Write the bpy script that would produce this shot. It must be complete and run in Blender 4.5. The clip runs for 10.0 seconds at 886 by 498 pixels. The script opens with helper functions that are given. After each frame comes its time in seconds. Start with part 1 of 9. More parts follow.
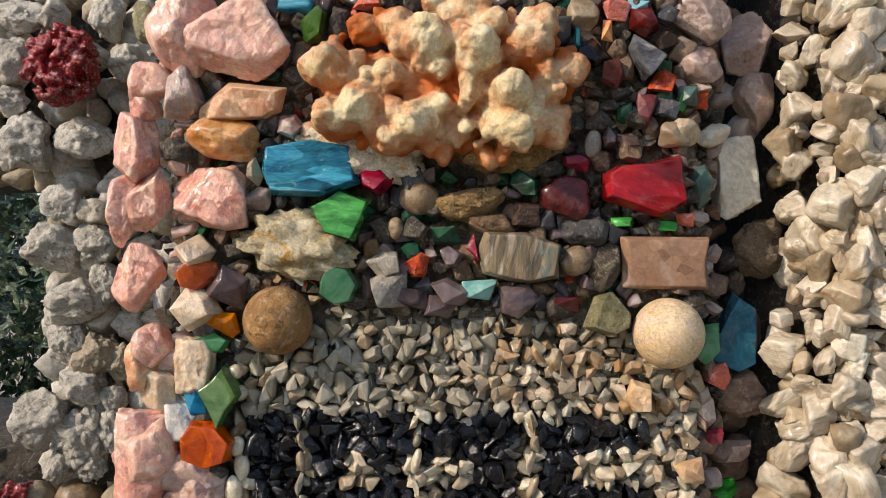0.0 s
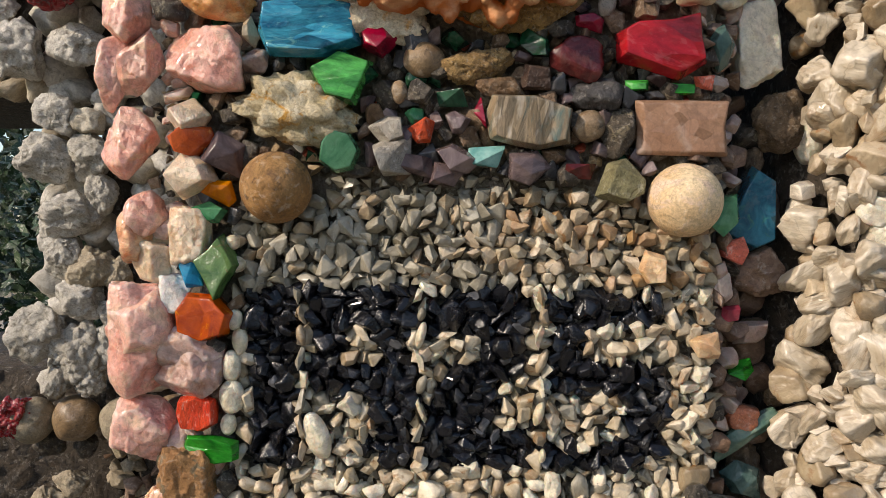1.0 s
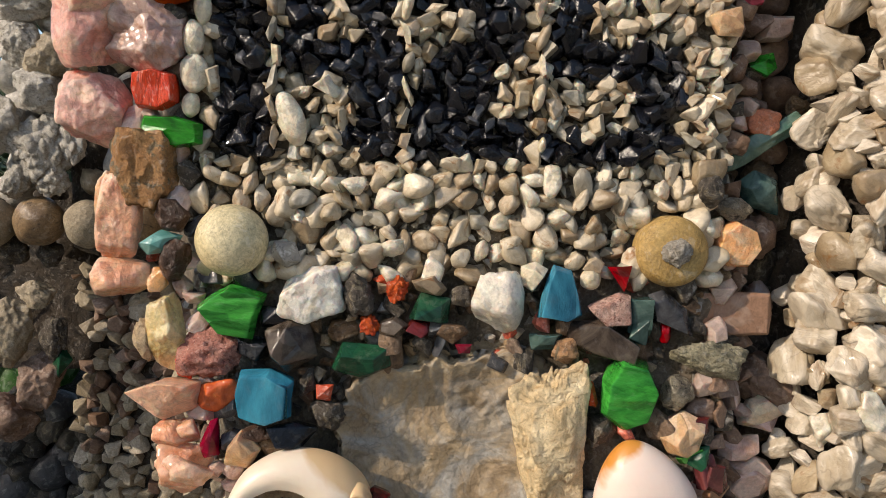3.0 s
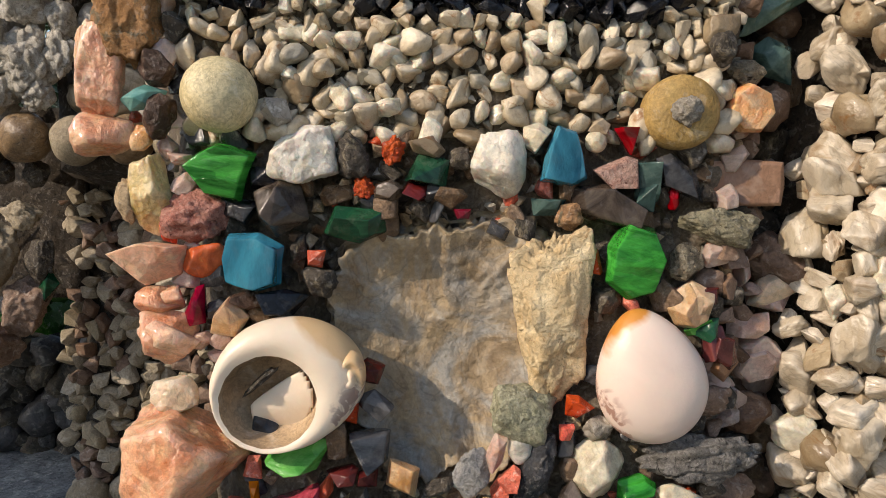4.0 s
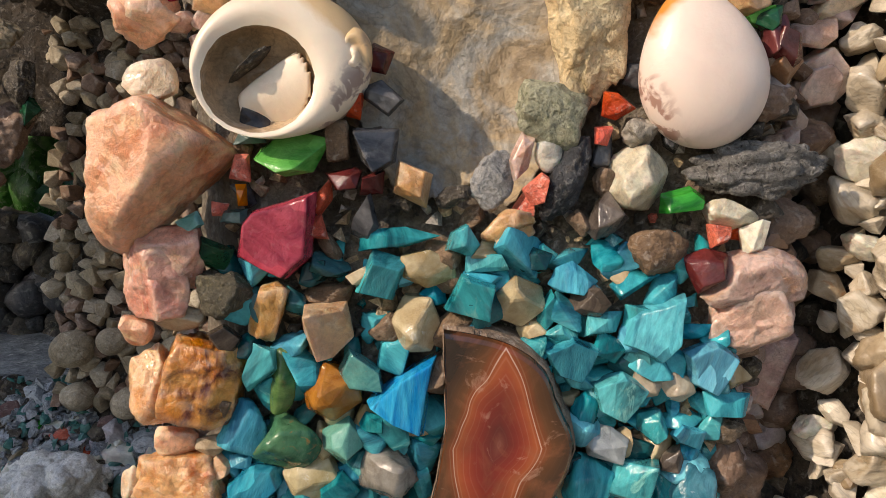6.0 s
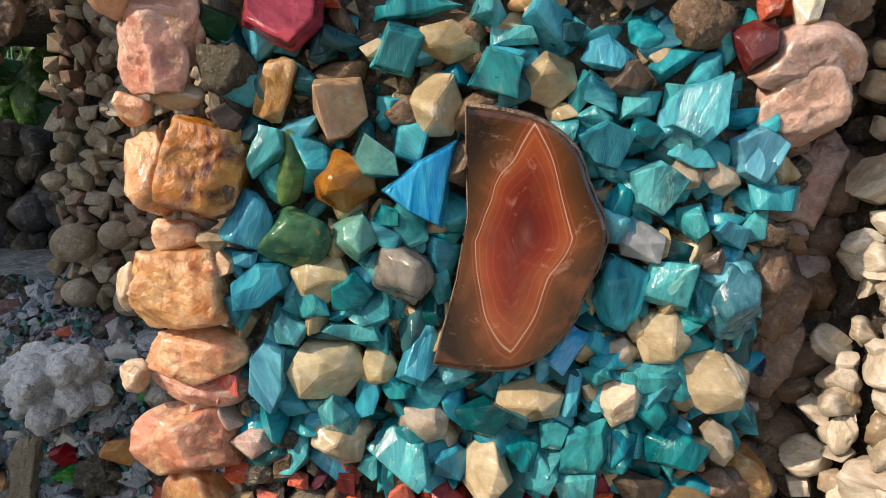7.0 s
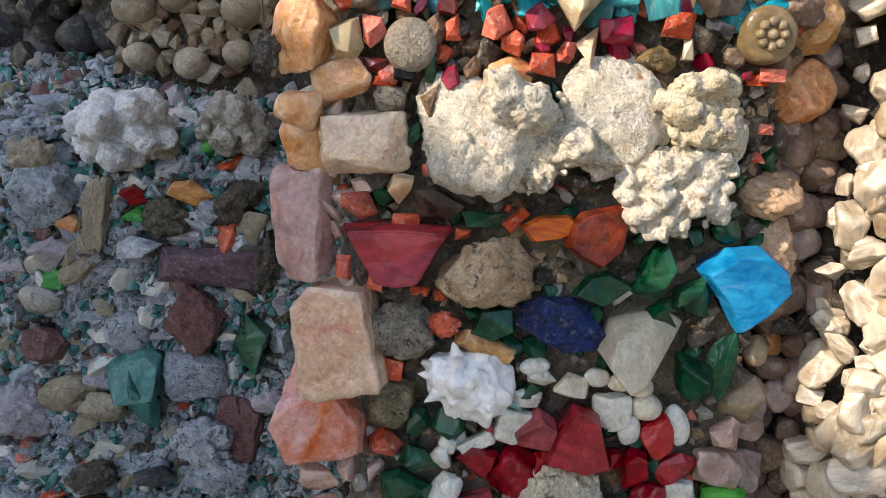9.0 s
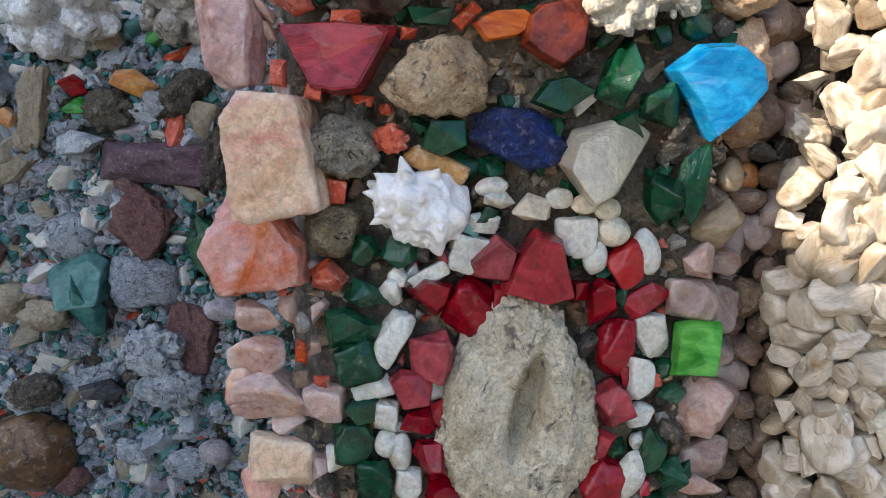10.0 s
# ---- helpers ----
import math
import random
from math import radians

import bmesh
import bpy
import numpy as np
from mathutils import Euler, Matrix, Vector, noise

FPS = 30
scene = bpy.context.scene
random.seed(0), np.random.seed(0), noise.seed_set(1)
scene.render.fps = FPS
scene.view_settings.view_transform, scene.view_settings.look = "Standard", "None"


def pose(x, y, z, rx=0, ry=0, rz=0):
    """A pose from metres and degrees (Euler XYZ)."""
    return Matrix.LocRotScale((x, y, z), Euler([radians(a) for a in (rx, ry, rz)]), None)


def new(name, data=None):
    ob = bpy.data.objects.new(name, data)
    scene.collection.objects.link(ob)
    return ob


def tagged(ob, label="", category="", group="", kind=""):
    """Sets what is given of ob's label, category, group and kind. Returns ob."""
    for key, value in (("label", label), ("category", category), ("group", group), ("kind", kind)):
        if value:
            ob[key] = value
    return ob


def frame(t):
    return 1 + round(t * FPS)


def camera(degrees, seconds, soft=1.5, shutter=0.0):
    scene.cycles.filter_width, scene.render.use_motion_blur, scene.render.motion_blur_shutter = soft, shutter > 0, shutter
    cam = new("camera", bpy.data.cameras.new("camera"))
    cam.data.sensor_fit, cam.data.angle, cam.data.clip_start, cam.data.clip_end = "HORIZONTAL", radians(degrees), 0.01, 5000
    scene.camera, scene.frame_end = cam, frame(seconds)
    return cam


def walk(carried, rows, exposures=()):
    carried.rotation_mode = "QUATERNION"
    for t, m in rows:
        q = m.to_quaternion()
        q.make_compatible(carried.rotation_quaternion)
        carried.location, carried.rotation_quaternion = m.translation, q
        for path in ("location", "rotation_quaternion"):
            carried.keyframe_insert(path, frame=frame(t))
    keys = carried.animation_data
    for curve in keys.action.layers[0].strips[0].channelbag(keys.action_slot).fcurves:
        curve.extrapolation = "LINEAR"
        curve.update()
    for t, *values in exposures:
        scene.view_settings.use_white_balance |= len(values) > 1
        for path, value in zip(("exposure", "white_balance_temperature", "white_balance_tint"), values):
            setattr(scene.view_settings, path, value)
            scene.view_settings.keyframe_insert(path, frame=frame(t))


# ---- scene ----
# ---- camera ----
cam = camera(61.7, 10.0, soft=0.45)
METRES, EYE, TILT, LEAN, TURN = 0.68, 1.2, 0.0, 0.0, 0.0
ROWS = [
    (0.0, 0.0, 0.0, 0.0, 0.0, 0.0, -0.0),
    (0.5, -0.0009, 0.0107, -0.0362, 0.13, -1.01, 0.0),
    (1.0, -0.0023, 0.0216, -0.0725, 0.18, -2.02, -0.02),
    (1.5, -0.0061, 0.0312, -0.1085, 0.1, -2.97, -0.11),
    (2.0, -0.0018, 0.0422, -0.1536, -0.09, -3.96, -0.26),
    (2.5, -0.0003, 0.0536, -0.2026, -0.42, -4.87, -0.48),
    (3.0, -0.0024, 0.0643, -0.2503, -0.72, -5.45, -0.74),
    (4.5, -0.0015, 0.0841, -0.3644, -0.98, -6.4, -1.27),
    (5.0, -0.0009, 0.0927, -0.4019, -0.9, -6.74, -1.53),
    (6.5, -0.0065, 0.1302, -0.5436, -0.44, -8.29, -2.27),
    (7.0, -0.0074, 0.1361, -0.593, -0.0, -9.16, -2.34),
    (7.5, -0.0121, 0.1272, -0.6293, 0.57, -10.01, -2.38),
    (8.0, -0.0136, 0.1031, -0.6997, 1.06, -10.46, -2.3),
    (8.5, -0.0335, 0.0757, -0.7599, 0.99, -10.75, -2.04),
    (9.0, -0.0489, 0.065, -0.8413, 0.4, -10.73, -1.68),
    (9.5, -0.0342, 0.0783, -0.9131, -0.36, -10.7, -1.29),
    (10.0, -0.0255, 0.0859, -0.9599, -1.07, -10.67, -1.16),
]

walk(cam, [(t, pose(0, 0, EYE, TILT, LEAN, TURN) @ pose(METRES * x, METRES * y, METRES * z, 90 + pitch, roll, yaw)) for t, x, y, z, yaw, pitch, roll in ROWS],
     exposures=[(0.0, 0.44, 6600, 11), (4.5, 0.40, 6800, 12), (6.5, 0.54, 6900, 13), (7.5, 0.70, 6900, 13), (8.8, 1.15, 6550, 12), (10.0, 1.55, 6350, 13)])

# ---- light: low sun from the front left, clear sky ----
SUN_WAY = Vector((0.74, 0.42, -0.52)).normalized()
world = bpy.data.worlds.new("sky")
scene.world = world
world.use_nodes = True
wn = world.node_tree.nodes
sky = wn.new("ShaderNodeTexSky")
sky.sky_type, sky.sun_disc = "NISHITA", False
sky.sun_elevation = math.asin(-SUN_WAY.z)
sky.sun_rotation = math.atan2(-SUN_WAY.x, -SUN_WAY.y)
world.node_tree.links.new(sky.outputs[0], wn["Background"].inputs[0])
wn["Background"].inputs[1].default_value = 0.15
sun_data = bpy.data.lights.new("sun", "SUN")
sun_data.energy, sun_data.angle, sun_data.color = 2.75, radians(0.6), (1.0, 0.86, 0.70)
sun = new("sun", sun_data)
sun.matrix_world = Matrix.Translation((-3, -2, 4)) @ SUN_WAY.to_track_quat("-Z", "Y").to_matrix().to_4x4()


# ---- materials ----
def S(r, g, b):
    """Linear colour from 0..255 values."""
    return tuple(((c / 255 + 0.055) / 1.055) ** 2.4 if c > 10 else c / 255 / 12.92 for c in (r, g, b))


class Nodes:
    def __init__(self, name):
        self.mat = bpy.data.materials.new(name)
        self.mat.use_nodes = True
        self.tree = self.mat.node_tree
        self.bsdf = self.tree.nodes["Principled BSDF"]

    def add(self, kind, **values):
        n = self.tree.nodes.new("ShaderNode" + kind)
        for k, v in values.items():
            n.inputs[k].default_value = v
        return n

    def link(self, a, b):
        self.tree.links.new(a, b)

    def place(self, stretch=(1, 1, 1)):
        """Object coordinates, shifted per object and per island."""
        co = self.add("TexCoord")
        info = self.add("ObjectInfo")
        geo = self.add("NewGeometry")
        s = self.add("Math")
        self.link(info.outputs["Random"], s.inputs[0])
        self.link(geo.outputs["Random Per Island"], s.inputs[1])
        m = self.add("Math")
        m.operation = "MULTIPLY"
        m.inputs[1].default_value = 7.3
        self.link(s.outputs[0], m.inputs[0])
        v = self.add("VectorMath")
        v.operation = "ADD"
        self.link(co.outputs["Object"], v.inputs[0])
        self.link(m.outputs[0], v.inputs[1])
        mp = self.add("Mapping")
        mp.inputs["Scale"].default_value = stretch
        self.link(v.outputs[0], mp.inputs["Vector"])
        return mp.outputs[0], s.outputs[0]

    def noise(self, vec, scale, detail=4, rough=0.55, distortion=0.0):
        n = self.add("TexNoise", Scale=scale, Detail=detail, Roughness=rough, Distortion=distortion)
        self.link(vec, n.inputs["Vector"])
        return n.outputs["Fac"]

    def ramp(self, fac, stops):
        r = self.add("ValToRGB")
        el = r.color_ramp.elements
        while len(el) < len(stops):
            el.new(0.5)
        for e, (p, c) in zip(el, stops):
            e.position, e.color = p, (*c, 1)
        self.link(fac, r.inputs[0])
        return r.outputs[0]

    def mix(self, fac, a, b, blend="MIX"):
        m = self.tree.nodes.new("ShaderNodeMix")
        m.data_type, m.blend_type = "RGBA", blend
        for sock, v in ((m.inputs[0], fac), (m.inputs[6], a), (m.inputs[7], b)):
            if isinstance(v, (int, float)):
                sock.default_value = v
            elif isinstance(v, tuple):
                sock.default_value = (*v, 1)
            else:
                self.link(v, sock)
        return m.outputs[2]

    def bump(self, height, strength, distance, after=None):
        b = self.add("Bump", Strength=strength, Distance=distance)
        self.link(height, b.inputs["Height"])
        if after:
            self.link(after, b.inputs["Normal"])
        return b.outputs[0]


MATS = {}


def stone_mat(name, a, b, rough=0.5, scale=70, bump=0.4, fine=600, vary=0.35, spot=None, spot_at=0.62, distortion=0.6,
              stretch=(1, 1, 1), glow=0.0, clear=0.0, coat=0.0, dirt=0.25, grain=0.25, spot_w=0.05, facet=(120, 0.3), crack=0.5, worn=0.0):
    """Stone or slag glass: two tones in clouds, spots of a third, fine grain, dust in patches, relief."""
    k = Nodes(name)
    vec, rnd = k.place(stretch)
    cloud = k.noise(vec, scale, 5, 0.6, distortion)
    col = k.ramp(cloud, [(0.32, a), (0.68, b)])
    if spot:
        f = k.noise(vec, scale * 1.7, 6, 0.65, 1.2)
        col = k.mix(k.ramp(f, [(spot_at - spot_w, (0, 0, 0)), (spot_at + spot_w, (1, 1, 1))]), col, spot)
    g = k.noise(vec, fine, 4, 0.7)
    col = k.mix(grain, col, k.ramp(g, [(0.34, (0.22, 0.22, 0.22)), (0.62, (1.0, 1.0, 1.0))]), "MULTIPLY")
    if crack:
        c1 = k.noise(vec, scale * 2.6, 3, 0.6, 0.8)
        dark, lite = 1 - 0.75 * crack, 0.6 * crack
        col = k.mix(1.0, col, k.ramp(c1, [(0.475, (1, 1, 1)), (0.497, (dark,) * 3), (0.503, (dark,) * 3), (0.525, (1, 1, 1))]), "MULTIPLY")
        c2 = k.noise(vec, scale * 4.1, 3, 0.6, 0.5)
        col = k.mix(k.ramp(c2, [(0.56, (0, 0, 0)), (0.68, (lite,) * 3)]), col, S(238, 230, 216), "SCREEN")
    if dirt:
        d = k.noise(vec, scale * 0.8 + 20, 6, 0.7, 0.4)
        col = k.mix(k.ramp(d, [(0.56, (0, 0, 0)), (0.74, (dirt, dirt, dirt))]), col, S(150, 132, 108))
    if worn:
        rim = k.add("NewGeometry").outputs["Pointiness"]
        col = k.mix(k.ramp(rim, [(0.51, (0, 0, 0)), (0.58, (worn, worn, worn))]), col, S(244, 236, 224))
    hsv = k.add("HueSaturation")
    wn1 = k.add("MapRange")
    wn1.inputs["From Max"].default_value = 2.0
    wn1.inputs["To Min"].default_value, wn1.inputs["To Max"].default_value = 1 - vary, 1 + vary
    k.link(rnd, wn1.inputs["Value"])
    k.link(wn1.outputs[0], hsv.inputs["Value"])
    wob = k.add("MapRange")
    wob.inputs["To Min"].default_value, wob.inputs["To Max"].default_value = 1.15, 0.8
    wob.inputs["From Max"].default_value = 2.0
    k.link(rnd, wob.inputs["Value"])
    k.link(wob.outputs[0], hsv.inputs["Saturation"])
    k.link(col, hsv.inputs["Color"])
    k.link(hsv.outputs[0], k.bsdf.inputs["Base Color"])
    rr = k.add("MapRange")
    rr.inputs["To Min"].default_value, rr.inputs["To Max"].default_value = rough * 0.65, min(1.0, rough * 1.4)
    k.link(cloud, rr.inputs["Value"])
    k.link(rr.outputs[0], k.bsdf.inputs["Roughness"])
    n1 = k.bump(k.noise(vec, scale * 2.2, 5, 0.6, 0.5), bump, 0.004)
    vo = k.add("TexVoronoi", Scale=facet[0])
    warp = k.add("VectorMath")
    warp.operation = "MULTIPLY_ADD"
    wn0 = k.add("TexNoise", Scale=facet[0] * 0.5, Detail=2.0)
    k.link(vec, wn0.inputs["Vector"])
    k.link(wn0.outputs["Color"], warp.inputs[0])
    warp.inputs[1].default_value = [0.9 / facet[0]] * 3
    k.link(vec, warp.inputs[2])
    k.link(warp.outputs[0], vo.inputs["Vector"])
    rel = k.add("VectorMath")
    rel.operation = "SUBTRACT"
    k.link(warp.outputs[0], rel.inputs[0])
    k.link(vo.outputs["Position"], rel.inputs[1])
    way = k.add("VectorMath")
    way.operation = "SUBTRACT"
    k.link(vo.outputs["Color"], way.inputs[0])
    way.inputs[1].default_value = (0.5, 0.5, 0.5)
    dot = k.add("VectorMath")
    dot.operation = "DOT_PRODUCT"
    k.link(rel.outputs[0], dot.inputs[0])
    k.link(way.outputs[0], dot.inputs[1])
    n1 = k.bump(dot.outputs["Value"], facet[1], 1.3, n1)
    n2 = k.bump(g, bump * 0.9, 0.0017, n1)
    k.link(n2, k.bsdf.inputs["Normal"])
    if glow:
        k.bsdf.inputs["Subsurface Weight"].default_value = glow
        k.bsdf.inputs["Subsurface Radius"].default_value = (0.006, 0.003, 0.002)
        k.bsdf.inputs["Subsurface Scale"].default_value = 1.0
    k.bsdf.inputs["Transmission Weight"].default_value = clear
    k.bsdf.inputs["Coat Weight"].default_value = coat
    k.bsdf.inputs["Coat Roughness"].default_value = 0.12
    MATS[name] = k.mat
    return k.mat


SMOOTH = set()


def quartz(name, a, b, spot=None, spot_at=0.6):
    """Massive quartz: cloudy, cracked, with small glinting breaks."""
    stone_mat(name, a, b, 0.30, 34, 0.5, 420, 0.12, spot, spot_at, 1.4, glow=0.35, coat=0.3, dirt=0.14, grain=0.38, facet=(230, 0.34), crack=0.22, spot_w=0.09, worn=0.22)
    SMOOTH.add(name)


def glass(name, a, b, stretch=(1, 1, 1), spot=None, clear=0.0, scale=60, rough=0.15, vary=0.25, dirt=0.22):
    stone_mat(name, a, b, rough, scale, 0.22, 300, vary, spot, 0.64, 1.6, stretch, clear=clear, dirt=dirt * 0.6, grain=0.2, coat=0.10, facet=(45, 0.42), crack=0.05)
    SMOOTH.add(name)
    MATS[name].node_tree.nodes["Principled BSDF"].inputs["Specular IOR Level"].default_value = 0.34


def rock(name, a, b, rough=0.8, scale=90, bump=0.7, spot=None, spot_at=0.6, vary=0.2):
    stone_mat(name, a, b, rough, scale, bump, 700, vary, spot, spot_at, 0.6, dirt=0.2, grain=0.45, crack=0.3, facet=(240, min(0.5, bump * 0.6)))


quartz("pink", S(216, 136, 112), S(240, 192, 170), S(234, 196, 158))
quartz("pinkgrey", S(186, 142, 128), S(212, 184, 170), S(196, 146, 112))
quartz("pinkgrey2", S(206, 162, 142), S(228, 196, 176))
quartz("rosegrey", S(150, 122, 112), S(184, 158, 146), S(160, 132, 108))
quartz("rosegrey2", S(160, 112, 104), S(206, 168, 160), S(190, 130, 112))
quartz("pinkpeach", S(222, 140, 96), S(242, 190, 150), S(240, 204, 158))
quartz("pinkpeach2", S(212, 126, 94), S(232, 172, 140), S(234, 196, 150))
quartz("peach", S(214, 146, 86), S(242, 200, 150), S(204, 112, 56), 0.60)
quartz("cream", S(214, 186, 150), S(236, 214, 184), S(222, 168, 110), 0.66)
quartz("creampeach", S(222, 186, 146), S(236, 212, 180), S(214, 154, 124))
quartz("creamrose", S(216, 172, 138), S(236, 206, 174), S(214, 152, 132))
quartz("roseorange", S(206, 120, 80), S(224, 170, 160), S(200, 96, 50))
quartz("creamyellow", S(216, 190, 130), S(234, 216, 172), S(212, 170, 96))
quartz("ambercarn", S(206, 124, 52), S(236, 182, 112), S(88, 28, 14), 0.52)
quartz("ambercarn2", S(214, 138, 76), S(230, 176, 124), S(196, 110, 60))
quartz("whitequartz", S(214, 206, 188), S(238, 232, 218), S(206, 190, 150), 0.66)
quartz("creamquartz", S(214, 186, 140), S(228, 212, 186), S(210, 160, 96))
quartz("pearl", S(188, 174, 146), S(216, 204, 176))
quartz("white", S(220, 214, 204), S(236, 232, 224))
quartz("white2", S(206, 204, 190), S(228, 226, 214), S(200, 196, 170))
quartz("ivory", S(206, 192, 160), S(232, 222, 196), S(196, 172, 128), 0.66)
quartz("ivoryrock", S(200, 188, 158), S(228, 218, 192))
quartz("whiteflint", S(206, 194, 168), S(234, 226, 206), S(190, 178, 140), 0.66)
quartz("amberstone", S(176, 122, 62), S(216, 170, 108), S(220, 188, 140))
quartz("amberstone2", S(224, 134, 44), S(240, 176, 96), S(238, 200, 150))
stone_mat("tan", S(138, 116, 88), S(194, 176, 146), 0.36, 60, 0.3, 400, 0.42, S(150, 106, 62), 0.62, coat=0.12, dirt=0.12, grain=0.15, crack=0.15, facet=(90, 0.3))
stone_mat("greychip", S(126, 118, 100), S(176, 168, 148), 0.42, 60, 0.25, 400, 0.3, S(150, 130, 98), 0.66, coat=0.12, dirt=0.12, grain=0.15, crack=0.15, facet=(90, 0.3))
stone_mat("buff", S(166, 146, 114), S(220, 206, 178), 0.34, 60, 0.3, 400, 0.42, S(158, 116, 70), 0.62, coat=0.12, dirt=0.12, grain=0.15, crack=0.15, facet=(90, 0.3))
stone_mat("brownchip", S(132, 98, 62), S(186, 150, 104), 0.4, 60, 0.25, 400, 0.3, S(206, 180, 140), 0.66, coat=0.12, dirt=0.12, grain=0.15, crack=0.15, facet=(90, 0.3))
stone_mat("tanblock", S(166, 147, 119), S(220, 208, 186), 0.34, 30, 0.35, 350, 0.26, S(150, 118, 80), 0.64, 1.6, (1, 1, 2.2), coat=0.15, dirt=0.18, grain=0.2, crack=0.3, facet=(90, 0.4), spot_w=0.09, worn=0.18)
SMOOTH.update(("tan", "tanblock"))
stone_mat("grey", S(120, 112, 100), S(168, 160, 146), 0.45, 70, 0.4, 500, 0.3)
glass("obsidian", S(9, 10, 13), S(26, 27, 33), vary=0.5, dirt=0.04, rough=0.2)
glass("obsgrey", S(44, 46, 50), S(96, 96, 98), vary=0.4, dirt=0.1, spot=S(130, 126, 120))
glass("purple", S(70, 56, 58), S(124, 106, 104), vary=0.4, dirt=0.3)
glass("smoky", S(48, 40, 36), S(104, 92, 80), vary=0.4, dirt=0.2)
glass("blue", S(12, 92, 128), S(64, 168, 196), (1, 1, 3.2), scale=45, spot=S(120, 190, 190))
glass("blue2", S(0, 84, 112), S(40, 150, 176), (1, 1, 0.5), scale=35)
glass("bluegl2", S(0, 110, 160), S(30, 150, 190))
glass("brightblue", S(0, 128, 206), S(84, 204, 240), (3, 1, 0.5), scale=45, dirt=0.05)
glass("brightblue2", S(0, 112, 146), S(70, 188, 206), (2.5, 1, 0.6), scale=45, spot=S(20, 140, 150), dirt=0.12)
glass("brightblue3", S(0, 96, 150), S(40, 152, 196), (1, 1, 2), scale=40, dirt=0.08)
glass("blueglass", S(20, 70, 96), S(50, 120, 140), scale=60, spot=S(60, 120, 110), dirt=0.4)
glass("bluegl3", S(40, 104, 120), S(110, 170, 180), scale=60, spot=S(190, 214, 214))
glass("ltblue", S(90, 160, 180), S(130, 190, 200))
glass("teal", S(0, 84, 96), S(58, 184, 188), (1.6, 1, 0.7), scale=45, spot=S(120, 196, 186), vary=0.45, dirt=0.2)
glass("teal2", S(0, 100, 122), S(72, 196, 206), (2.2, 1, 0.7), scale=40, vary=0.3, dirt=0.2)
glass("dkteal2", S(8, 66, 74), S(30, 104, 106), vary=0.4)
glass("dkteal", S(40, 66, 64), S(86, 112, 104), vary=0.4, dirt=0.4)
glass("ltteal", S(84, 146, 140), S(140, 186, 176), dirt=0.3)
glass("tealpale", S(90, 160, 146), S(136, 190, 170))
glass("tealtan", S(20, 108, 112), S(70, 150, 140), spot=S(178, 138, 90))
glass("tealgreen", S(32, 84, 66), S(96, 142, 104), spot=S(150, 118, 76), scale=70)
glass("green", S(8, 92, 22), S(60, 172, 56), (1, 1, 2.6), scale=42, dirt=0.12)
glass("green2", S(50, 140, 50), S(120, 196, 96), (1, 1, 2), scale=40, dirt=0.12)
glass("ltgreen", S(36, 116, 74), S(104, 170, 120), clear=0.25)
glass("olivegreen", S(40, 84, 40), S(100, 130, 70), spot=S(120, 100, 60))
glass("dgreen", S(8, 46, 30), S(26, 86, 56), vary=0.4, dirt=0.2)
glass("jade", S(74, 104, 92), S(130, 152, 134), dirt=0.4)
glass("red", S(120, 4, 16), S(176, 16, 28), (1, 1, 2), scale=35, dirt=0.08)
glass("crim", S(104, 8, 34), S(160, 30, 58), dirt=0.15)
glass("crim2", S(130, 22, 48), S(196, 70, 88), dirt=0.15, spot=S(110, 20, 34))
glass("crim3", S(112, 8, 22), S(168, 32, 44), vary=0.25, dirt=0.1)
glass("crim4", S(160, 36, 40), S(184, 60, 60))
glass("darkred", S(66, 20, 24), S(116, 48, 44), vary=0.4)
stone_mat("orange", S(190, 62, 26), S(226, 98, 52), 0.55, 90, 0.5, 500, 0.25, S(150, 40, 20), 0.68, dirt=0.15)
stone_mat("redorange", S(208, 44, 14), S(238, 84, 36), 0.35, 60, 0.35, 400, 0.15, stretch=(3, 1, 1), dirt=0.1)
stone_mat("redorange2", S(164, 56, 26), S(196, 86, 50), 0.55, 80, 0.5, 500, 0.2)
glass("orangeglass", S(150, 48, 8), S(222, 98, 24), spot=S(236, 160, 70))
glass("orangeglass2", S(176, 64, 6), S(230, 120, 20), (1, 1, 3), scale=40, dirt=0.08)
glass("darkamber", S(84, 26, 10), S(140, 56, 24))
glass("amber", S(196, 96, 10), S(236, 150, 44))
glass("amber2", S(150, 88, 28), S(206, 144, 70), clear=0.15)
glass("citrine", S(204, 184, 134), S(236, 222, 186), spot=S(246, 240, 220), clear=0.22, rough=0.08, dirt=0.08)
glass("citrine2", S(184, 158, 112), S(226, 208, 168), spot=S(240, 230, 206), clear=0.22, rough=0.08, dirt=0.08)
glass("smokyq", S(168, 150, 124), S(218, 206, 184), spot=S(236, 230, 216), clear=0.22, rough=0.08, dirt=0.08)
glass("clearquartz", S(140, 130, 116), S(190, 184, 172), clear=0.3)
glass("clearquartz2", S(170, 176, 176), S(216, 220, 218), clear=0.4, rough=0.1)
rock("dark", S(50, 44, 38), S(104, 94, 80), 0.7, 110, 0.8, S(140, 128, 104))
rock("darkbrown", S(54, 36, 28), S(98, 70, 54), 0.5)
rock("brown", S(104, 80, 58), S(156, 126, 96), 0.6)
rock("brownsand", S(150, 104, 62), S(196, 152, 106), 0.85, 70, 0.8, S(130, 116, 90))
rock("sand", S(170, 142, 104), S(206, 180, 140), 0.9)
rock("earth", S(112, 92, 70), S(160, 136, 108), 0.95, 120, 1.0)
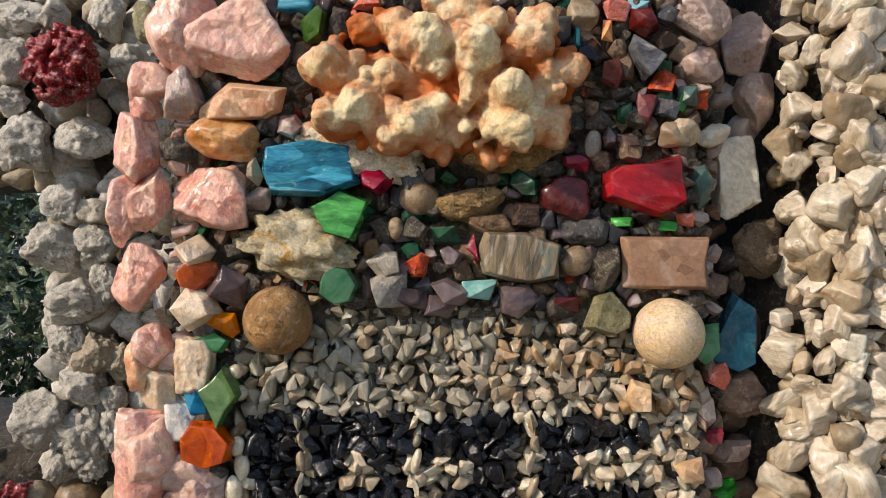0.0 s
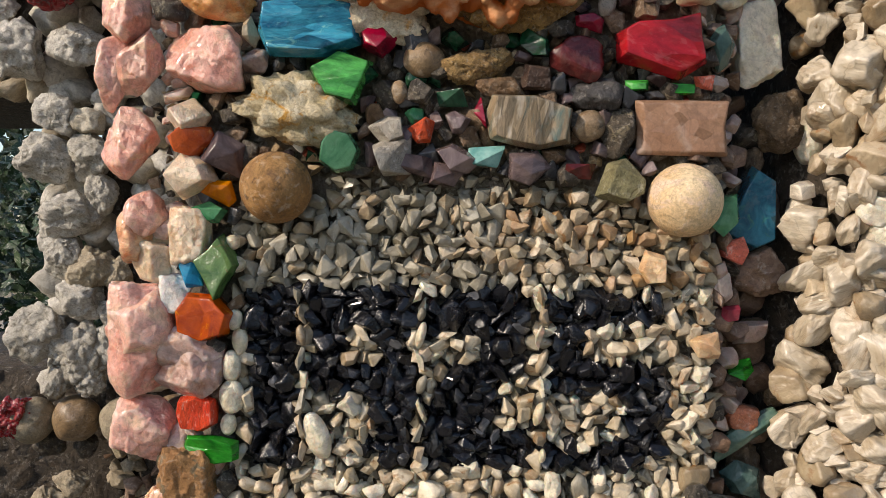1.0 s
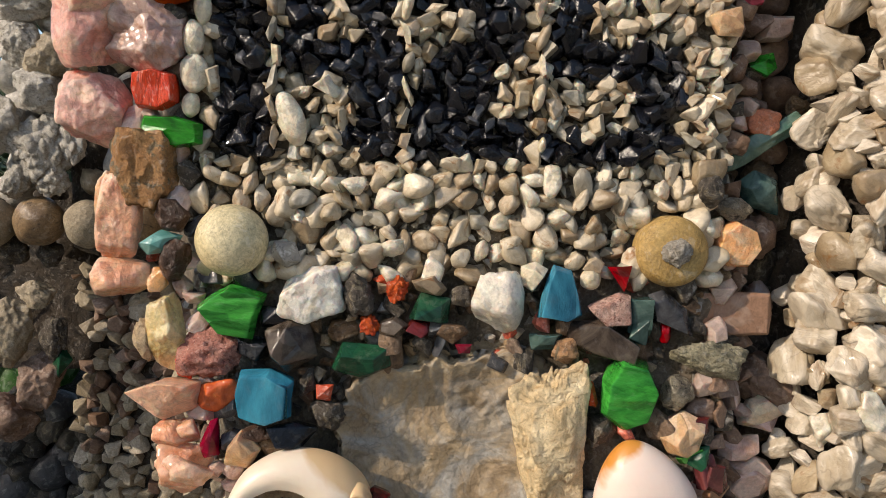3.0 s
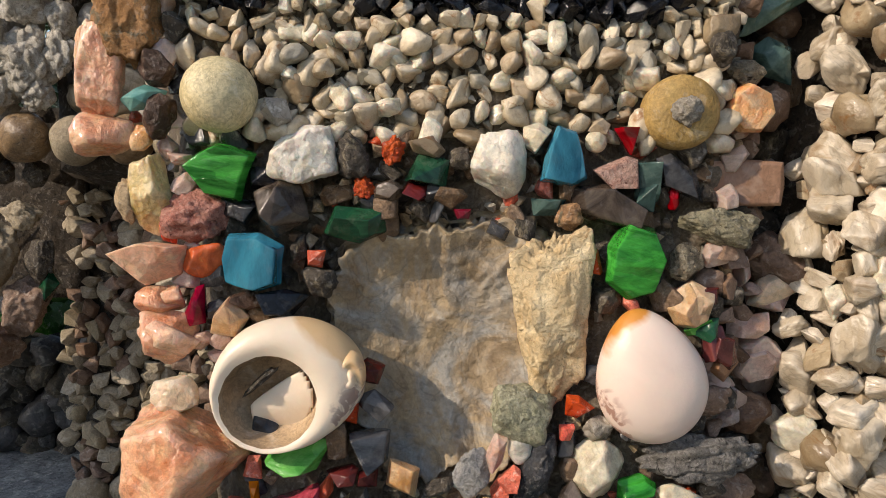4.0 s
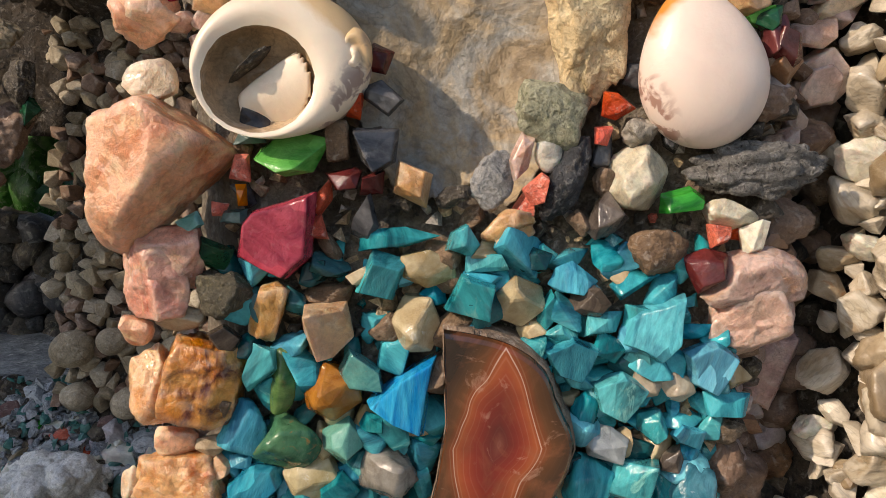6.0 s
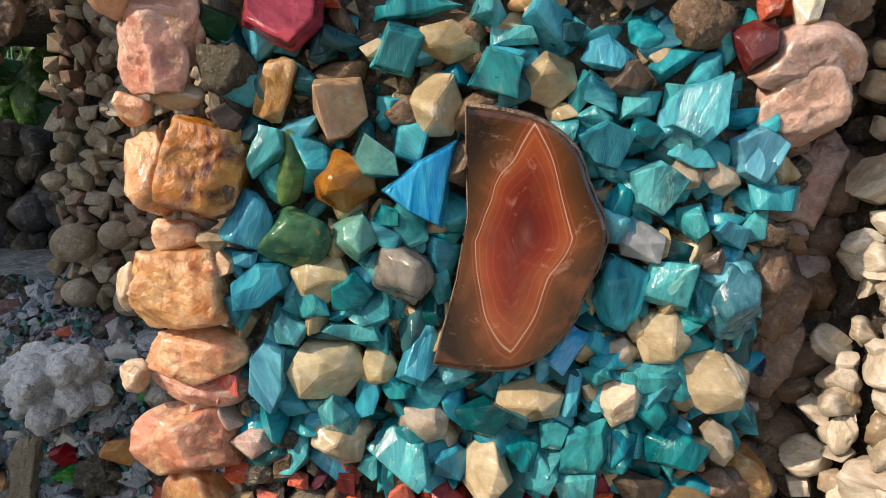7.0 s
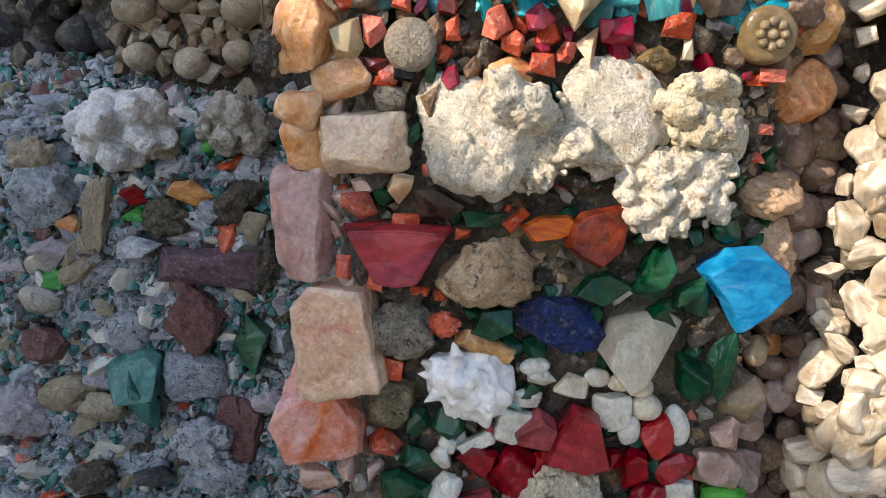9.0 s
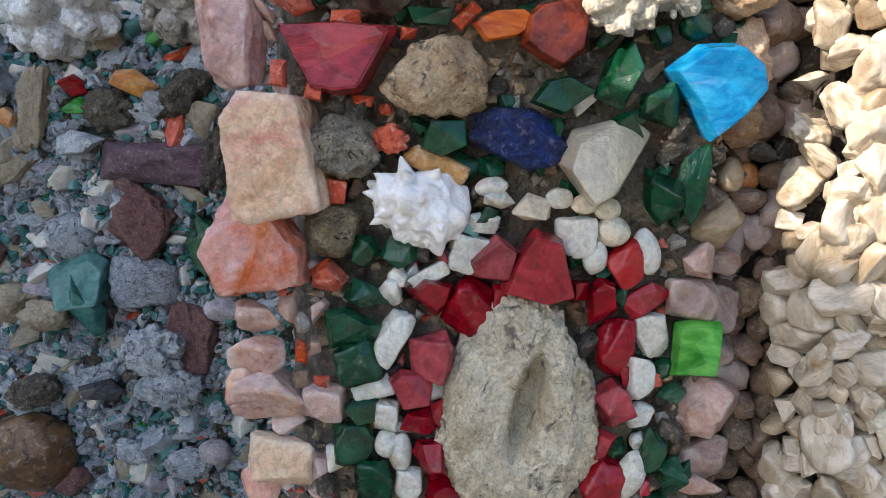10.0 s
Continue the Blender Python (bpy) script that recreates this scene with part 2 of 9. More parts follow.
rock("olive", S(122, 116, 82), S(164, 156, 116), 0.7)
rock("olivegrey", S(76, 72, 58), S(120, 112, 92), 0.8, 120, 0.9, S(140, 130, 100))
rock("ochre", S(150, 112, 60), S(204, 166, 104), 0.85, 130, 1.0, S(110, 90, 62))
stone_mat("jasper", S(104, 92, 72), S(160, 138, 106), 0.35, 24, 0.15, 500, 0.15, S(88, 110, 104), 0.58, 1.5, (2.4, 1, 0.6), dirt=0.2, grain=0.3, crack=0.4)
stone_mat("brick", S(138, 98, 70), S(164, 124, 92), 0.4, 22, 0.12, 500, 0.15, dirt=0.15, grain=0.3, crack=0.2)
rock("pinktile", S(196, 122, 92), S(216, 148, 120), 0.55, 60, 0.4)
rock("pinkgranite", S(196, 142, 122), S(226, 190, 172), 0.7, 200, 0.7, S(140, 84, 72))
rock("redgranite", S(164, 98, 84), S(204, 150, 134), 0.65, 220, 0.5, S(120, 60, 52))
rock("lichen", S(126, 118, 92), S(172, 164, 132), 0.8, 120, 0.8, S(84, 84, 70))
rock("slate", S(60, 58, 58), S(104, 100, 98), 0.5)
rock("slateblk", S(36, 38, 42), S(78, 80, 84), 0.5, 120, 1.0)
rock("slatewhite", S(140, 138, 134), S(178, 176, 172), 0.6)
rock("creamrock", S(196, 176, 132), S(232, 220, 192), 0.8, 60, 0.8, S(206, 158, 84))
rock("greenlime", S(160, 160, 130), S(200, 196, 166), 0.85, 100, 0.9, S(130, 134, 100))
rock("slag", S(104, 100, 94), S(156, 152, 146), 0.9, 170, 1.0, S(62, 60, 58))
rock("cretan", S(180, 142, 100), S(240, 214, 176), 0.6, 80, 1.0, S(70, 66, 60), 0.60)
rock("pyritegold", S(120, 96, 50), S(176, 148, 90), 0.4, 160, 1.0)
rock("pyrite", S(128, 120, 104), S(200, 190, 168), 0.35, 170, 1.0, S(46, 44, 42))
rock("pyrite2", S(120, 106, 82), S(184, 168, 134), 0.4, 170, 1.0, S(46, 44, 42))
for ore in ("pyrite", "pyrite2"):
    MATS[ore].node_tree.nodes["Principled BSDF"].inputs["Metallic"].default_value = 0.55
# browns and tan with shade mixed in, for stones in the seam and behind
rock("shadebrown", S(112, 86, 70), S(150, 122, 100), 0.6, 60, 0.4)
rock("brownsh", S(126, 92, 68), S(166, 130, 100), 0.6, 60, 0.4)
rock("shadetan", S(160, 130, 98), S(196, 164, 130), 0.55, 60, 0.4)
rock("blueaz", S(0, 16, 60), S(2, 52, 128), 0.4, 110, 1.0, S(30, 92, 170), 0.66)
rock("redcoral", S(196, 48, 20), S(232, 110, 50), 0.6, 120, 0.8)
rock("brownpeb", S(118, 94, 66), S(168, 142, 108), 0.4, 50, 0.2, S(86, 70, 52))
rock("mortar", S(92, 80, 64), S(146, 130, 106), 0.95, 60, 0.9, S(92, 80, 64), vary=0.0)
rock("darkmortar", S(46, 40, 34), S(92, 80, 66), 0.95, 60, 1.0, S(30, 27, 24), vary=0.0)
rock("whitestone", S(172, 166, 152), S(214, 208, 196), 0.75, 60, 0.6, S(140, 134, 120))
rock("paletan", S(150, 136, 112), S(190, 176, 150), 0.75, 60, 0.5)
rock("palebeige", S(196, 184, 160), S(226, 216, 196), 0.7, 50, 0.5, S(214, 176, 120), 0.68)


# ---- shapes ----
def finish(bm, name, mat, smooth):
    me = bpy.data.meshes.new(name)
    bm.to_mesh(me)
    bm.free()
    me.materials.append(mat)
    me.shade_smooth() if smooth else me.shade_flat()
    return me


def fit_size(bm, w, h, deep=1.0):
    """Scale the outline to w by h, centred."""
    xs, zs = [v.co.x for v in bm.verts], [v.co.z for v in bm.verts]
    cx, cz = (max(xs) + min(xs)) / 2, (max(zs) + min(zs)) / 2
    sx, sz = w / (max(xs) - min(xs)), h / (max(zs) - min(zs))
    for v in bm.verts:
        v.co = Vector(((v.co.x - cx) * sx, v.co.y * deep, (v.co.z - cz) * sz))


def gem(w, h, proud, sides, rng, inset=None, edge=0.035, start=None, jitter=0.35, peak=True):
    """Broken glass or flint: a many-sided outline, a smaller tilted front face, bevelled edges."""
    bm = bmesh.new()
    unit = min(w, h) / 2
    proud /= unit
    a0 = rng.uniform(0, 6.28) if start is None else start
    inset = inset or rng.uniform(0.55, 0.88)
    peak = peak and rng.random() < 0.3
    tx, tz = rng.uniform(-0.7, 0.7), rng.uniform(-0.7, 0.7)
    ox, oz = rng.uniform(-0.2, 0.2), rng.uniform(-0.2, 0.2)
    for i in range(sides):
        a = a0 + (i + rng.uniform(-jitter, jitter)) * 2 * math.pi / sides
        r = rng.uniform(0.7, 1.12)
        x, z = math.cos(a) * r, math.sin(a) * r
        bm.verts.new((x, rng.uniform(-0.25, 0.15) * proud, z))
        bm.verts.new((x * 0.8, proud * 0.9, z * 0.8))
        if i % 2 == 0 or rng.random() < 0.6:
            fx, fz = x * inset + ox, z * inset + oz
            bm.verts.new((fx, -proud * (1.0 + tx * fx + tz * fz + rng.uniform(-0.12, 0.12)), fz))
    if peak:
        bm.verts.new((ox + rng.uniform(-0.3, 0.3), -proud * rng.uniform(1.0, 1.5), oz + rng.uniform(-0.3, 0.3)))
    hull = bmesh.ops.convex_hull(bm, input=bm.verts[:])
    bmesh.ops.delete(bm, geom=list({g for g in hull["geom_interior"] + hull["geom_unused"] if isinstance(g, bmesh.types.BMVert)}), context="VERTS")
    bmesh.ops.dissolve_limit(bm, angle_limit=radians(9), verts=bm.verts[:], edges=bm.edges[:])
    fit_size(bm, w, h, unit)
    if edge:
        bmesh.ops.bevel(bm, geom=bm.edges[:], offset=edge * min(w, h), segments=2, affect="EDGES", profile=0.6, clamp_overlap=True)
        bmesh.ops.triangulate(bm, faces=bm.faces[:])
    return bm


# corner outlines in a box of -1 to 1, for broken pieces of a telling shape
OUTLINES = {
    "kite": ((0, 1), (0.8, 0.2), (0.2, -1), (-0.9, 0.1)),
    "tooth": ((-0.3, 1), (0.5, 0.8), (1, -0.7), (0.3, -1), (-1, -0.8), (-0.8, 0)),
    "wedge": ((-1, 0.1), (-0.1, 0.9), (1, 0.7), (0.7, -0.9), (-0.3, -0.8)),
    "blade": ((-1, -0.2), (-0.4, 0.6), (0.5, 0.9), (1, 0.4), (0.4, -0.5), (-0.5, -1)),
    "block": ((-0.9, 0.8), (0.1, 1), (0.95, 0.7), (1, -0.6), (0.3, -1), (-0.8, -0.85), (-1, 0)),
    "chunk": ((-0.6, 1), (0.4, 0.9), (1, 0.2), (0.8, -0.7), (0, -1), (-0.9, -0.6), (-1, 0.3)),
    "fan": ((-1, 0.45), (-0.4, 0.95), (0.3, 1), (0.85, 0.6), (1, 0.1), (0.55, -0.5), (0, -1)),
    "flag": ((-1, -0.1), (-0.75, 0.25), (0.65, 1), (1, -0.35), (0.5, -1), (-0.85, -0.8)),
    "sail": ((-1, -0.2), (1, 1), (0.7, -1)),
    "tile": ((-1, 0.85), (0.95, 1), (1, -0.9), (-0.9, -1)),
}


def shard(w, h, proud, corners, rng, inset=0.86, edge=0.03, tilt=0.5):
    """A broken piece with a flat, slightly tilted front, steep broken flanks and worn edges."""
    bm = bmesh.new()
    unit = min(w, h) / 2
    proud /= unit
    tx, tz = rng.uniform(-tilt, tilt), rng.uniform(-tilt, tilt)
    rings = []
    pts = []
    for (x0, z0), (x1, z1) in zip(corners, corners[1:] + corners[:1]):
        pts.append((x0, z0))
        if math.hypot(x1 - x0, z1 - z0) > 1.1:
            k = rng.uniform(-0.05, 0.05)
            pts.append(((x0 + x1) / 2 + k * (z1 - z0), (z0 + z1) / 2 - k * (x1 - x0)))
    for q, y in ((0.85, 0.9), (1.0, -0.15), (inset, -1.0)):
        ring = []
        for x, z in pts:
            front = 1.0 + 0.5 * (tx * x + tz * z) if y == -1.0 else 1.0
            ring.append(bm.verts.new((x * q + (rng.uniform(-0.04, 0.04) if y == -1.0 else 0), proud * (y * front + (rng.uniform(-0.22, 0.22) if q == 1.0 else 0)), z * q)))
        rings.append(ring)
    n = len(pts)
    for r0, r1 in zip(rings, rings[1:]):
        for i in range(n):
            bm.faces.new((r0[i], r0[(i + 1) % n], r1[(i + 1) % n], r1[i]))
    bm.faces.new(rings[0][::-1])
    bm.faces.new(rings[-1])
    bmesh.ops.recalc_face_normals(bm, faces=bm.faces[:])
    fit_size(bm, w, h, unit)
    bmesh.ops.bevel(bm, geom=bm.edges[:], offset=edge * min(w, h), segments=2, affect="EDGES", profile=0.6, clamp_overlap=True)
    bmesh.ops.triangulate(bm, faces=bm.faces[:])
    return bm


def boulder(w, h, proud, rng, box=False, rough=0.05, cuts=17, level=4, soft=30.0, tri=False, breaks=0.0, deep=(0.72, 0.98)):
    """Weathered stone: a ball cut by soft planes, with noise on it."""
    bm = bmesh.new()
    bmesh.ops.create_icosphere(bm, subdivisions=level, radius=1)
    co = np.array([v.co for v in bm.verts])
    planes = []
    if box:
        t = rng.uniform(-0.2, 0.2)
        for i in range(4):
            a = t + i * math.pi / 2 + rng.uniform(-0.14, 0.14)
            planes.append((math.cos(a), rng.uniform(-0.2, 0.1), math.sin(a), rng.uniform(0.7, 0.8)))
        planes.append((rng.uniform(-0.25, 0.25), -1, rng.uniform(-0.25, 0.25), 0.62))
        cuts = 6
    if tri:
        planes = [(math.cos(a), 0.0, math.sin(a), q) for a, q in ((math.pi, 0.62), (1.1, 0.6), (-0.85, 0.55))]
        cuts = 4
    for i in range(cuts):
        v = Vector((rng.gauss(0, 1), rng.gauss(-0.3, 0.9), rng.gauss(0, 1))).normalized()
        planes.append((*v, rng.uniform(*deep)))
    n = np.array([p[:3] for p in planes])
    n /= np.linalg.norm(n, axis=1)[:, None]
    d = np.array([p[3] for p in planes])
    inv = np.maximum(co @ n.T, 0.02) / d
    r = 1.0 / (np.sum(np.concatenate([inv, np.full((len(co), 1), 0.95)], 1) ** soft, axis=1) ** (1 / soft))
    off = Vector((rng.uniform(-9, 9), rng.uniform(-9, 9), rng.uniform(-9, 9)))
    for v, k in zip(bm.verts, r):
        c = v.co.copy()
        f1 = noise.voronoi(c * 1.7 + off)[0][0]
        k += rough * noise.fractal(c * 2.2 + off, 0.8, 2.0, 4) + 1.6 * rough * (f1 - 0.45) + rough * 0.5 * abs(noise.noise(c * 6 + off))
        if breaks:
            q = c * 2.1 + off
            site = noise.voronoi(q)[1][0]
            k += breaks * (q - site).dot(noise.cell_vector(site * 37.0) - Vector((0.5, 0.5, 0.5)))
            q = c * 5.0 + off
            site = noise.voronoi(q)[1][0]
            k += 0.35 * breaks * (q - site).dot(noise.cell_vector(site * 37.0) - Vector((0.5, 0.5, 0.5)))
        v.co = c * k
        v.co.y *= proud * (1.0 if v.co.y < 0 else 0.8) / 0.8
    fit_size(bm, w, h)
    return bm


def lump(w, h, proud, rng, knobs=26, knob=0.26, level=5):
    """Coral or slag: a core overgrown with rounded knobs."""
    bm = bmesh.new()
    bmesh.ops.create_icosphere(bm, subdivisions=level, radius=1)
    dirs = [Vector((rng.gauss(0, 1), rng.gauss(-0.5, 0.7), rng.gauss(0, 1))).normalized() for i in range(knobs)]
    sizes = [rng.uniform(0.5, 1.3) * knob for i in range(knobs)]
    co = np.array([v.co for v in bm.verts])
    dd = np.array(dirs)
    ang = np.arccos(np.clip(co @ dd.T, -1, 1)) / np.array(sizes)
    push = np.sqrt(np.clip(1 - ang ** 2, 0, 1)) * np.array(sizes) * 0.7
    r = 0.72 + push.max(1)
    off = Vector((rng.uniform(-9, 9), 0, rng.uniform(-9, 9)))
    for v, k in zip(bm.verts, r):
        c = v.co.copy()
        k += 0.16 * noise.fractal(c * 1.8 + off, 0.9, 2.0, 5) + 0.05 * noise.noise(c * 9 + off)
        v.co = c * k
        v.co.y *= proud / 0.9
    fit_size(bm, w, h)
    return bm


def ball(w, h, proud, rng, level=4):
    bm = bmesh.new()
    bmesh.ops.create_icosphere(bm, subdivisions=level, radius=0.5)
    off = Vector((rng.uniform(-9, 9), 0, rng.uniform(-9, 9)))
    for v in bm.verts:
        v.co *= 1 + 0.10 * noise.noise(v.co * 2.5 + off)
        v.co.y *= 2 * proud
    fit_size(bm, w, h)
    return bm


def crystal(w, h, proud, rng):
    """Quartz point seen from its tip: six prism sides, six sloping faces."""
    bm = bmesh.new()
    unit = min(w, h) / 2
    proud /= unit
    a0 = rng.uniform(0, 1)
    ox, oz = rng.uniform(-0.3, 0.3), rng.uniform(-0.3, 0.3)
    for i in range(6):
        a = a0 + (i + rng.uniform(-0.15, 0.15)) * math.pi / 3
        x, z = math.cos(a), math.sin(a)
        bm.verts.new((x, proud * 0.9, z))
        bm.verts.new((x, rng.uniform(-0.35, 0.1) * proud, z))
        if i % 2:
            bm.verts.new((x * 0.3 + ox, -proud * rng.uniform(0.85, 1.1), z * 0.3 + oz))
    bmesh.ops.convex_hull(bm, input=bm.verts[:])
    bmesh.ops.dissolve_limit(bm, angle_limit=radians(6), verts=bm.verts[:], edges=bm.edges[:])
    fit_size(bm, w, h, unit)
    bmesh.ops.bevel(bm, geom=bm.edges[:], offset=0.03 * min(w, h), segments=1, affect="EDGES", clamp_overlap=True)
    return bm


def wedge(w, h, proud, rng, top, foot, dome=0.0):
    """A cut glass block whose outline runs from one width above to another below."""
    bm = bmesh.new()
    unit = min(w, h) / 2
    proud /= unit
    for s, y in ((1.0, 0.0), (0.98, proud), (0.86, -proud)):
        for x, z in ((-top, 1), (top, 1), (foot, -1), (-foot, -1), (0, 1 + dome), (0, -1 - dome)):
            bm.verts.new((x * s, y + rng.uniform(-0.05, 0.05) * proud, z * s))
    bmesh.ops.convex_hull(bm, input=bm.verts[:])
    bmesh.ops.dissolve_limit(bm, angle_limit=radians(6), verts=bm.verts[:], edges=bm.edges[:])
    fit_size(bm, w, h, unit)
    bmesh.ops.bevel(bm, geom=bm.edges[:], offset=0.05 * min(w, h), segments=2, affect="EDGES", clamp_overlap=True)
    return bm


# ---- the pillar ----
def face_y(z):
    """Depth of the stones' widest outline on the pillar's front at height z."""
    return 0.352 - 0.016 * math.exp(-((z - 0.80) / 0.13) ** 2) + 0.006 * math.exp(-((z - 0.5) / 0.12) ** 2)


def side_y(x, z=1.0):
    """How far the front falls back towards the seam beside the next pillar; further near the foot."""
    low = max(0.0, min(1.0, (0.93 - z) / 0.2))
    return (0.030 + 0.016 * low) * max(0.0, min(1.0, (x - 0.118 + 0.018 * low) / 0.035))


def edge_left(z):
    """The pillar's left outline, which steps in towards the foot."""
    return float(np.interp(z, (0.45, 0.60, 0.69, 0.80, 0.89, 1.0, 1.2), (-0.096, -0.103, -0.112, -0.110, -0.115, -0.138, -0.157)))


def edge_right(z):
    """Where the tan pillar's blocks begin."""
    return float(np.interp(z, (0.41, 0.50, 0.60, 0.70, 0.80, 0.90, 1.0, 1.1, 1.2), (0.133, 0.130, 0.136, 0.138, 0.148, 0.150, 0.154, 0.158, 0.166)))


def slab(name, x0, x1, y0, y1, z0, z1, front, mat, step=0.006, rough=0.004, left=None):
    """A mortar core with a rough front."""
    bm = bmesh.new()
    nx, nz = round((x1 - x0) / step), round((z1 - z0) / step)
    grid = []
    for j in range(nz + 1):
        for i in range(nx + 1):
            x, z = x0 + (x1 - x0) * i / nx, z0 + (z1 - z0) * j / nz
            if left:
                x = left(z) + (x1 - left(z)) * i / nx
            y = front(x, z) + rough * noise.fractal(Vector((x * 60, 0, z * 60)), 0.9, 2, 4)
            grid.append(bm.verts.new((x, y, z)))
    for j in range(nz):
        for i in range(nx):
            a = j * (nx + 1) + i
            bm.faces.new((grid[a], grid[a + 1], grid[a + nx + 2], grid[a + nx + 1]))
    rim = [e for e in bm.edges if e.is_boundary]
    ex = bmesh.ops.extrude_edge_only(bm, edges=rim)
    back = [g for g in ex["geom"] if isinstance(g, bmesh.types.BMVert)]
    for v in back:
        v.co.y = y1
    bmesh.ops.contextual_create(bm, geom=[e for e in bm.edges if e.is_boundary])
    bmesh.ops.recalc_face_normals(bm, faces=bm.faces[:])
    return new(name, finish(bm, name, mat, True))


pillar = tagged(slab("pillar", -0.128, 0.128, 0.36, 0.70, 0.0, 1.75,
                     lambda x, z: face_y(z) + 0.009 + 0.024 * math.exp(-((x - 0.006) / 0.048) ** 4 - ((z - 0.903) / 0.050) ** 4) + 1.3 * side_y(x, z) + 0.03 * max(0.0, min(1.0, (edge_left(z) + 0.036 - x) / 0.02)), MATS["mortar"], left=lambda z: edge_left(z) + 0.018),
                "mortar pillar studded with quartz, slag glass, shells and flint chips", "pillar", kind="structure")
tan_pillar = tagged(slab("tan_pillar", 0.150, 0.62, 0.36, 0.70, 0.0, 1.75, lambda x, z: 0.350 + 0.05 * max(0.0, min(1.0, (edge_right(z) + 0.026 - x) / 0.022)), MATS["darkmortar"], 0.008, left=lambda z: edge_right(z) + 0.006),
                    "pillar faced with cream tan flint blocks in dark mortar", "pillar", kind="structure")

PLACED = []


def set_stone(name, x, z, w, h, turn, shape, mat, proud, label="", category="stone", y=None, parent=pillar):
    """One stone set in the pillar's mortar: its middle, its width and height, the turn of its outline and how far it stands out."""
    rng = random.Random(round(x * 7919 + z * 104729 + w * 1299709, 3))
    kind = shape[0]
    proud = max(proud * (1.25 if kind in "GK" else 1.1), (0.40 if kind in "GK" else 0.36) * min(w, h)) if not (label.startswith("flat") or shape.endswith("F")) else proud
    if shape in OUTLINES:
        bm = shard(w, h, proud, OUTLINES[shape], rng)
    elif shape == "TR":
        bm = wedge(w, h, proud, rng, 1.0, 0.42, 0.12)
    elif shape == "PT":
        bm = wedge(w, h, proud, rng, 0.3, 0.9, 0.5)
    elif kind == "G":
        n = int(shape[1])
        bm = gem(w, h, proud, n, rng, jitter=0.2 if n < 5 else 0.35, start=math.pi / 4 if n == 4 else (math.pi / 3 if n == 3 else None))
    elif kind == "K":
        bm = crystal(w, h, proud, rng)
    elif kind == "O":
        bm = ball(w, h, proud, rng)
    elif kind == "L":
        bm = lump(w, h, proud, rng, 40, 0.22)
    else:
        clean = mat in SMOOTH
        bm = boulder(w, h, proud, rng, kind == "B", tri=kind == "W", cuts=9 if clean else 14, soft=80.0 if clean else 50.0,
                     rough=0.035 if clean else (0.09 if kind == "R" else 0.06), breaks=(0.04 if kind == "W" else 0.085) if clean else 0.17, deep=(0.55, 0.86) if clean else (0.64, 0.95),
                     level=5 if max(w, h) > 0.028 else 4)
    me = finish(bm, name, MATS[mat], kind in "ROBLW" and shape != "TR")
    ob = new(name, me)
    depth = (face_y(z) + side_y(x, z)) if y is None else y
    ob.matrix_world = Matrix.Translation((x, depth, z)) @ Matrix.Rotation(radians(turn), 4, "Y")
    PLACED.append((x, z, w / 2, h / 2, radians(turn)))
    if label:
        tagged(ob, label, category)
    elif parent:
        ob.parent = parent
    return ob


# ---- stones set in the pillar, from the top down ----
set_stone("rose_quartz", -0.0976, 1.3008, 0.0563, 0.0402, 20, "R", "pink", 0.0059)
set_stone("rose_quartz", -0.1218, 1.3022, 0.0349, 0.0429, -20, "R", "pink", 0.0038)
set_stone("rose_quartz", -0.1231, 1.2740, 0.0204, 0.0282, 8, "R", "rosegrey", 0.0043)
set_stone("peach_quartz", -0.0949, 1.2700, 0.0442, 0.0201, -8, "G6", "peach", 0.0043)
set_stone("peach_quartz", -0.1043, 1.2526, 0.0362, 0.0209, 10, "R", "peach", 0.0040)
set_stone("rose_quartz", -0.1378, 1.2780, 0.0215, 0.0215, 0, "R", "pink", 0.0027)
set_stone("rose_quartz", -0.1459, 1.2485, 0.0228, 0.0349, 0, "R", "pink", 0.0038)
set_stone("rose_quartz", -0.1097, 1.2244, 0.0375, 0.0322, 0, "B", "pink", 0.0064)
set_stone("rose_quartz", -0.1392, 1.2231, 0.0201, 0.0322, 10, "R", "pink", 0.0048)
set_stone("rose_quartz", -0.1526, 1.2177, 0.0161, 0.0349, 0, "R", "pink", 0.0038)
set_stone("rose_quartz", -0.1445, 1.1869, 0.0268, 0.0322, -20, "R", "pink", 0.0048)
set_stone("cream_quartz", -0.1177, 1.1976, 0.0215, 0.0201, 0, "G5", "cream", 0.0032)
set_stone("cream_quartz", -0.1164, 1.1721, 0.0255, 0.0241, 10, "G5", "cream", 0.0032)
set_stone("rose_quartz", -0.1419, 1.2673, 0.0161, 0.0134, 0, "R", "pink", 0.0021)
set_stone("field_stone", -0.1392, 1.3062, 0.0241, 0.0161, 60, "R", "olive", 0.0027)
set_stone("field_stone", -0.1258, 1.2472, 0.0161, 0.0134, 0, "R", "dark", 0.0021)
set_stone("rose_quartz", -0.0721, 1.2579, 0.0134, 0.0121, 0, "G5", "rosegrey", 0.0021)
set_stone("peach_quartz", -0.0641, 1.2560, 0.0080, 0.0094, 0, "G5", "peach", 0.0021)
set_stone("tan_stone", -0.0890, 1.2365, 0.0080, 0.0147, 0, "G5", "tan", 0.0021)
set_stone("rose_quartz", -0.0882, 1.2231, 0.0134, 0.0134, 0, "R", "rosegrey", 0.0021)
set_stone("amber_glass", -0.1150, 1.1877, 0.0193, 0.0150, 0, "G6", "orangeglass", 0.0027, "rough orange-red slag glass lump set in mortar", "slag glass")
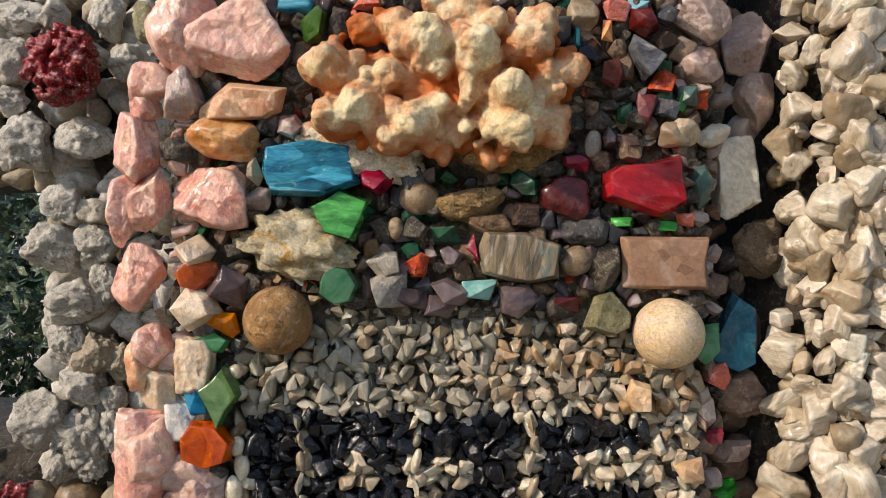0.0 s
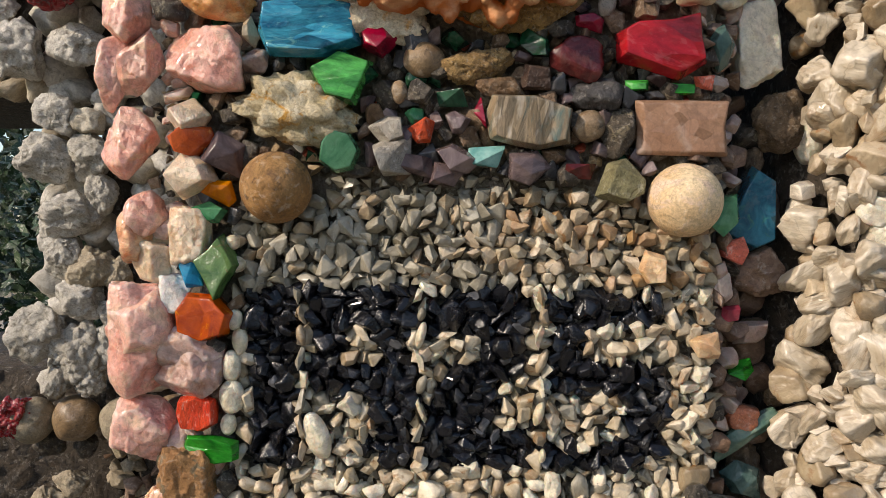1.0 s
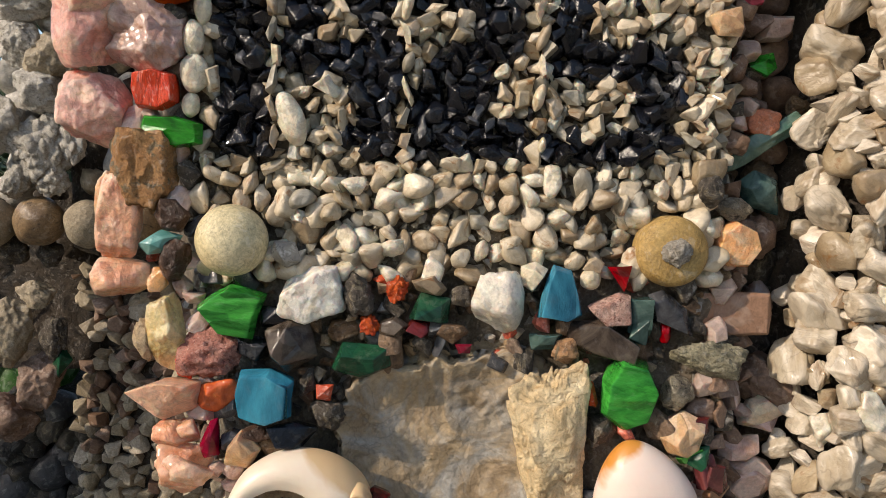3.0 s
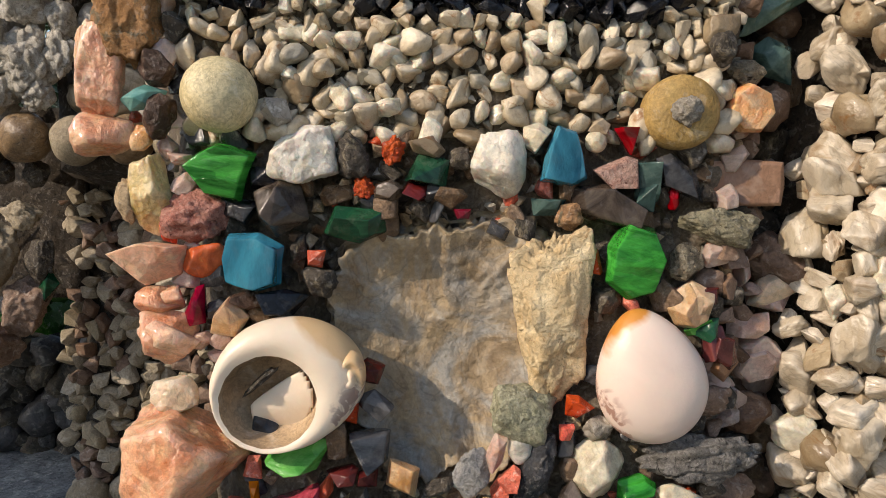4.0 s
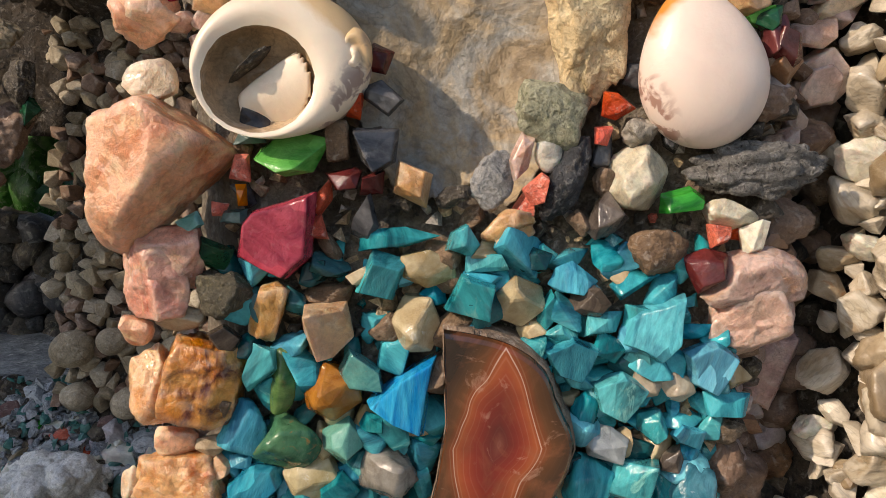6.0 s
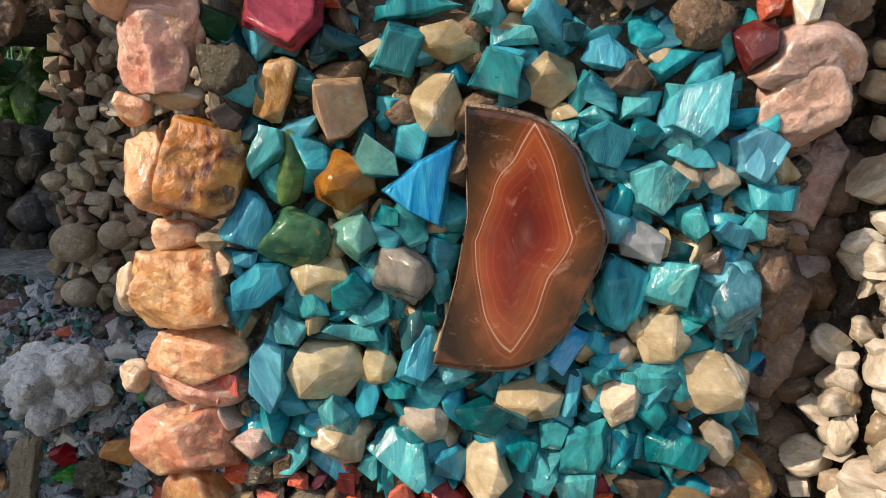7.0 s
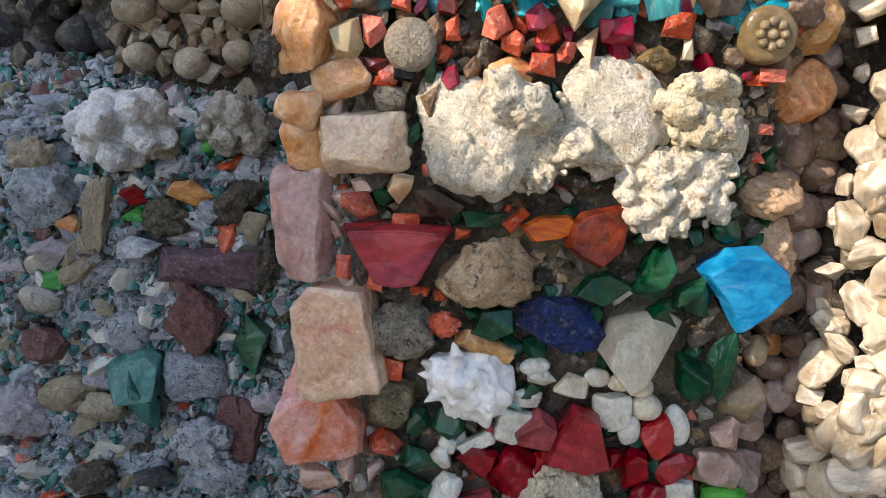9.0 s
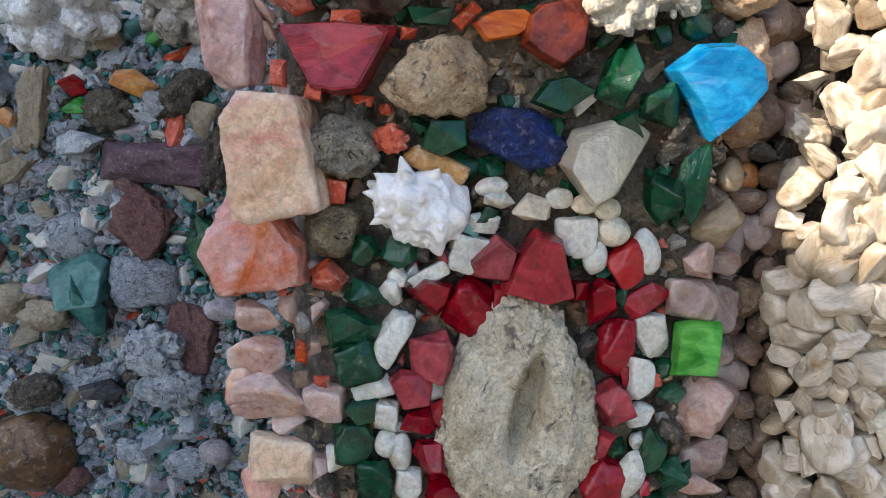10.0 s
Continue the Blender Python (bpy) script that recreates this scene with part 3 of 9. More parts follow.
set_stone("turquoise_glass", -0.0628, 1.2383, 0.0469, 0.0282, -3, "block", "blue", 0.0054, "glossy swirled turquoise slag glass block set in mortar", "slag glass")
set_stone("red_glass", -0.0311, 1.2346, 0.0193, 0.0193, 10, "G5", "crim", 0.0032, "dark crimson glass chunk set in grey mortar", "slag glass")
set_stone("green_glass", -0.0493, 1.2164, 0.0282, 0.0241, 10, "wedge", "green", 0.0048, "bright green slag glass chunk with chipped facets", "slag glass")
set_stone("green_glass", -0.0408, 1.2185, 0.0188, 0.0161, 0, "G5", "dgreen", 0.0027)
set_stone("brown_pebble", -0.0113, 1.2241, 0.0188, 0.0161, 0, "O", "brownpeb", 0.0038, "smooth rounded brown pebble set in mortar", "stone")
set_stone("field_stone", 0.0129, 1.2209, 0.0349, 0.0166, -5, "R", "ochre", 0.0032, "rough ochre crusted stone set in mortar", "stone")
set_stone("green_glass", 0.0392, 1.2311, 0.0161, 0.0121, 20, "G5", "dgreen", 0.0027)
set_stone("red_glass", 0.0579, 1.2257, 0.0255, 0.0201, 20, "R", "darkred", 0.0038)
set_stone("field_stone", 0.0392, 1.2164, 0.0147, 0.0121, 0, "G4", "darkbrown", 0.0027)
set_stone("field_stone", 0.0673, 1.2088, 0.0255, 0.0147, 0, "R", "slate", 0.0032)
set_stone("red_glass", 0.0955, 1.2319, 0.0429, 0.0322, 12, "flag", "red", 0.0059, "large glossy deep red glass chunk in dark mortar", "slag glass")
set_stone("stone_tile", 0.1049, 1.1936, 0.0442, 0.0268, 3, "tile", "brick", 0.0043, "flat polished reddish brown stone tile", "tile")
set_stone("teal_glass", 0.1241, 1.2302, 0.0136, 0.0231, 0, "G6", "dkteal", 0.0027)
set_stone("white_flint", 0.1474, 1.2362, 0.0230, 0.0417, -8, "B", "whiteflint", 0.0052, "pale cream flint nodule with glassy face", "stone")
set_stone("green_glass", 0.0847, 1.2126, 0.0107, 0.0048, 0, "G4", "green", 0.0016)
set_stone("green_glass", 0.1049, 1.2110, 0.0102, 0.0064, 10, "G4", "green", 0.0016)
set_stone("orange_tile", 0.1150, 1.2137, 0.0097, 0.0070, 0, "G4", "orange", 0.0016)
set_stone("jasper_slab", 0.0359, 1.1962, 0.0402, 0.0241, 8, "block", "jasper", 0.0032, "banded greenish brown jasper slab set in mortar", "stone")
set_stone("brown_pebble", 0.0633, 1.1944, 0.0150, 0.0147, 0, "O", "brownpeb", 0.0032)
set_stone("field_stone", 0.0762, 1.1909, 0.0147, 0.0241, 10, "R", "dark", 0.0027)
set_stone("field_stone", 0.0231, 1.2110, 0.0241, 0.0134, 10, "R", "brown", 0.0021)
set_stone("limestone_lump", -0.0695, 1.2029, 0.0617, 0.0349, 10, "L", "creamrock", 0.0054, "craggy cream limestone lump with ridged surface", "rock")
set_stone("white_quartz", -0.0695, 1.1869, 0.0107, 0.0038, 50, "O", "white", 0.0021)
set_stone("green_glass", -0.0493, 1.1828, 0.0188, 0.0201, 10, "chunk", "ltgreen", 0.0038, "pale green bottle glass chunk in mortar", "slag glass")
set_stone("grey_stone", -0.0279, 1.1922, 0.0161, 0.0134, -20, "G5", "grey", 0.0027)
set_stone("orange_tile", -0.0131, 1.1928, 0.0123, 0.0129, 15, "G5", "orange", 0.0032, "matte orange red tile fragment", "tile")
set_stone("grey_stone", -0.0252, 1.1815, 0.0215, 0.0215, 20, "G5", "grey", 0.0021)
set_stone("purple_flint", -0.0172, 1.1775, 0.0241, 0.0094, 15, "G4", "purple", 0.0021)
set_stone("purple_flint", 0.0043, 1.1788, 0.0228, 0.0147, 10, "G5", "purple", 0.0021)
set_stone("purple_flint", -0.0005, 1.1721, 0.0161, 0.0107, 10, "G4", "purple", 0.0021)
set_stone("teal_glass", 0.0169, 1.1807, 0.0177, 0.0102, 0, "G4", "ltteal", 0.0027, "small pale teal glass block in mortar", "slag glass")
set_stone("purple_flint", 0.0365, 1.1753, 0.0201, 0.0161, -5, "G5", "purple", 0.0032)
set_stone("red_glass", 0.0593, 1.1743, 0.0147, 0.0075, 5, "G4", "darkred", 0.0021)
set_stone("red_glass", 0.0137, 1.2003, 0.0059, 0.0147, -5, "G3", "crim", 0.0021)
set_stone("purple_flint", 0.0043, 1.1962, 0.0121, 0.0107, 0, "G5", "purple", 0.0021)
set_stone("green_glass", 0.0016, 1.2070, 0.0147, 0.0080, 0, "G4", "dgreen", 0.0021)
set_stone("brown_pebble", -0.0225, 1.2097, 0.0080, 0.0107, 0, "O", "brownpeb", 0.0021)
set_stone("field_stone", -0.0131, 1.2097, 0.0134, 0.0121, 0, "G5", "dark", 0.0021)
set_stone("field_stone", -0.0051, 1.2190, 0.0107, 0.0080, 0, "G5", "dark", 0.0016)
set_stone("field_stone", 0.0767, 1.1694, 0.0215, 0.0215, 0, "G6", "olive", 0.0027)
set_stone("turquoise_glass", 0.1465, 1.1573, 0.0272, 0.0416, 10, "tooth", "blueglass", 0.0011, "blue-green glass slab in a shaded recess", "slag glass")
set_stone("green_glass", 0.1280, 1.1550, 0.0151, 0.0220, 20, "G5", "ltgreen", 0.0033)
set_stone("orange_tile", 0.1340, 1.1384, 0.0134, 0.0139, 10, "G5", "orange", 0.0033, "orange red tile chip beside a beige stone ball", "tile")
set_stone("field_stone", 0.1618, 1.2003, 0.0262, 0.0320, 0, "R", "earth", 0.0035)
set_stone("white_flint", 0.1778, 1.1930, 0.0169, 0.0276, 0, "O", "whiteflint", 0.0076)
set_stone("purple_flint", -0.1003, 1.1815, 0.0215, 0.0161, 30, "G4", "purple", 0.0027)
set_stone("amber_glass", -0.1043, 1.1646, 0.0177, 0.0121, 10, "G5", "amber", 0.0032, "orange amber glass chunk set in mortar", "slag glass")
set_stone("green_glass", -0.1097, 1.1555, 0.0188, 0.0102, 0, "G5", "ltgreen", 0.0027)
set_stone("cream_quartz", -0.1177, 1.1440, 0.0201, 0.0295, 0, "B", "cream", 0.0038)
set_stone("green_glass", -0.1057, 1.1305, 0.0215, 0.0322, 10, "kite", "olivegreen", 0.0027)
set_stone("turquoise_glass", -0.1177, 1.1279, 0.0097, 0.0147, -15, "G4", "bluegl2", 0.0027, "small turquoise glass sliver beside green glass", "slag glass")
set_stone("rose_quartz", -0.1378, 1.1547, 0.0201, 0.0215, 0, "R", "pink", 0.0038)
set_stone("peach_quartz", -0.1432, 1.1440, 0.0161, 0.0241, 0, "R", "peach", 0.0032)
set_stone("cream_quartz", -0.1352, 1.1332, 0.0174, 0.0201, 0, "R", "cream", 0.0038)
set_stone("white_quartz", -0.1258, 1.1185, 0.0166, 0.0188, 10, "B", "white", 0.0038, "translucent white quartz cube at the pillar edge", "quartz")
set_stone("amber_glass", -0.1110, 1.1078, 0.0268, 0.0228, 0, "chunk", "orangeglass", 0.0027)
set_stone("rose_quartz", -0.1405, 1.1011, 0.0335, 0.0402, 0, "R", "pink", 0.0059)
set_stone("rose_quartz", -0.1190, 1.0903, 0.0322, 0.0241, 20, "R", "pinkgrey", 0.0048)
set_stone("field_stone", -0.1123, 1.0952, 0.0134, 0.0094, 0, "R", "dark", 0.0027)
set_stone("rose_quartz", 0.1241, 1.3091, 0.0299, 0.0218, 0, "R", "rosegrey", 0.0038)
set_stone("rose_quartz", 0.1545, 1.3051, 0.0262, 0.0349, 20, "R", "rosegrey", 0.0052)
set_stone("rose_quartz", 0.1589, 1.2760, 0.0218, 0.0320, 10, "R", "rosegrey", 0.0047)
set_stone("tan_stone", 0.1102, 1.2544, 0.0174, 0.0121, -5, "R", "tan", 0.0027)
set_stone("rose_quartz", 0.1241, 1.2887, 0.0218, 0.0204, 30, "R", "rosegrey", 0.0027)
set_stone("tan_stone", 0.1142, 1.2552, 0.0161, 0.0134, 0, "R", "tan", 0.0021)
set_stone("white_flint", 0.1320, 1.2557, 0.0194, 0.0111, -20, "R", "whiteflint", 0.0028)
set_stone("tan_stone", 0.1735, 1.2381, 0.0146, 0.0146, 0, "R", "tan", 0.0029)
set_stone("tan_stone", 0.0660, 1.3116, 0.0161, 0.0161, 0, "R", "tan", 0.0038, "pale tan rounded stone in the upper mosaic", "stone")
set_stone("orange_tile", 0.0821, 1.3129, 0.0134, 0.0107, 0, "G5", "orange", 0.0032, "bright orange tile shard in the upper mosaic", "tile")
set_stone("red_glass", 0.0955, 1.3075, 0.0147, 0.0161, 0, "G5", "darkred", 0.0027)
set_stone("grey_flint", 0.0955, 1.2901, 0.0182, 0.0215, 15, "G5", "obsgrey", 0.0043, "grey black flint shard with sharp facets", "stone")
set_stone("red_glass", 0.0807, 1.2821, 0.0113, 0.0147, 0, "G5", "darkred", 0.0032)
set_stone("orange_tile", 0.1041, 1.2799, 0.0139, 0.0121, 10, "G5", "orange", 0.0038, "orange red tile chip among dark flint shards", "tile")
set_stone("red_glass", 0.0955, 1.2660, 0.0107, 0.0161, 15, "G4", "darkred", 0.0032)
set_stone("grey_flint", 0.1062, 1.2673, 0.0121, 0.0107, 20, "G4", "obsgrey", 0.0021)
set_stone("grey_flint", 0.0539, 1.3022, 0.0134, 0.0134, 0, "G5", "obsgrey", 0.0032)
set_stone("obsidian_shard", 0.0700, 1.2928, 0.0188, 0.0147, 0, "G5", "obsidian", 0.0027)
set_stone("amber_glass", 0.0780, 1.3035, 0.0059, 0.0107, 0, "G4", "amber", 0.0021)
set_stone("teal_glass", 0.0638, 1.3008, 0.0032, 0.0107, 0, "G4", "teal", 0.0021)
set_stone("grey_flint", 0.1062, 1.3102, 0.0107, 0.0107, 0, "G5", "obsgrey", 0.0021)
set_stone("field_stone", 0.1062, 1.2990, 0.0121, 0.0094, 0, "G5", "darkbrown", 0.0021)
set_stone("teal_glass", 0.1156, 1.2727, 0.0107, 0.0107, 0, "G4", "dkteal", 0.0021)
set_stone("green_glass", 0.1142, 1.2700, 0.0059, 0.0107, 20, "G4", "green", 0.0016)
set_stone("orange_tile", 0.1241, 1.2710, 0.0076, 0.0087, 0, "G4", "orange", 0.0022)
set_stone("turquoise_glass", 0.0928, 1.3156, 0.0107, 0.0067, 0, "G4", "ltblue", 0.0021)
set_stone("field_stone", 0.0874, 1.2512, 0.0121, 0.0080, 20, "G5", "darkbrown", 0.0021)
set_stone("red_glass", 0.0633, 1.2405, 0.0134, 0.0094, 0, "G5", "crim", 0.0021)
set_stone("grey_stone", 0.0713, 1.2499, 0.0080, 0.0134, 10, "O", "grey", 0.0021)
set_stone("purple_flint", 0.0794, 1.2539, 0.0080, 0.0121, 0, "G5", "purple", 0.0021)
set_stone("field_stone", 0.0499, 1.2378, 0.0134, 0.0080, 0, "R", "dark", 0.0021)
set_stone("field_stone", 0.0579, 1.2606, 0.0107, 0.0107, 0, "R", "dark", 0.0021)
set_stone("field_stone", 0.0740, 1.2606, 0.0134, 0.0107, 0, "R", "dark", 0.0021)
set_stone("green_glass", -0.0614, 1.3062, 0.0134, 0.0188, 0, "G5", "olivegreen", 0.0027, "mottled green glass chunk in the upper mosaic", "slag glass")
set_stone("turquoise_glass", -0.0708, 1.3169, 0.0188, 0.0107, 0, "B", "blue", 0.0032)
set_stone("orange_tile", -0.0359, 1.3169, 0.0147, 0.0080, 0, "G5", "orange", 0.0021)
set_stone("field_stone", -0.0493, 1.3049, 0.0107, 0.0161, 0, "R", "dark", 0.0021)

set_stone("amber_flint", 0.0923, 1.1309, 0.0131, 0.0163, -10, "G5", "amberstone", 0.0025)
set_stone("amber_flint", 0.1161, 1.0949, 0.0137, 0.0127, 0, "G5", "amberstone", 0.0030)
set_stone("field_stone", 0.1489, 1.1273, 0.0298, 0.0258, 0, "R", "shadebrown", 0.0033)
set_stone("rose_quartz", 0.1478, 1.0974, 0.0191, 0.0123, -10, "G5", "rosegrey", 0.0033)
set_stone("red_glass", 0.1331, 1.1076, 0.0079, 0.0092, 0, "G4", "crim", 0.0016)
set_stone("green_glass", 0.1401, 1.0805, 0.0148, 0.0107, 0, "G5", "green", 0.0027, "green glass chip tucked in the shaded seam", "slag glass")
set_stone("tile_fragment", 0.1429, 1.0558, 0.0163, 0.0130, 10, "B", "pinktile", 0.0027, "salmon pink tile fragment lodged in the seam", "tile")
set_stone("green_glass", 0.1431, 1.0476, 0.0408, 0.0103, -33, "B", "jade", 0.0044, "long grey-green glass shard lodged in the seam", "slag glass")
set_stone("teal_glass", 0.1437, 1.0256, 0.0246, 0.0164, 20, "G5", "dkteal", 0.0022)
set_stone("pyrite_lump", 0.1258, 1.0181, 0.0157, 0.0105, 0, "R", "pyrite", 0.0026)
set_stone("ivory_pebble", -0.0979, 1.1066, 0.0076, 0.0101, 0, "O", "ivory", 0.0030)
set_stone("ivory_pebble", -0.0955, 1.0965, 0.0076, 0.0127, 0, "O", "ivory", 0.0025)
set_stone("ivory_pebble", -0.0994, 1.0850, 0.0086, 0.0152, 0, "O", "ivory", 0.0030)
set_stone("ivory_pebble", -0.0990, 1.0710, 0.0122, 0.0158, 0, "O", "ivory", 0.0041)
set_stone("ivory_pebble", -0.1010, 1.0582, 0.0072, 0.0102, 0, "O", "ivory", 0.0026)
set_stone("ivory_pebble", -0.0968, 1.1318, 0.0090, 0.0075, 0, "O", "ivory", 0.0025)
set_stone("ivory_pebble", -0.0987, 1.1418, 0.0075, 0.0070, 0, "O", "ivory", 0.0025)
set_stone("orange_tile", -0.1149, 1.0641, 0.0184, 0.0174, 0, "block", "redorange", 0.0046, "bright vermilion ribbed slag glass lump", "tile")
set_stone("green_glass", -0.1087, 1.0474, 0.0256, 0.0128, 6, "block", "green", 0.0046, "bright green slag glass block at the pillar edge", "slag glass")
set_stone("rose_quartz", -0.1410, 1.0989, 0.0317, 0.0532, -8, "B", "pink", 0.0061)
set_stone("rose_quartz", -0.1184, 1.0850, 0.0318, 0.0292, 10, "R", "pinkgrey", 0.0056)
set_stone("rose_quartz", -0.1392, 1.0556, 0.0269, 0.0332, 0, "B", "pink", 0.0061)
set_stone("field_stone", -0.1203, 1.0325, 0.0283, 0.0385, 0, "B", "brownsand", 0.0036)
set_stone("field_stone", -0.1090, 1.0132, 0.0155, 0.0142, 0, "G6", "darkbrown", 0.0031)
set_stone("peach_quartz", -0.1333, 1.0145, 0.0155, 0.0335, 5, "R", "peach", 0.0046)
set_stone("teal_glass", -0.1141, 1.0022, 0.0194, 0.0103, -5, "G5", "ltteal", 0.0031, "dull grey-teal glass shard at the pillar edge", "slag glass")
set_stone("amber_flint", 0.1280, 1.0030, 0.0198, 0.0198, 20, "chunk", "amberstone2", 0.0048, "honey orange agate lump with chipped corners", "stone")
set_stone("field_stone", -0.1094, 1.0939, 0.0152, 0.0089, 0, "R", "dark", 0.0025)
set_stone("field_stone", -0.1304, 1.0415, 0.0077, 0.0103, 0, "R", "sand", 0.0015)
set_stone("ivory_pebble", -0.0603, 1.0532, 0.0115, 0.0230, -20, "O", "ivory", 0.0041)
set_stone("tan_stone", 0.1129, 1.0331, 0.0141, 0.0128, 0, "B", "tan", 0.0026)
set_stone("field_stone", 0.1629, 1.0638, 0.0111, 0.0111, 0, "R", "earth", 0.0022)

set_stone("peach_quartz", -0.1301, 1.0120, 0.0174, 0.0372, 5, "R", "pinkpeach", 0.0042)
set_stone("peach_quartz", -0.1304, 0.9863, 0.0234, 0.0188, 15, "R", "pinkpeach", 0.0038)
set_stone("peach_quartz", -0.1153, 0.9865, 0.0089, 0.0106, 0, "B", "peach", 0.0023)
set_stone("field_stone", -0.1082, 0.9948, 0.0140, 0.0187, 0, "R", "darkbrown", 0.0019)
set_stone("green_glass", -0.0845, 0.9739, 0.0283, 0.0224, 5, "wedge", "green", 0.0061, "bright green slag glass wedge with facets", "slag glass")
set_stone("white_quartz", -0.0510, 0.9813, 0.0295, 0.0248, 5, "B", "whitequartz", 0.0057, "large milky white quartz block set in mortar", "quartz")
set_stone("field_stone", -0.0322, 0.9815, 0.0130, 0.0189, 0, "R", "dark", 0.0028)
set_stone("coral_piece", -0.0163, 0.9836, 0.0095, 0.0130, 10, "L", "redcoral", 0.0033, "small branching red coral piece", "coral")
set_stone("coral_piece", -0.0274, 0.9686, 0.0090, 0.0100, 0, "L", "redcoral", 0.0028, "orange-red coral fragment in mortar", "coral")
set_stone("tan_stone", -0.0029, 0.9854, 0.0154, 0.0095, 5, "G5", "tan", 0.0038)
set_stone("green_glass", -0.0023, 0.9759, 0.0166, 0.0119, 10, "G4", "dgreen", 0.0024)
set_stone("field_stone", 0.0102, 0.9808, 0.0095, 0.0095, 0, "R", "dark", 0.0019)
set_stone("white_quartz", 0.0255, 0.9786, 0.0226, 0.0273, -3, "R", "whitequartz", 0.0057, "wedge of cream quartz with a sugary face", "quartz")
set_stone("ivory_pebble", 0.0407, 0.9894, 0.0118, 0.0130, 0, "G5", "ivory", 0.0033)
set_stone("turquoise_glass", 0.0515, 0.9824, 0.0190, 0.0249, 0, "tooth", "blue2", 0.0057, "turquoise glass pyramid chunk with smooth faces", "slag glass")
set_stone("ivory_pebble", 0.0644, 0.9885, 0.0090, 0.0090, 0, "O", "ivory", 0.0024)
set_stone("red_glass", 0.0757, 0.9905, 0.0107, 0.0119, 20, "G3", "red", 0.0028, "small bright red glass shard", "slag glass")
set_stone("granite_chip", 0.0729, 0.9767, 0.0203, 0.0143, 10, "G5", "pinkgranite", 0.0033, "speckled pink granite chip", "stone")
set_stone("grey_flint", 0.0991, 0.9746, 0.0263, 0.0131, 30, "G5", "obsgrey", 0.0033, "grey translucent flint shard with glossy faces", "stone")
set_stone("red_glass", 0.0964, 0.9663, 0.0048, 0.0091, 0, "B", "red", 0.0019)
set_stone("stone_tile", 0.1292, 0.9732, 0.0321, 0.0197, 2, "tile", "brick", 0.0020, "flat brown-pink stone tile in shade at the seam", "tile")
set_stone("grey_stone", 0.1150, 0.9558, 0.0349, 0.0156, 8, "R", "lichen", 0.0048, "elongated grey-green weathered stone", "stone")
set_stone("smoky_glass", 0.0684, 0.9636, 0.0311, 0.0167, 10, "G6", "smoky", 0.0029)
set_stone("green_glass", 0.0812, 0.9412, 0.0241, 0.0325, 8, "chunk", "green", 0.0058, "large bright green slag glass block with ridges", "slag glass")
set_stone("pyrite_lump", 0.1017, 0.9414, 0.0145, 0.0157, 0, "R", "pyrite", 0.0034)
set_stone("amber_flint", 0.1036, 0.9236, 0.0181, 0.0181, 15, "G6", "amberstone", 0.0039)
set_stone("red_glass", 0.1119, 0.9273, 0.0073, 0.0085, 0, "G4", "darkred", 0.0019)
set_stone("green_glass", 0.1085, 0.9142, 0.0145, 0.0109, 0, "G5", "dgreen", 0.0015)
set_stone("yellow_quartz", -0.1118, 0.9642, 0.0165, 0.0331, -5, "R", "creamyellow", 0.0038, "tall pale yellow quartz at the pillar edge", "quartz")
set_stone("field_stone", -0.1212, 0.9617, 0.0095, 0.0189, 0, "R", "sand", 0.0019)
set_stone("granite_cobble", -0.0931, 0.9561, 0.0284, 0.0225, 10, "R", "redgranite", 0.0047, "rounded speckled pink-red granite cobble", "stone")
set_stone("orange_tile", -0.1048, 0.9501, 0.0071, 0.0107, 0, "G4", "redorange", 0.0019)
set_stone("turquoise_glass", -0.0712, 0.9387, 0.0250, 0.0238, 8, "block", "blue2", 0.0062, "turquoise glass chunk with smooth domed faces", "slag glass")
set_stone("smoky_glass", -0.0603, 0.9600, 0.0249, 0.0237, 20, "G6", "smoky", 0.0033)
set_stone("green_glass", -0.0308, 0.9544, 0.0262, 0.0167, -10, "G6", "dgreen", 0.0019)
set_stone("peach_quartz", -0.1117, 0.9371, 0.0297, 0.0178, 0, "G6", "pinkpeach", 0.0038)
set_stone("amber_glass", -0.0906, 0.9385, 0.0190, 0.0131, -10, "R", "orangeglass", 0.0029)
set_stone("peach_quartz", -0.1069, 0.9231, 0.0179, 0.0119, 0, "R", "pinkpeach", 0.0029)
set_stone("red_glass", -0.0928, 0.9209, 0.0095, 0.0179, 12, "G5", "crim", 0.0038, "upright crimson glass shard", "slag glass")
set_stone("amber_flint", -0.0794, 0.9163, 0.0143, 0.0167, 15, "G5", "amberstone", 0.0033)
set_stone("field_stone", -0.0729, 0.9234, 0.0143, 0.0084, 0, "G5", "darkbrown", 0.0019)
set_stone("obsidian_shard", -0.0588, 0.9223, 0.0215, 0.0120, 0, "G5", "obsidian", 0.0029)
set_stone("field_stone", -0.0447, 0.9307, 0.0155, 0.0131, 0, "R", "dark", 0.0033)
set_stone("orange_tile", -0.0460, 0.9401, 0.0076, 0.0072, 0, "G4", "orange", 0.0014)
set_stone("peach_quartz", -0.1044, 0.9102, 0.0239, 0.0179, 0, "R", "pinkpeach", 0.0038)
set_stone("field_stone", 0.1191, 0.9472, 0.0097, 0.0097, 0, "G5", "shadebrown", 0.0014)
set_stone("field_stone", 0.1503, 0.9378, 0.0315, 0.0289, 0, "R", "shadebrown", 0.0021)
set_stone("rose_quartz", 0.1486, 0.9240, 0.0223, 0.0157, -15, "G5", "pinkgrey", 0.0026)
set_stone("red_glass", 0.1169, 0.9048, 0.0146, 0.0170, 0, "G5", "darkred", 0.0015)
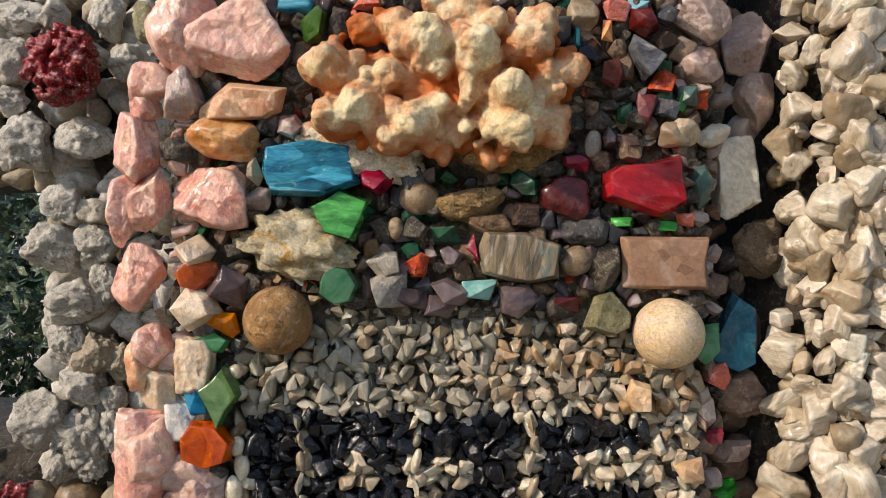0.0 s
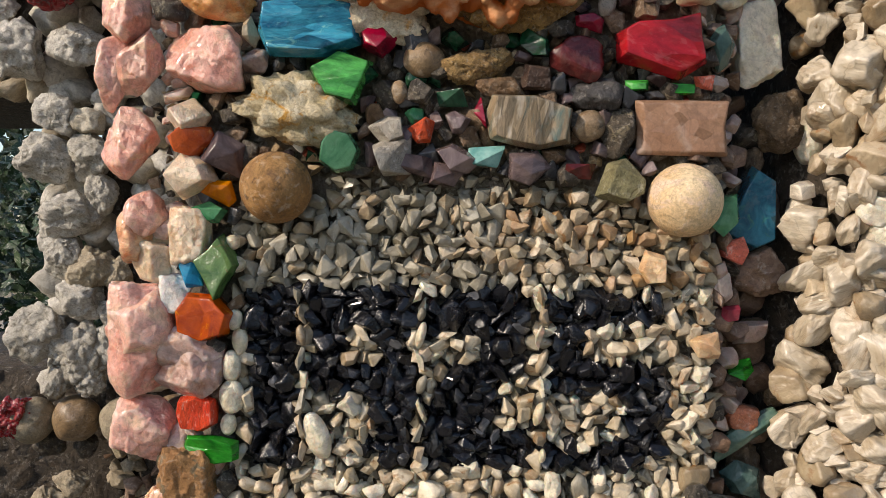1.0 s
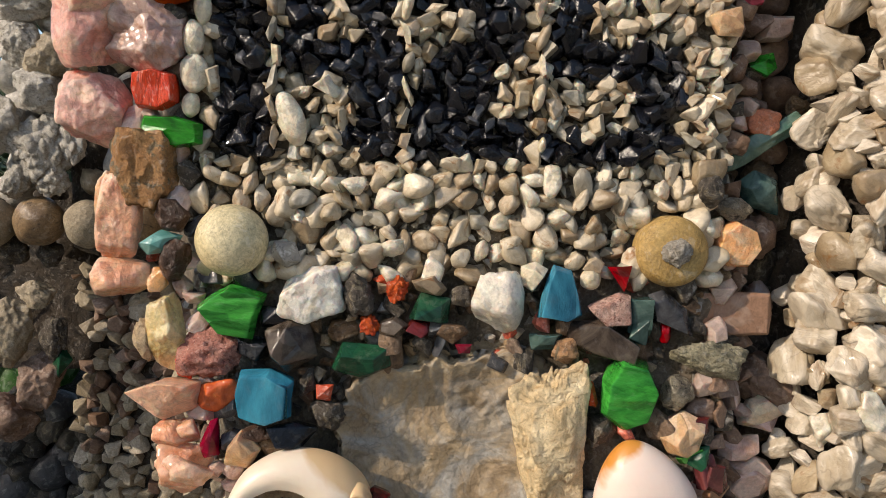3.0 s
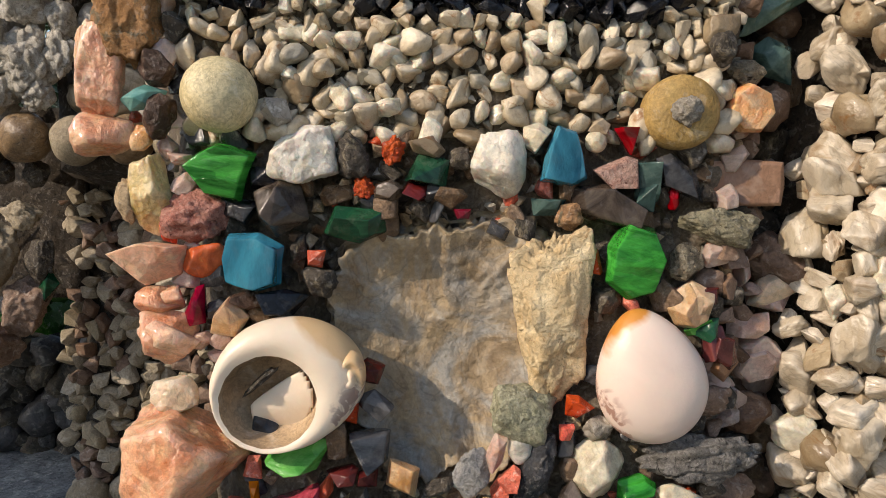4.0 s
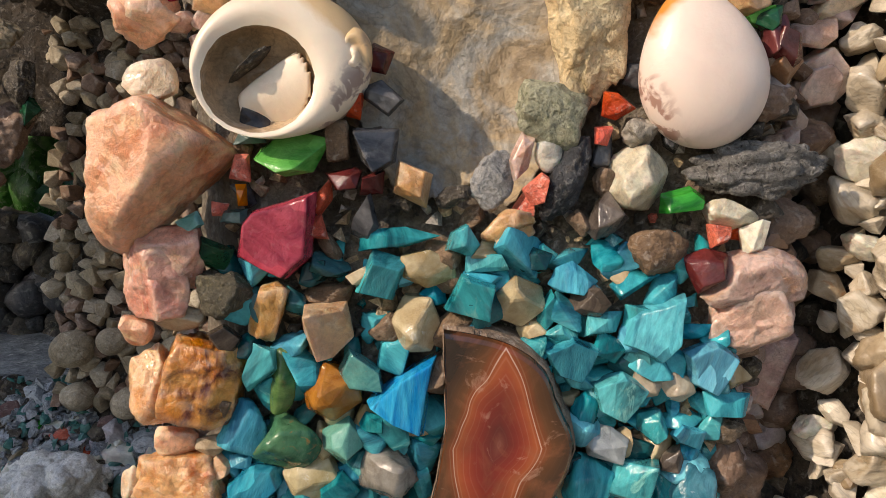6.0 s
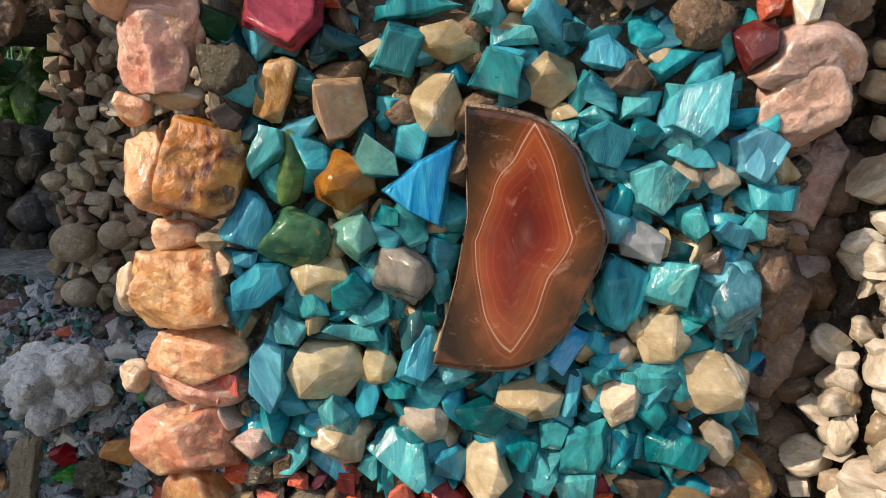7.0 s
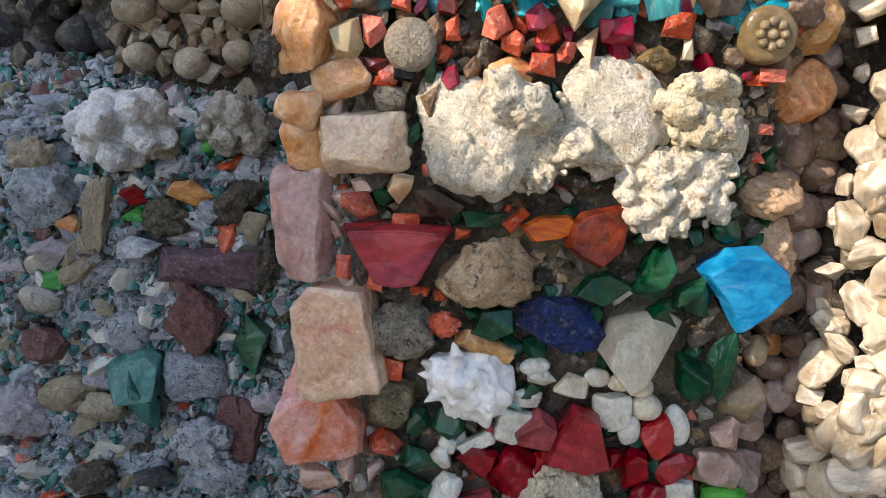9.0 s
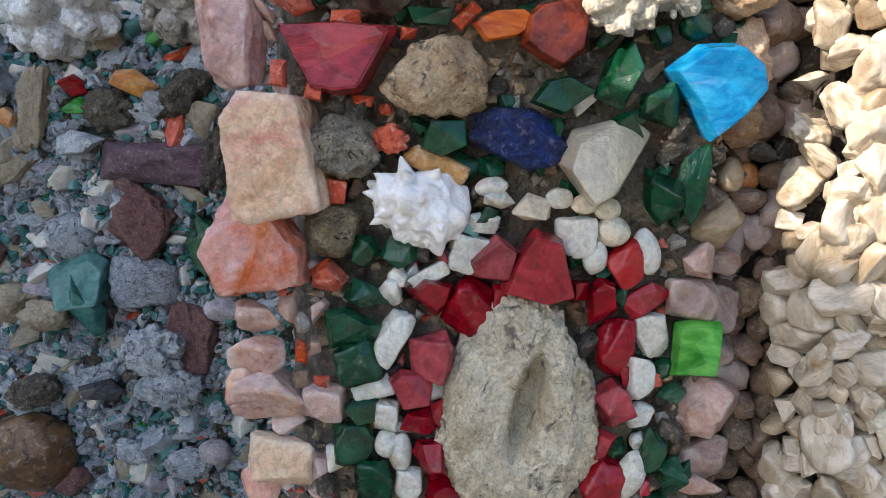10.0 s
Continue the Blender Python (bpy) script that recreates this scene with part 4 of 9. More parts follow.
set_stone("rose_quartz", 0.1428, 0.8990, 0.0233, 0.0182, 20, "G6", "pinkgrey", 0.0036)
set_stone("smoky_glass", -0.0168, 0.9675, 0.0142, 0.0095, 0, "G5", "smoky", 0.0019)
set_stone("red_glass", -0.0074, 0.9676, 0.0119, 0.0083, 0, "G5", "darkred", 0.0014)
set_stone("field_stone", 0.0068, 0.9654, 0.0143, 0.0095, 0, "G5", "brown", 0.0014)
set_stone("red_glass", 0.0116, 0.9588, 0.0072, 0.0043, 0, "G4", "crim", 0.0012)
set_stone("teal_glass", 0.0459, 0.9622, 0.0143, 0.0072, 0, "G4", "dkteal", 0.0014)
set_stone("field_stone", 0.0543, 0.9588, 0.0120, 0.0120, 0, "R", "brownsand", 0.0014)
set_stone("teal_glass", 0.0849, 0.9733, 0.0096, 0.0167, 0, "G4", "dkteal", 0.0019)
set_stone("tan_stone", 0.0654, 0.9944, 0.0095, 0.0071, 0, "G5", "tan", 0.0019)
set_stone("grey_stone", -0.0627, 0.9977, 0.0141, 0.0117, 0, "G5", "grey", 0.0028)
set_stone("obsidian_shard", -0.0662, 0.9717, 0.0142, 0.0095, 0, "G4", "obsidian", 0.0014)
set_stone("obsidian_shard", -0.0779, 0.9598, 0.0166, 0.0107, 20, "G4", "obsidian", 0.0019)
set_stone("pyrite_lump", 0.1268, 1.0184, 0.0145, 0.0097, 0, "R", "pyrite", 0.0024)
set_stone("field_stone", 0.1452, 1.0053, 0.0153, 0.0204, 0, "R", "shadebrown", 0.0015)
set_stone("field_stone", 0.1128, 1.0256, 0.0117, 0.0141, 0, "R", "dark", 0.0014)

set_stone("peach_quartz", -0.0951, 0.8544, 0.0473, 0.0561, 0, "W", "pinkpeach", 0.0066, "large peach pink quartz boulder at the pillar edge", "quartz")
set_stone("cream_quartz", -0.1020, 0.8857, 0.0207, 0.0153, 0, "R", "cream", 0.0026)
set_stone("peach_quartz", -0.1035, 0.9062, 0.0249, 0.0195, 0, "R", "pinkpeach", 0.0039)
set_stone("peach_quartz", -0.1081, 0.9222, 0.0173, 0.0130, 0, "R", "pinkpeach", 0.0026)
set_stone("rose_quartz", -0.0970, 0.8247, 0.0311, 0.0245, 0, "B", "pink", 0.0044)
set_stone("green_glass", -0.0519, 0.8629, 0.0275, 0.0165, -5, "G6", "green2", 0.0040, "lumpy light green glass chunk below the broken shell", "slag glass")
set_stone("teal_glass", -0.0671, 0.8680, 0.0121, 0.0066, 0, "G4", "dkteal", 0.0022)
set_stone("red_glass", -0.0558, 0.8365, 0.0267, 0.0333, 15, "flag", "crim2", 0.0036)
set_stone("orange_tile", -0.0702, 0.8571, 0.0079, 0.0099, 0, "G4", "orange", 0.0022)
set_stone("amber_glass", -0.0694, 0.8477, 0.0044, 0.0080, 0, "G4", "amber", 0.0018)
set_stone("orange_tile", -0.0765, 0.8427, 0.0066, 0.0053, 0, "G4", "orange", 0.0018)
set_stone("teal_glass", -0.0722, 0.8406, 0.0100, 0.0055, 0, "G4", "dkteal", 0.0018)
set_stone("teal_glass", -0.0867, 0.8371, 0.0089, 0.0066, -30, "G4", "ltteal", 0.0018)
set_stone("orange_tile", -0.0438, 0.8378, 0.0100, 0.0089, 0, "G4", "orange", 0.0022)
set_stone("red_glass", -0.0343, 0.8545, 0.0133, 0.0088, 0, "G5", "darkred", 0.0022)
set_stone("field_stone", -0.0367, 0.8675, 0.0088, 0.0154, 0, "B", "brown", 0.0018)
set_stone("grey_flint", -0.0236, 0.8645, 0.0166, 0.0166, 0, "G5", "obsgrey", 0.0031, "dark glassy obsidian chunk with curved faces", "stone")
set_stone("grey_flint", -0.0265, 0.8414, 0.0100, 0.0178, 0, "G5", "obsgrey", 0.0031)
set_stone("red_glass", -0.0245, 0.8535, 0.0089, 0.0089, 0, "G4", "darkred", 0.0013)
set_stone("amber_flint", -0.0103, 0.8538, 0.0166, 0.0122, 25, "G4", "amberstone", 0.0022, "small beige wedge of flint", "stone")
set_stone("limestone_lump", 0.0373, 0.8787, 0.0266, 0.0243, 5, "B", "greenlime", 0.0035, "pale green crusted limestone lump", "rock")
set_stone("white_quartz", 0.0365, 0.8667, 0.0100, 0.0155, 0, "O", "whitequartz", 0.0027)
set_stone("slate_splinter", 0.0433, 0.8570, 0.0134, 0.0334, 28, "R", "slateblk", 0.0040, "long dark slate splinter with ridged grain", "stone")
set_stone("orange_tile", 0.0603, 0.8829, 0.0122, 0.0100, 0, "G5", "orange", 0.0027, "orange tile chip beside the smooth shell", "tile")
set_stone("orange_tile", 0.0550, 0.8725, 0.0062, 0.0071, 0, "G4", "redorange", 0.0022)
set_stone("ivory_pebble", 0.0675, 0.8585, 0.0234, 0.0234, 0, "R", "ivoryrock", 0.0045, "smooth ivory quartz nodule", "stone")
set_stone("grey_stone", 0.0682, 0.8739, 0.0133, 0.0111, 0, "R", "grey", 0.0022)
set_stone("slag_lump", 0.1094, 0.8626, 0.0515, 0.0213, -5, "L", "slag", 0.0045, "grey pumice-like slag lump with porous surface", "rock")
set_stone("green_glass", 0.0832, 0.8511, 0.0168, 0.0090, -15, "G5", "green", 0.0027, "green glass chip under the grey slag", "slag glass")
set_stone("orange_tile", 0.0324, 0.8535, 0.0094, 0.0123, 20, "G5", "orange", 0.0022)
set_stone("amber_flint", 0.0228, 0.8412, 0.0201, 0.0094, -20, "R", "amberstone", 0.0031)
set_stone("rose_quartz", 0.0267, 0.8643, 0.0078, 0.0178, 15, "G5", "pinkgrey", 0.0018)
set_stone("field_stone", 0.0170, 0.8554, 0.0156, 0.0222, 0, "RF", "slatewhite", 0.0018)
set_stone("field_stone", 0.0040, 0.8497, 0.0133, 0.0078, -10, "R", "dark", 0.0022)
set_stone("smoky_glass", 0.0580, 0.8451, 0.0157, 0.0179, 0, "G6", "smoky", 0.0022)
set_stone("field_stone", 0.0761, 0.8332, 0.0214, 0.0169, -10, "R", "brown", 0.0036)
set_stone("orange_tile", 0.0969, 0.8391, 0.0090, 0.0090, 0, "G4", "orange", 0.0023)
set_stone("ivory_pebble", 0.1011, 0.8470, 0.0202, 0.0112, 0, "R", "ivory", 0.0027)
set_stone("ivory_pebble", 0.1091, 0.8393, 0.0102, 0.0135, 0, "G5", "ivory", 0.0023)
set_stone("stone_tile", 0.1217, 0.8373, 0.0137, 0.0080, 0, "G4", "brick", 0.0018)
set_stone("field_stone", 0.1247, 0.8443, 0.0276, 0.0184, 0, "R", "shadebrown", 0.0028)
set_stone("rose_quartz", 0.1109, 0.8236, 0.0386, 0.0250, -10, "R", "pinkgrey", 0.0055, "pale pink quartz cobble at the pillar's shaded edge", "quartz")
set_stone("red_glass", 0.0930, 0.8267, 0.0181, 0.0170, 0, "G5", "darkred", 0.0027)
set_stone("tan_stone", 0.1420, 0.8129, 0.0147, 0.0147, 0, "R", "tan", 0.0024)
set_stone("amber_flint", 0.1044, 0.9249, 0.0165, 0.0187, 10, "G5", "amberstone", 0.0040)
set_stone("red_glass", 0.1121, 0.9262, 0.0066, 0.0062, 0, "O", "darkred", 0.0018)
set_stone("green_glass", 0.1080, 0.9152, 0.0133, 0.0077, 0, "G5", "green2", 0.0018)
set_stone("red_glass", 0.1138, 0.9087, 0.0111, 0.0155, 0, "G5", "darkred", 0.0018)
set_stone("stone_tile", 0.1187, 0.8989, 0.0122, 0.0134, 10, "G5", "brick", 0.0022)
set_stone("rose_quartz", 0.1426, 0.8962, 0.0203, 0.0227, 20, "G6", "pinkgrey", 0.0038)
set_stone("cream_quartz", 0.1471, 0.9266, 0.0228, 0.0144, -20, "G5", "cream", 0.0034)
set_stone("rose_quartz", 0.1342, 0.9132, 0.0186, 0.0116, 0, "G5", "pinkgrey", 0.0023)
set_stone("field_stone", 0.1110, 0.8857, 0.0200, 0.0134, 0, "R", "shadebrown", 0.0022)
set_stone("field_stone", 0.1379, 0.8735, 0.0213, 0.0189, 0, "R", "shadebrown", 0.0024)
set_stone("red_glass", -0.0243, 0.8960, 0.0131, 0.0110, 0, "G5", "darkred", 0.0013)
set_stone("grey_flint", -0.0218, 0.8830, 0.0154, 0.0110, 20, "G5", "obsgrey", 0.0018)
set_stone("orange_tile", -0.0327, 0.8806, 0.0110, 0.0110, 20, "G4", "orange", 0.0013)
set_stone("orange_tile", 0.0643, 0.9414, 0.0087, 0.0109, 0, "G4", "orange", 0.0013)
set_stone("teal_glass", 0.0853, 0.9679, 0.0087, 0.0130, 10, "G4", "dkteal", 0.0013)
set_stone("field_stone", -0.0237, 0.8699, 0.0066, 0.0066, 0, "G4", "dark", 0.0013)

set_stone("rose_quartz", -0.0983, 0.8182, 0.0261, 0.0298, 0, "R", "pink", 0.0041)
set_stone("peach_quartz", -0.1051, 0.7991, 0.0114, 0.0114, 0, "R", "pinkpeach", 0.0027)
set_stone("field_stone", -0.0750, 0.8129, 0.0206, 0.0178, 0, "R", "olivegrey", 0.0030, "rough olive grey stone cube", "stone")
set_stone("tan_stone", -0.0909, 0.8044, 0.0179, 0.0104, 0, "R", "tan", 0.0026)
set_stone("amber_flint", -0.0599, 0.8075, 0.0113, 0.0217, 15, "B", "amberstone", 0.0026, "smooth tan flint blade in mortar", "stone")
set_stone("carnelian_stone", -0.0837, 0.7816, 0.0328, 0.0347, 0, "B", "ambercarn", 0.0046, "large amber and dark red carnelian stone at the edge", "stone")
set_stone("peach_quartz", -0.0990, 0.7791, 0.0232, 0.0309, 0, "R", "peach", 0.0031)
set_stone("peach_quartz", -0.0921, 0.7583, 0.0158, 0.0109, 0, "B", "pinkpeach", 0.0028)
set_stone("peach_quartz", -0.0918, 0.7405, 0.0383, 0.0302, 0, "B", "peach", 0.0052, "large cream peach quartz boulder at the pillar edge", "quartz")
set_stone("cream_quartz", -0.1096, 0.7399, 0.0081, 0.0181, 0, "R", "cream", 0.0028)
set_stone("peach_quartz", -0.0879, 0.7167, 0.0394, 0.0208, -5, "R", "pinkpeach", 0.0046)
set_stone("cream_quartz", -0.1097, 0.7068, 0.0105, 0.0126, 0, "R", "cream", 0.0025)
set_stone("rose_quartz", -0.0865, 0.7031, 0.0380, 0.0127, 0, "R", "pink", 0.0042)
set_stone("orange_tile", -0.0772, 0.7062, 0.0109, 0.0116, 0, "G4", "redorange", 0.0017)
set_stone("green_glass", -0.0788, 0.8264, 0.0130, 0.0102, 20, "G4", "dgreen", 0.0019)
set_stone("smoky_glass", -0.0750, 0.7974, 0.0133, 0.0105, 0, "G5", "smoky", 0.0015)
set_stone("field_stone", -0.0781, 0.7719, 0.0156, 0.0156, -40, "G5", "brown", 0.0019)
set_stone("tan_stone", -0.0805, 0.7567, 0.0119, 0.0099, 10, "G5", "tan", 0.0020)
set_stone("peach_quartz", -0.0778, 0.7485, 0.0100, 0.0120, 0, "G5", "peach", 0.0020)
set_stone("teal_glass", -0.0617, 0.7864, 0.0125, 0.0192, 20, "G5", "teal", 0.0027)
set_stone("green_glass", -0.0541, 0.7827, 0.0106, 0.0270, 10, "R", "olivegreen", 0.0031)
set_stone("amber_flint", -0.0391, 0.8036, 0.0208, 0.0227, 35, "G6", "amberstone", 0.0034)
set_stone("amber_glass", -0.0368, 0.7785, 0.0223, 0.0213, 5, "K", "amber2", 0.0043, "faceted honey amber glass crystal", "slag glass")
set_stone("teal_glass", -0.0268, 0.7877, 0.0173, 0.0154, 0, "G5", "tealtan", 0.0031, "teal glass chunk with a tan rim", "slag glass")
set_stone("turquoise_glass", -0.0122, 0.7792, 0.0249, 0.0301, 0, "sail", "brightblue", 0.0039, "bright blue striped glass triangle", "slag glass")
set_stone("turquoise_glass", -0.0677, 0.7643, 0.0177, 0.0197, 15, "B", "brightblue2", 0.0031)
set_stone("teal_glass", -0.0532, 0.7587, 0.0257, 0.0238, -35, "R", "tealgreen", 0.0040, "mottled green and brown glass chunk", "slag glass")
set_stone("teal_glass", -0.0321, 0.7606, 0.0168, 0.0188, 0, "G5", "tealpale", 0.0032, "pale teal glass wedge", "slag glass")
set_stone("teal_glass", -0.0222, 0.7675, 0.0098, 0.0079, 10, "G5", "teal", 0.0024)
set_stone("quartz_crystal", -0.0444, 0.7455, 0.0211, 0.0171, 0, "K", "citrine", 0.0040, "pale citrine quartz crystal point", "quartz")
set_stone("quartz_crystal", -0.0158, 0.7487, 0.0221, 0.0221, 0, "R", "clearquartz", 0.0020)
set_stone("turquoise_glass", -0.0652, 0.7416, 0.0192, 0.0222, 20, "blade", "brightblue2", 0.0028)
set_stone("teal_glass", -0.0743, 0.7326, 0.0163, 0.0163, -10, "G5", "teal", 0.0029)
set_stone("turquoise_glass", -0.0699, 0.7509, 0.0090, 0.0060, 0, "G4", "brightblue2", 0.0020)
set_stone("teal_glass", -0.0474, 0.7380, 0.0142, 0.0142, 0, "G5", "teal", 0.0024)
set_stone("teal_glass", -0.0544, 0.7279, 0.0144, 0.0144, 0, "G5", "teal", 0.0025)
set_stone("teal_glass", -0.0345, 0.7395, 0.0162, 0.0142, -30, "G5", "teal", 0.0024)
set_stone("teal_glass", -0.0334, 0.7272, 0.0237, 0.0082, 8, "G5", "teal", 0.0029)
set_stone("turquoise_glass", -0.0618, 0.7097, 0.0178, 0.0273, -25, "blade", "brightblue2", 0.0038)
set_stone("quartz_crystal", -0.0424, 0.7116, 0.0293, 0.0230, -10, "K", "citrine", 0.0050, "large pale yellow citrine crystal", "quartz")
set_stone("quartz_crystal", -0.0241, 0.7135, 0.0126, 0.0167, 15, "K", "citrine", 0.0038)
set_stone("turquoise_glass", -0.0080, 0.7197, 0.0156, 0.0250, 15, "G5", "brightblue2", 0.0037)
set_stone("quartz_crystal", -0.0075, 0.8042, 0.0180, 0.0209, 0, "K", "citrine2", 0.0038, "smoky yellow quartz crystal point", "quartz")
set_stone("quartz_crystal", -0.0040, 0.8243, 0.0206, 0.0140, 8, "K", "citrine2", 0.0034, "amber tinted clear quartz crystal point", "quartz")
set_stone("teal_glass", -0.0198, 0.8213, 0.0159, 0.0168, 15, "G4", "teal", 0.0026)
set_stone("quartz_crystal", -0.0273, 0.8210, 0.0112, 0.0075, 0, "G5", "citrine2", 0.0019)
set_stone("teal_glass", 0.0078, 0.8348, 0.0130, 0.0121, 0, "G5", "teal", 0.0026)
set_stone("teal_glass", -0.0147, 0.8354, 0.0297, 0.0083, -10, "G5", "teal", 0.0022)
set_stone("amber_flint", 0.0255, 0.8373, 0.0149, 0.0093, -30, "R", "amberstone", 0.0026)
set_stone("teal_glass", 0.0166, 0.8270, 0.0159, 0.0075, 0, "G4", "teal", 0.0022)
set_stone("teal_glass", 0.0315, 0.8289, 0.0159, 0.0093, 0, "G5", "dkteal2", 0.0022)
set_stone("turquoise_glass", 0.0470, 0.8229, 0.0179, 0.0122, 5, "G6", "brightblue2", 0.0038, "glossy bright turquoise glass chunk with a clear face", "slag glass")
set_stone("teal_glass", 0.0115, 0.8140, 0.0207, 0.0207, -25, "kite", "teal", 0.0030)
set_stone("quartz_crystal", 0.0286, 0.8138, 0.0189, 0.0179, 10, "K", "citrine2", 0.0030)
set_stone("smoky_glass", 0.0531, 0.8147, 0.0151, 0.0132, 0, "G5", "smoky", 0.0019)
set_stone("teal_glass", 0.0434, 0.8039, 0.0133, 0.0076, 0, "G5", "teal", 0.0019)
set_stone("teal_glass", 0.0765, 0.8081, 0.0210, 0.0267, 15, "flag", "teal2", 0.0027)
set_stone("teal_glass", 0.0584, 0.8074, 0.0152, 0.0086, -10, "G4", "teal", 0.0027)
set_stone("teal_glass", 0.0609, 0.7988, 0.0115, 0.0096, 20, "G4", "teal", 0.0023)
set_stone("teal_glass", 0.0707, 0.7963, 0.0096, 0.0135, -20, "G5", "teal", 0.0027)
set_stone("teal_glass", 0.0469, 0.7944, 0.0192, 0.0163, 10, "wedge", "teal2", 0.0035)
set_stone("teal_glass", 0.0333, 0.7974, 0.0092, 0.0115, 10, "G4", "teal", 0.0031)
set_stone("teal_glass", 0.0396, 0.7883, 0.0054, 0.0070, 0, "G4", "teal", 0.0023)
set_stone("teal_glass", 0.0543, 0.7730, 0.0108, 0.0177, 10, "B", "teal2", 0.0039)
set_stone("quartz_crystal", 0.0629, 0.7636, 0.0169, 0.0149, 15, "G5", "clearquartz2", 0.0040, "clear glassy quartz cube", "quartz")
set_stone("teal_glass", 0.0643, 0.7814, 0.0205, 0.0176, 20, "wedge", "teal", 0.0035)
set_stone("turquoise_glass", 0.0960, 0.7934, 0.0184, 0.0184, 20, "wedge", "brightblue2", 0.0035)
set_stone("teal_glass", 0.1044, 0.7789, 0.0177, 0.0088, 0, "G4", "teal2", 0.0020)
set_stone("quartz_crystal", 0.0863, 0.7846, 0.0146, 0.0107, 10, "K", "smokyq", 0.0035, "smoky quartz prism with bright facets", "quartz")
set_stone("quartz_crystal", 0.0755, 0.7858, 0.0117, 0.0117, 0, "K", "smokyq", 0.0019)
set_stone("teal_glass", 0.0790, 0.7699, 0.0138, 0.0138, 15, "G5", "teal", 0.0028)
set_stone("turquoise_glass", 0.0921, 0.7663, 0.0139, 0.0089, 10, "G5", "brightblue2", 0.0028)
set_stone("teal_glass", 0.0568, 0.7441, 0.0173, 0.0264, 10, "B", "teal2", 0.0037)
set_stone("teal_glass", 0.0733, 0.7490, 0.0172, 0.0182, 10, "G4", "teal", 0.0032)
set_stone("teal_glass", 0.0837, 0.7451, 0.0102, 0.0203, 0, "B", "teal", 0.0028)
set_stone("turquoise_glass", 0.0956, 0.7423, 0.0194, 0.0276, 10, "R", "bluegl3", 0.0041, "clear blue bubbled glass lump with white glints", "slag glass")
set_stone("turquoise_glass", 0.0403, 0.7249, 0.0124, 0.0156, 25, "G4", "brightblue", 0.0033)
set_stone("quartz_crystal", 0.0599, 0.7223, 0.0115, 0.0125, 10, "K", "smokyq", 0.0038)
set_stone("quartz_crystal", 0.0734, 0.7290, 0.0197, 0.0207, 15, "K", "citrine2", 0.0041, "smoky citrine crystal among teal glass", "quartz")
set_stone("teal_glass", 0.0524, 0.7141, 0.0126, 0.0095, -20, "G4", "teal", 0.0029)
set_stone("teal_glass", 0.0699, 0.7136, 0.0232, 0.0116, -15, "G4", "teal", 0.0030)
set_stone("quartz_crystal", 0.0926, 0.7133, 0.0254, 0.0232, 10, "K", "citrine2", 0.0038)
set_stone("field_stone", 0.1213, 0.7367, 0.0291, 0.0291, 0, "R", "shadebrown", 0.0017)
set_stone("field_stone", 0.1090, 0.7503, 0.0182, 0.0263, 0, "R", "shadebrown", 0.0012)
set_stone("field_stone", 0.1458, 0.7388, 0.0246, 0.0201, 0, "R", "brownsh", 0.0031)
set_stone("stone_tile", 0.1274, 0.7601, 0.0145, 0.0083, 10, "G5", "brick", 0.0021)
set_stone("rose_quartz", 0.1376, 0.7849, 0.0208, 0.0396, 20, "B", "pinkgrey", 0.0029)
set_stone("rose_quartz", 0.1134, 0.8114, 0.0391, 0.0315, -25, "R", "pinkgrey2", 0.0053, "large pale pink quartz cobble at the shaded edge", "quartz")
set_stone("field_stone", 0.1068, 0.7669, 0.0179, 0.0099, 0, "R", "earth", 0.0016)
set_stone("teal_glass", 0.0707, 0.8088, 0.0114, 0.0114, 0, "G4", "teal", 0.0019)
set_stone("smoky_glass", 0.0872, 0.7579, 0.0100, 0.0100, 0, "G5", "smoky", 0.0016)

set_stone("peach_quartz", -0.0932, 0.6829, 0.0404, 0.0276, 0, "R", "pinkpeach2", 0.0055, "large rose and orange quartz cobble at the edge", "quartz")
set_stone("peach_quartz", -0.0912, 0.6558, 0.0264, 0.0353, 10, "R", "peach", 0.0044)
set_stone("quartz_crystal", -0.0751, 0.6537, 0.0155, 0.0177, 0, "G6", "citrine2", 0.0031)
set_stone("peach_quartz", -0.0766, 0.6387, 0.0248, 0.0169, -10, "R", "peach", 0.0041)
set_stone("peach_quartz", -0.0936, 0.6245, 0.0206, 0.0183, 0, "R", "peach", 0.0032)
set_stone("cream_quartz", -0.0683, 0.6133, 0.0418, 0.0278, 0, "B", "creampeach", 0.0065, "big cream quartz block with pink tints", "quartz")
set_stone("orange_tile", -0.0788, 0.7037, 0.0107, 0.0103, 0, "G5", "orange", 0.0021)
set_stone("rose_quartz", -0.0691, 0.6818, 0.0170, 0.0128, 0, "G5", "pinkgrey", 0.0021)
set_stone("field_stone", -0.0576, 0.6846, 0.0106, 0.0074, 0, "R", "dark", 0.0021)
set_stone("pyrite_lump", -0.0673, 0.6696, 0.0108, 0.0086, 0, "R", "pyrite", 0.0026)
set_stone("field_stone", -0.0577, 0.6745, 0.0086, 0.0118, 0, "G5", "brown", 0.0021)
set_stone("teal_glass", -0.0378, 0.6964, 0.0166, 0.0187, 0, "G5", "teal", 0.0029)
set_stone("turquoise_glass", -0.0277, 0.7032, 0.0093, 0.0185, 0, "G5", "brightblue2", 0.0029)
set_stone("teal_glass", -0.0176, 0.7069, 0.0123, 0.0102, 0, "G5", "teal", 0.0025)
set_stone("teal_glass", -0.0158, 0.6821, 0.0254, 0.0191, 10, "G6", "teal", 0.0034)
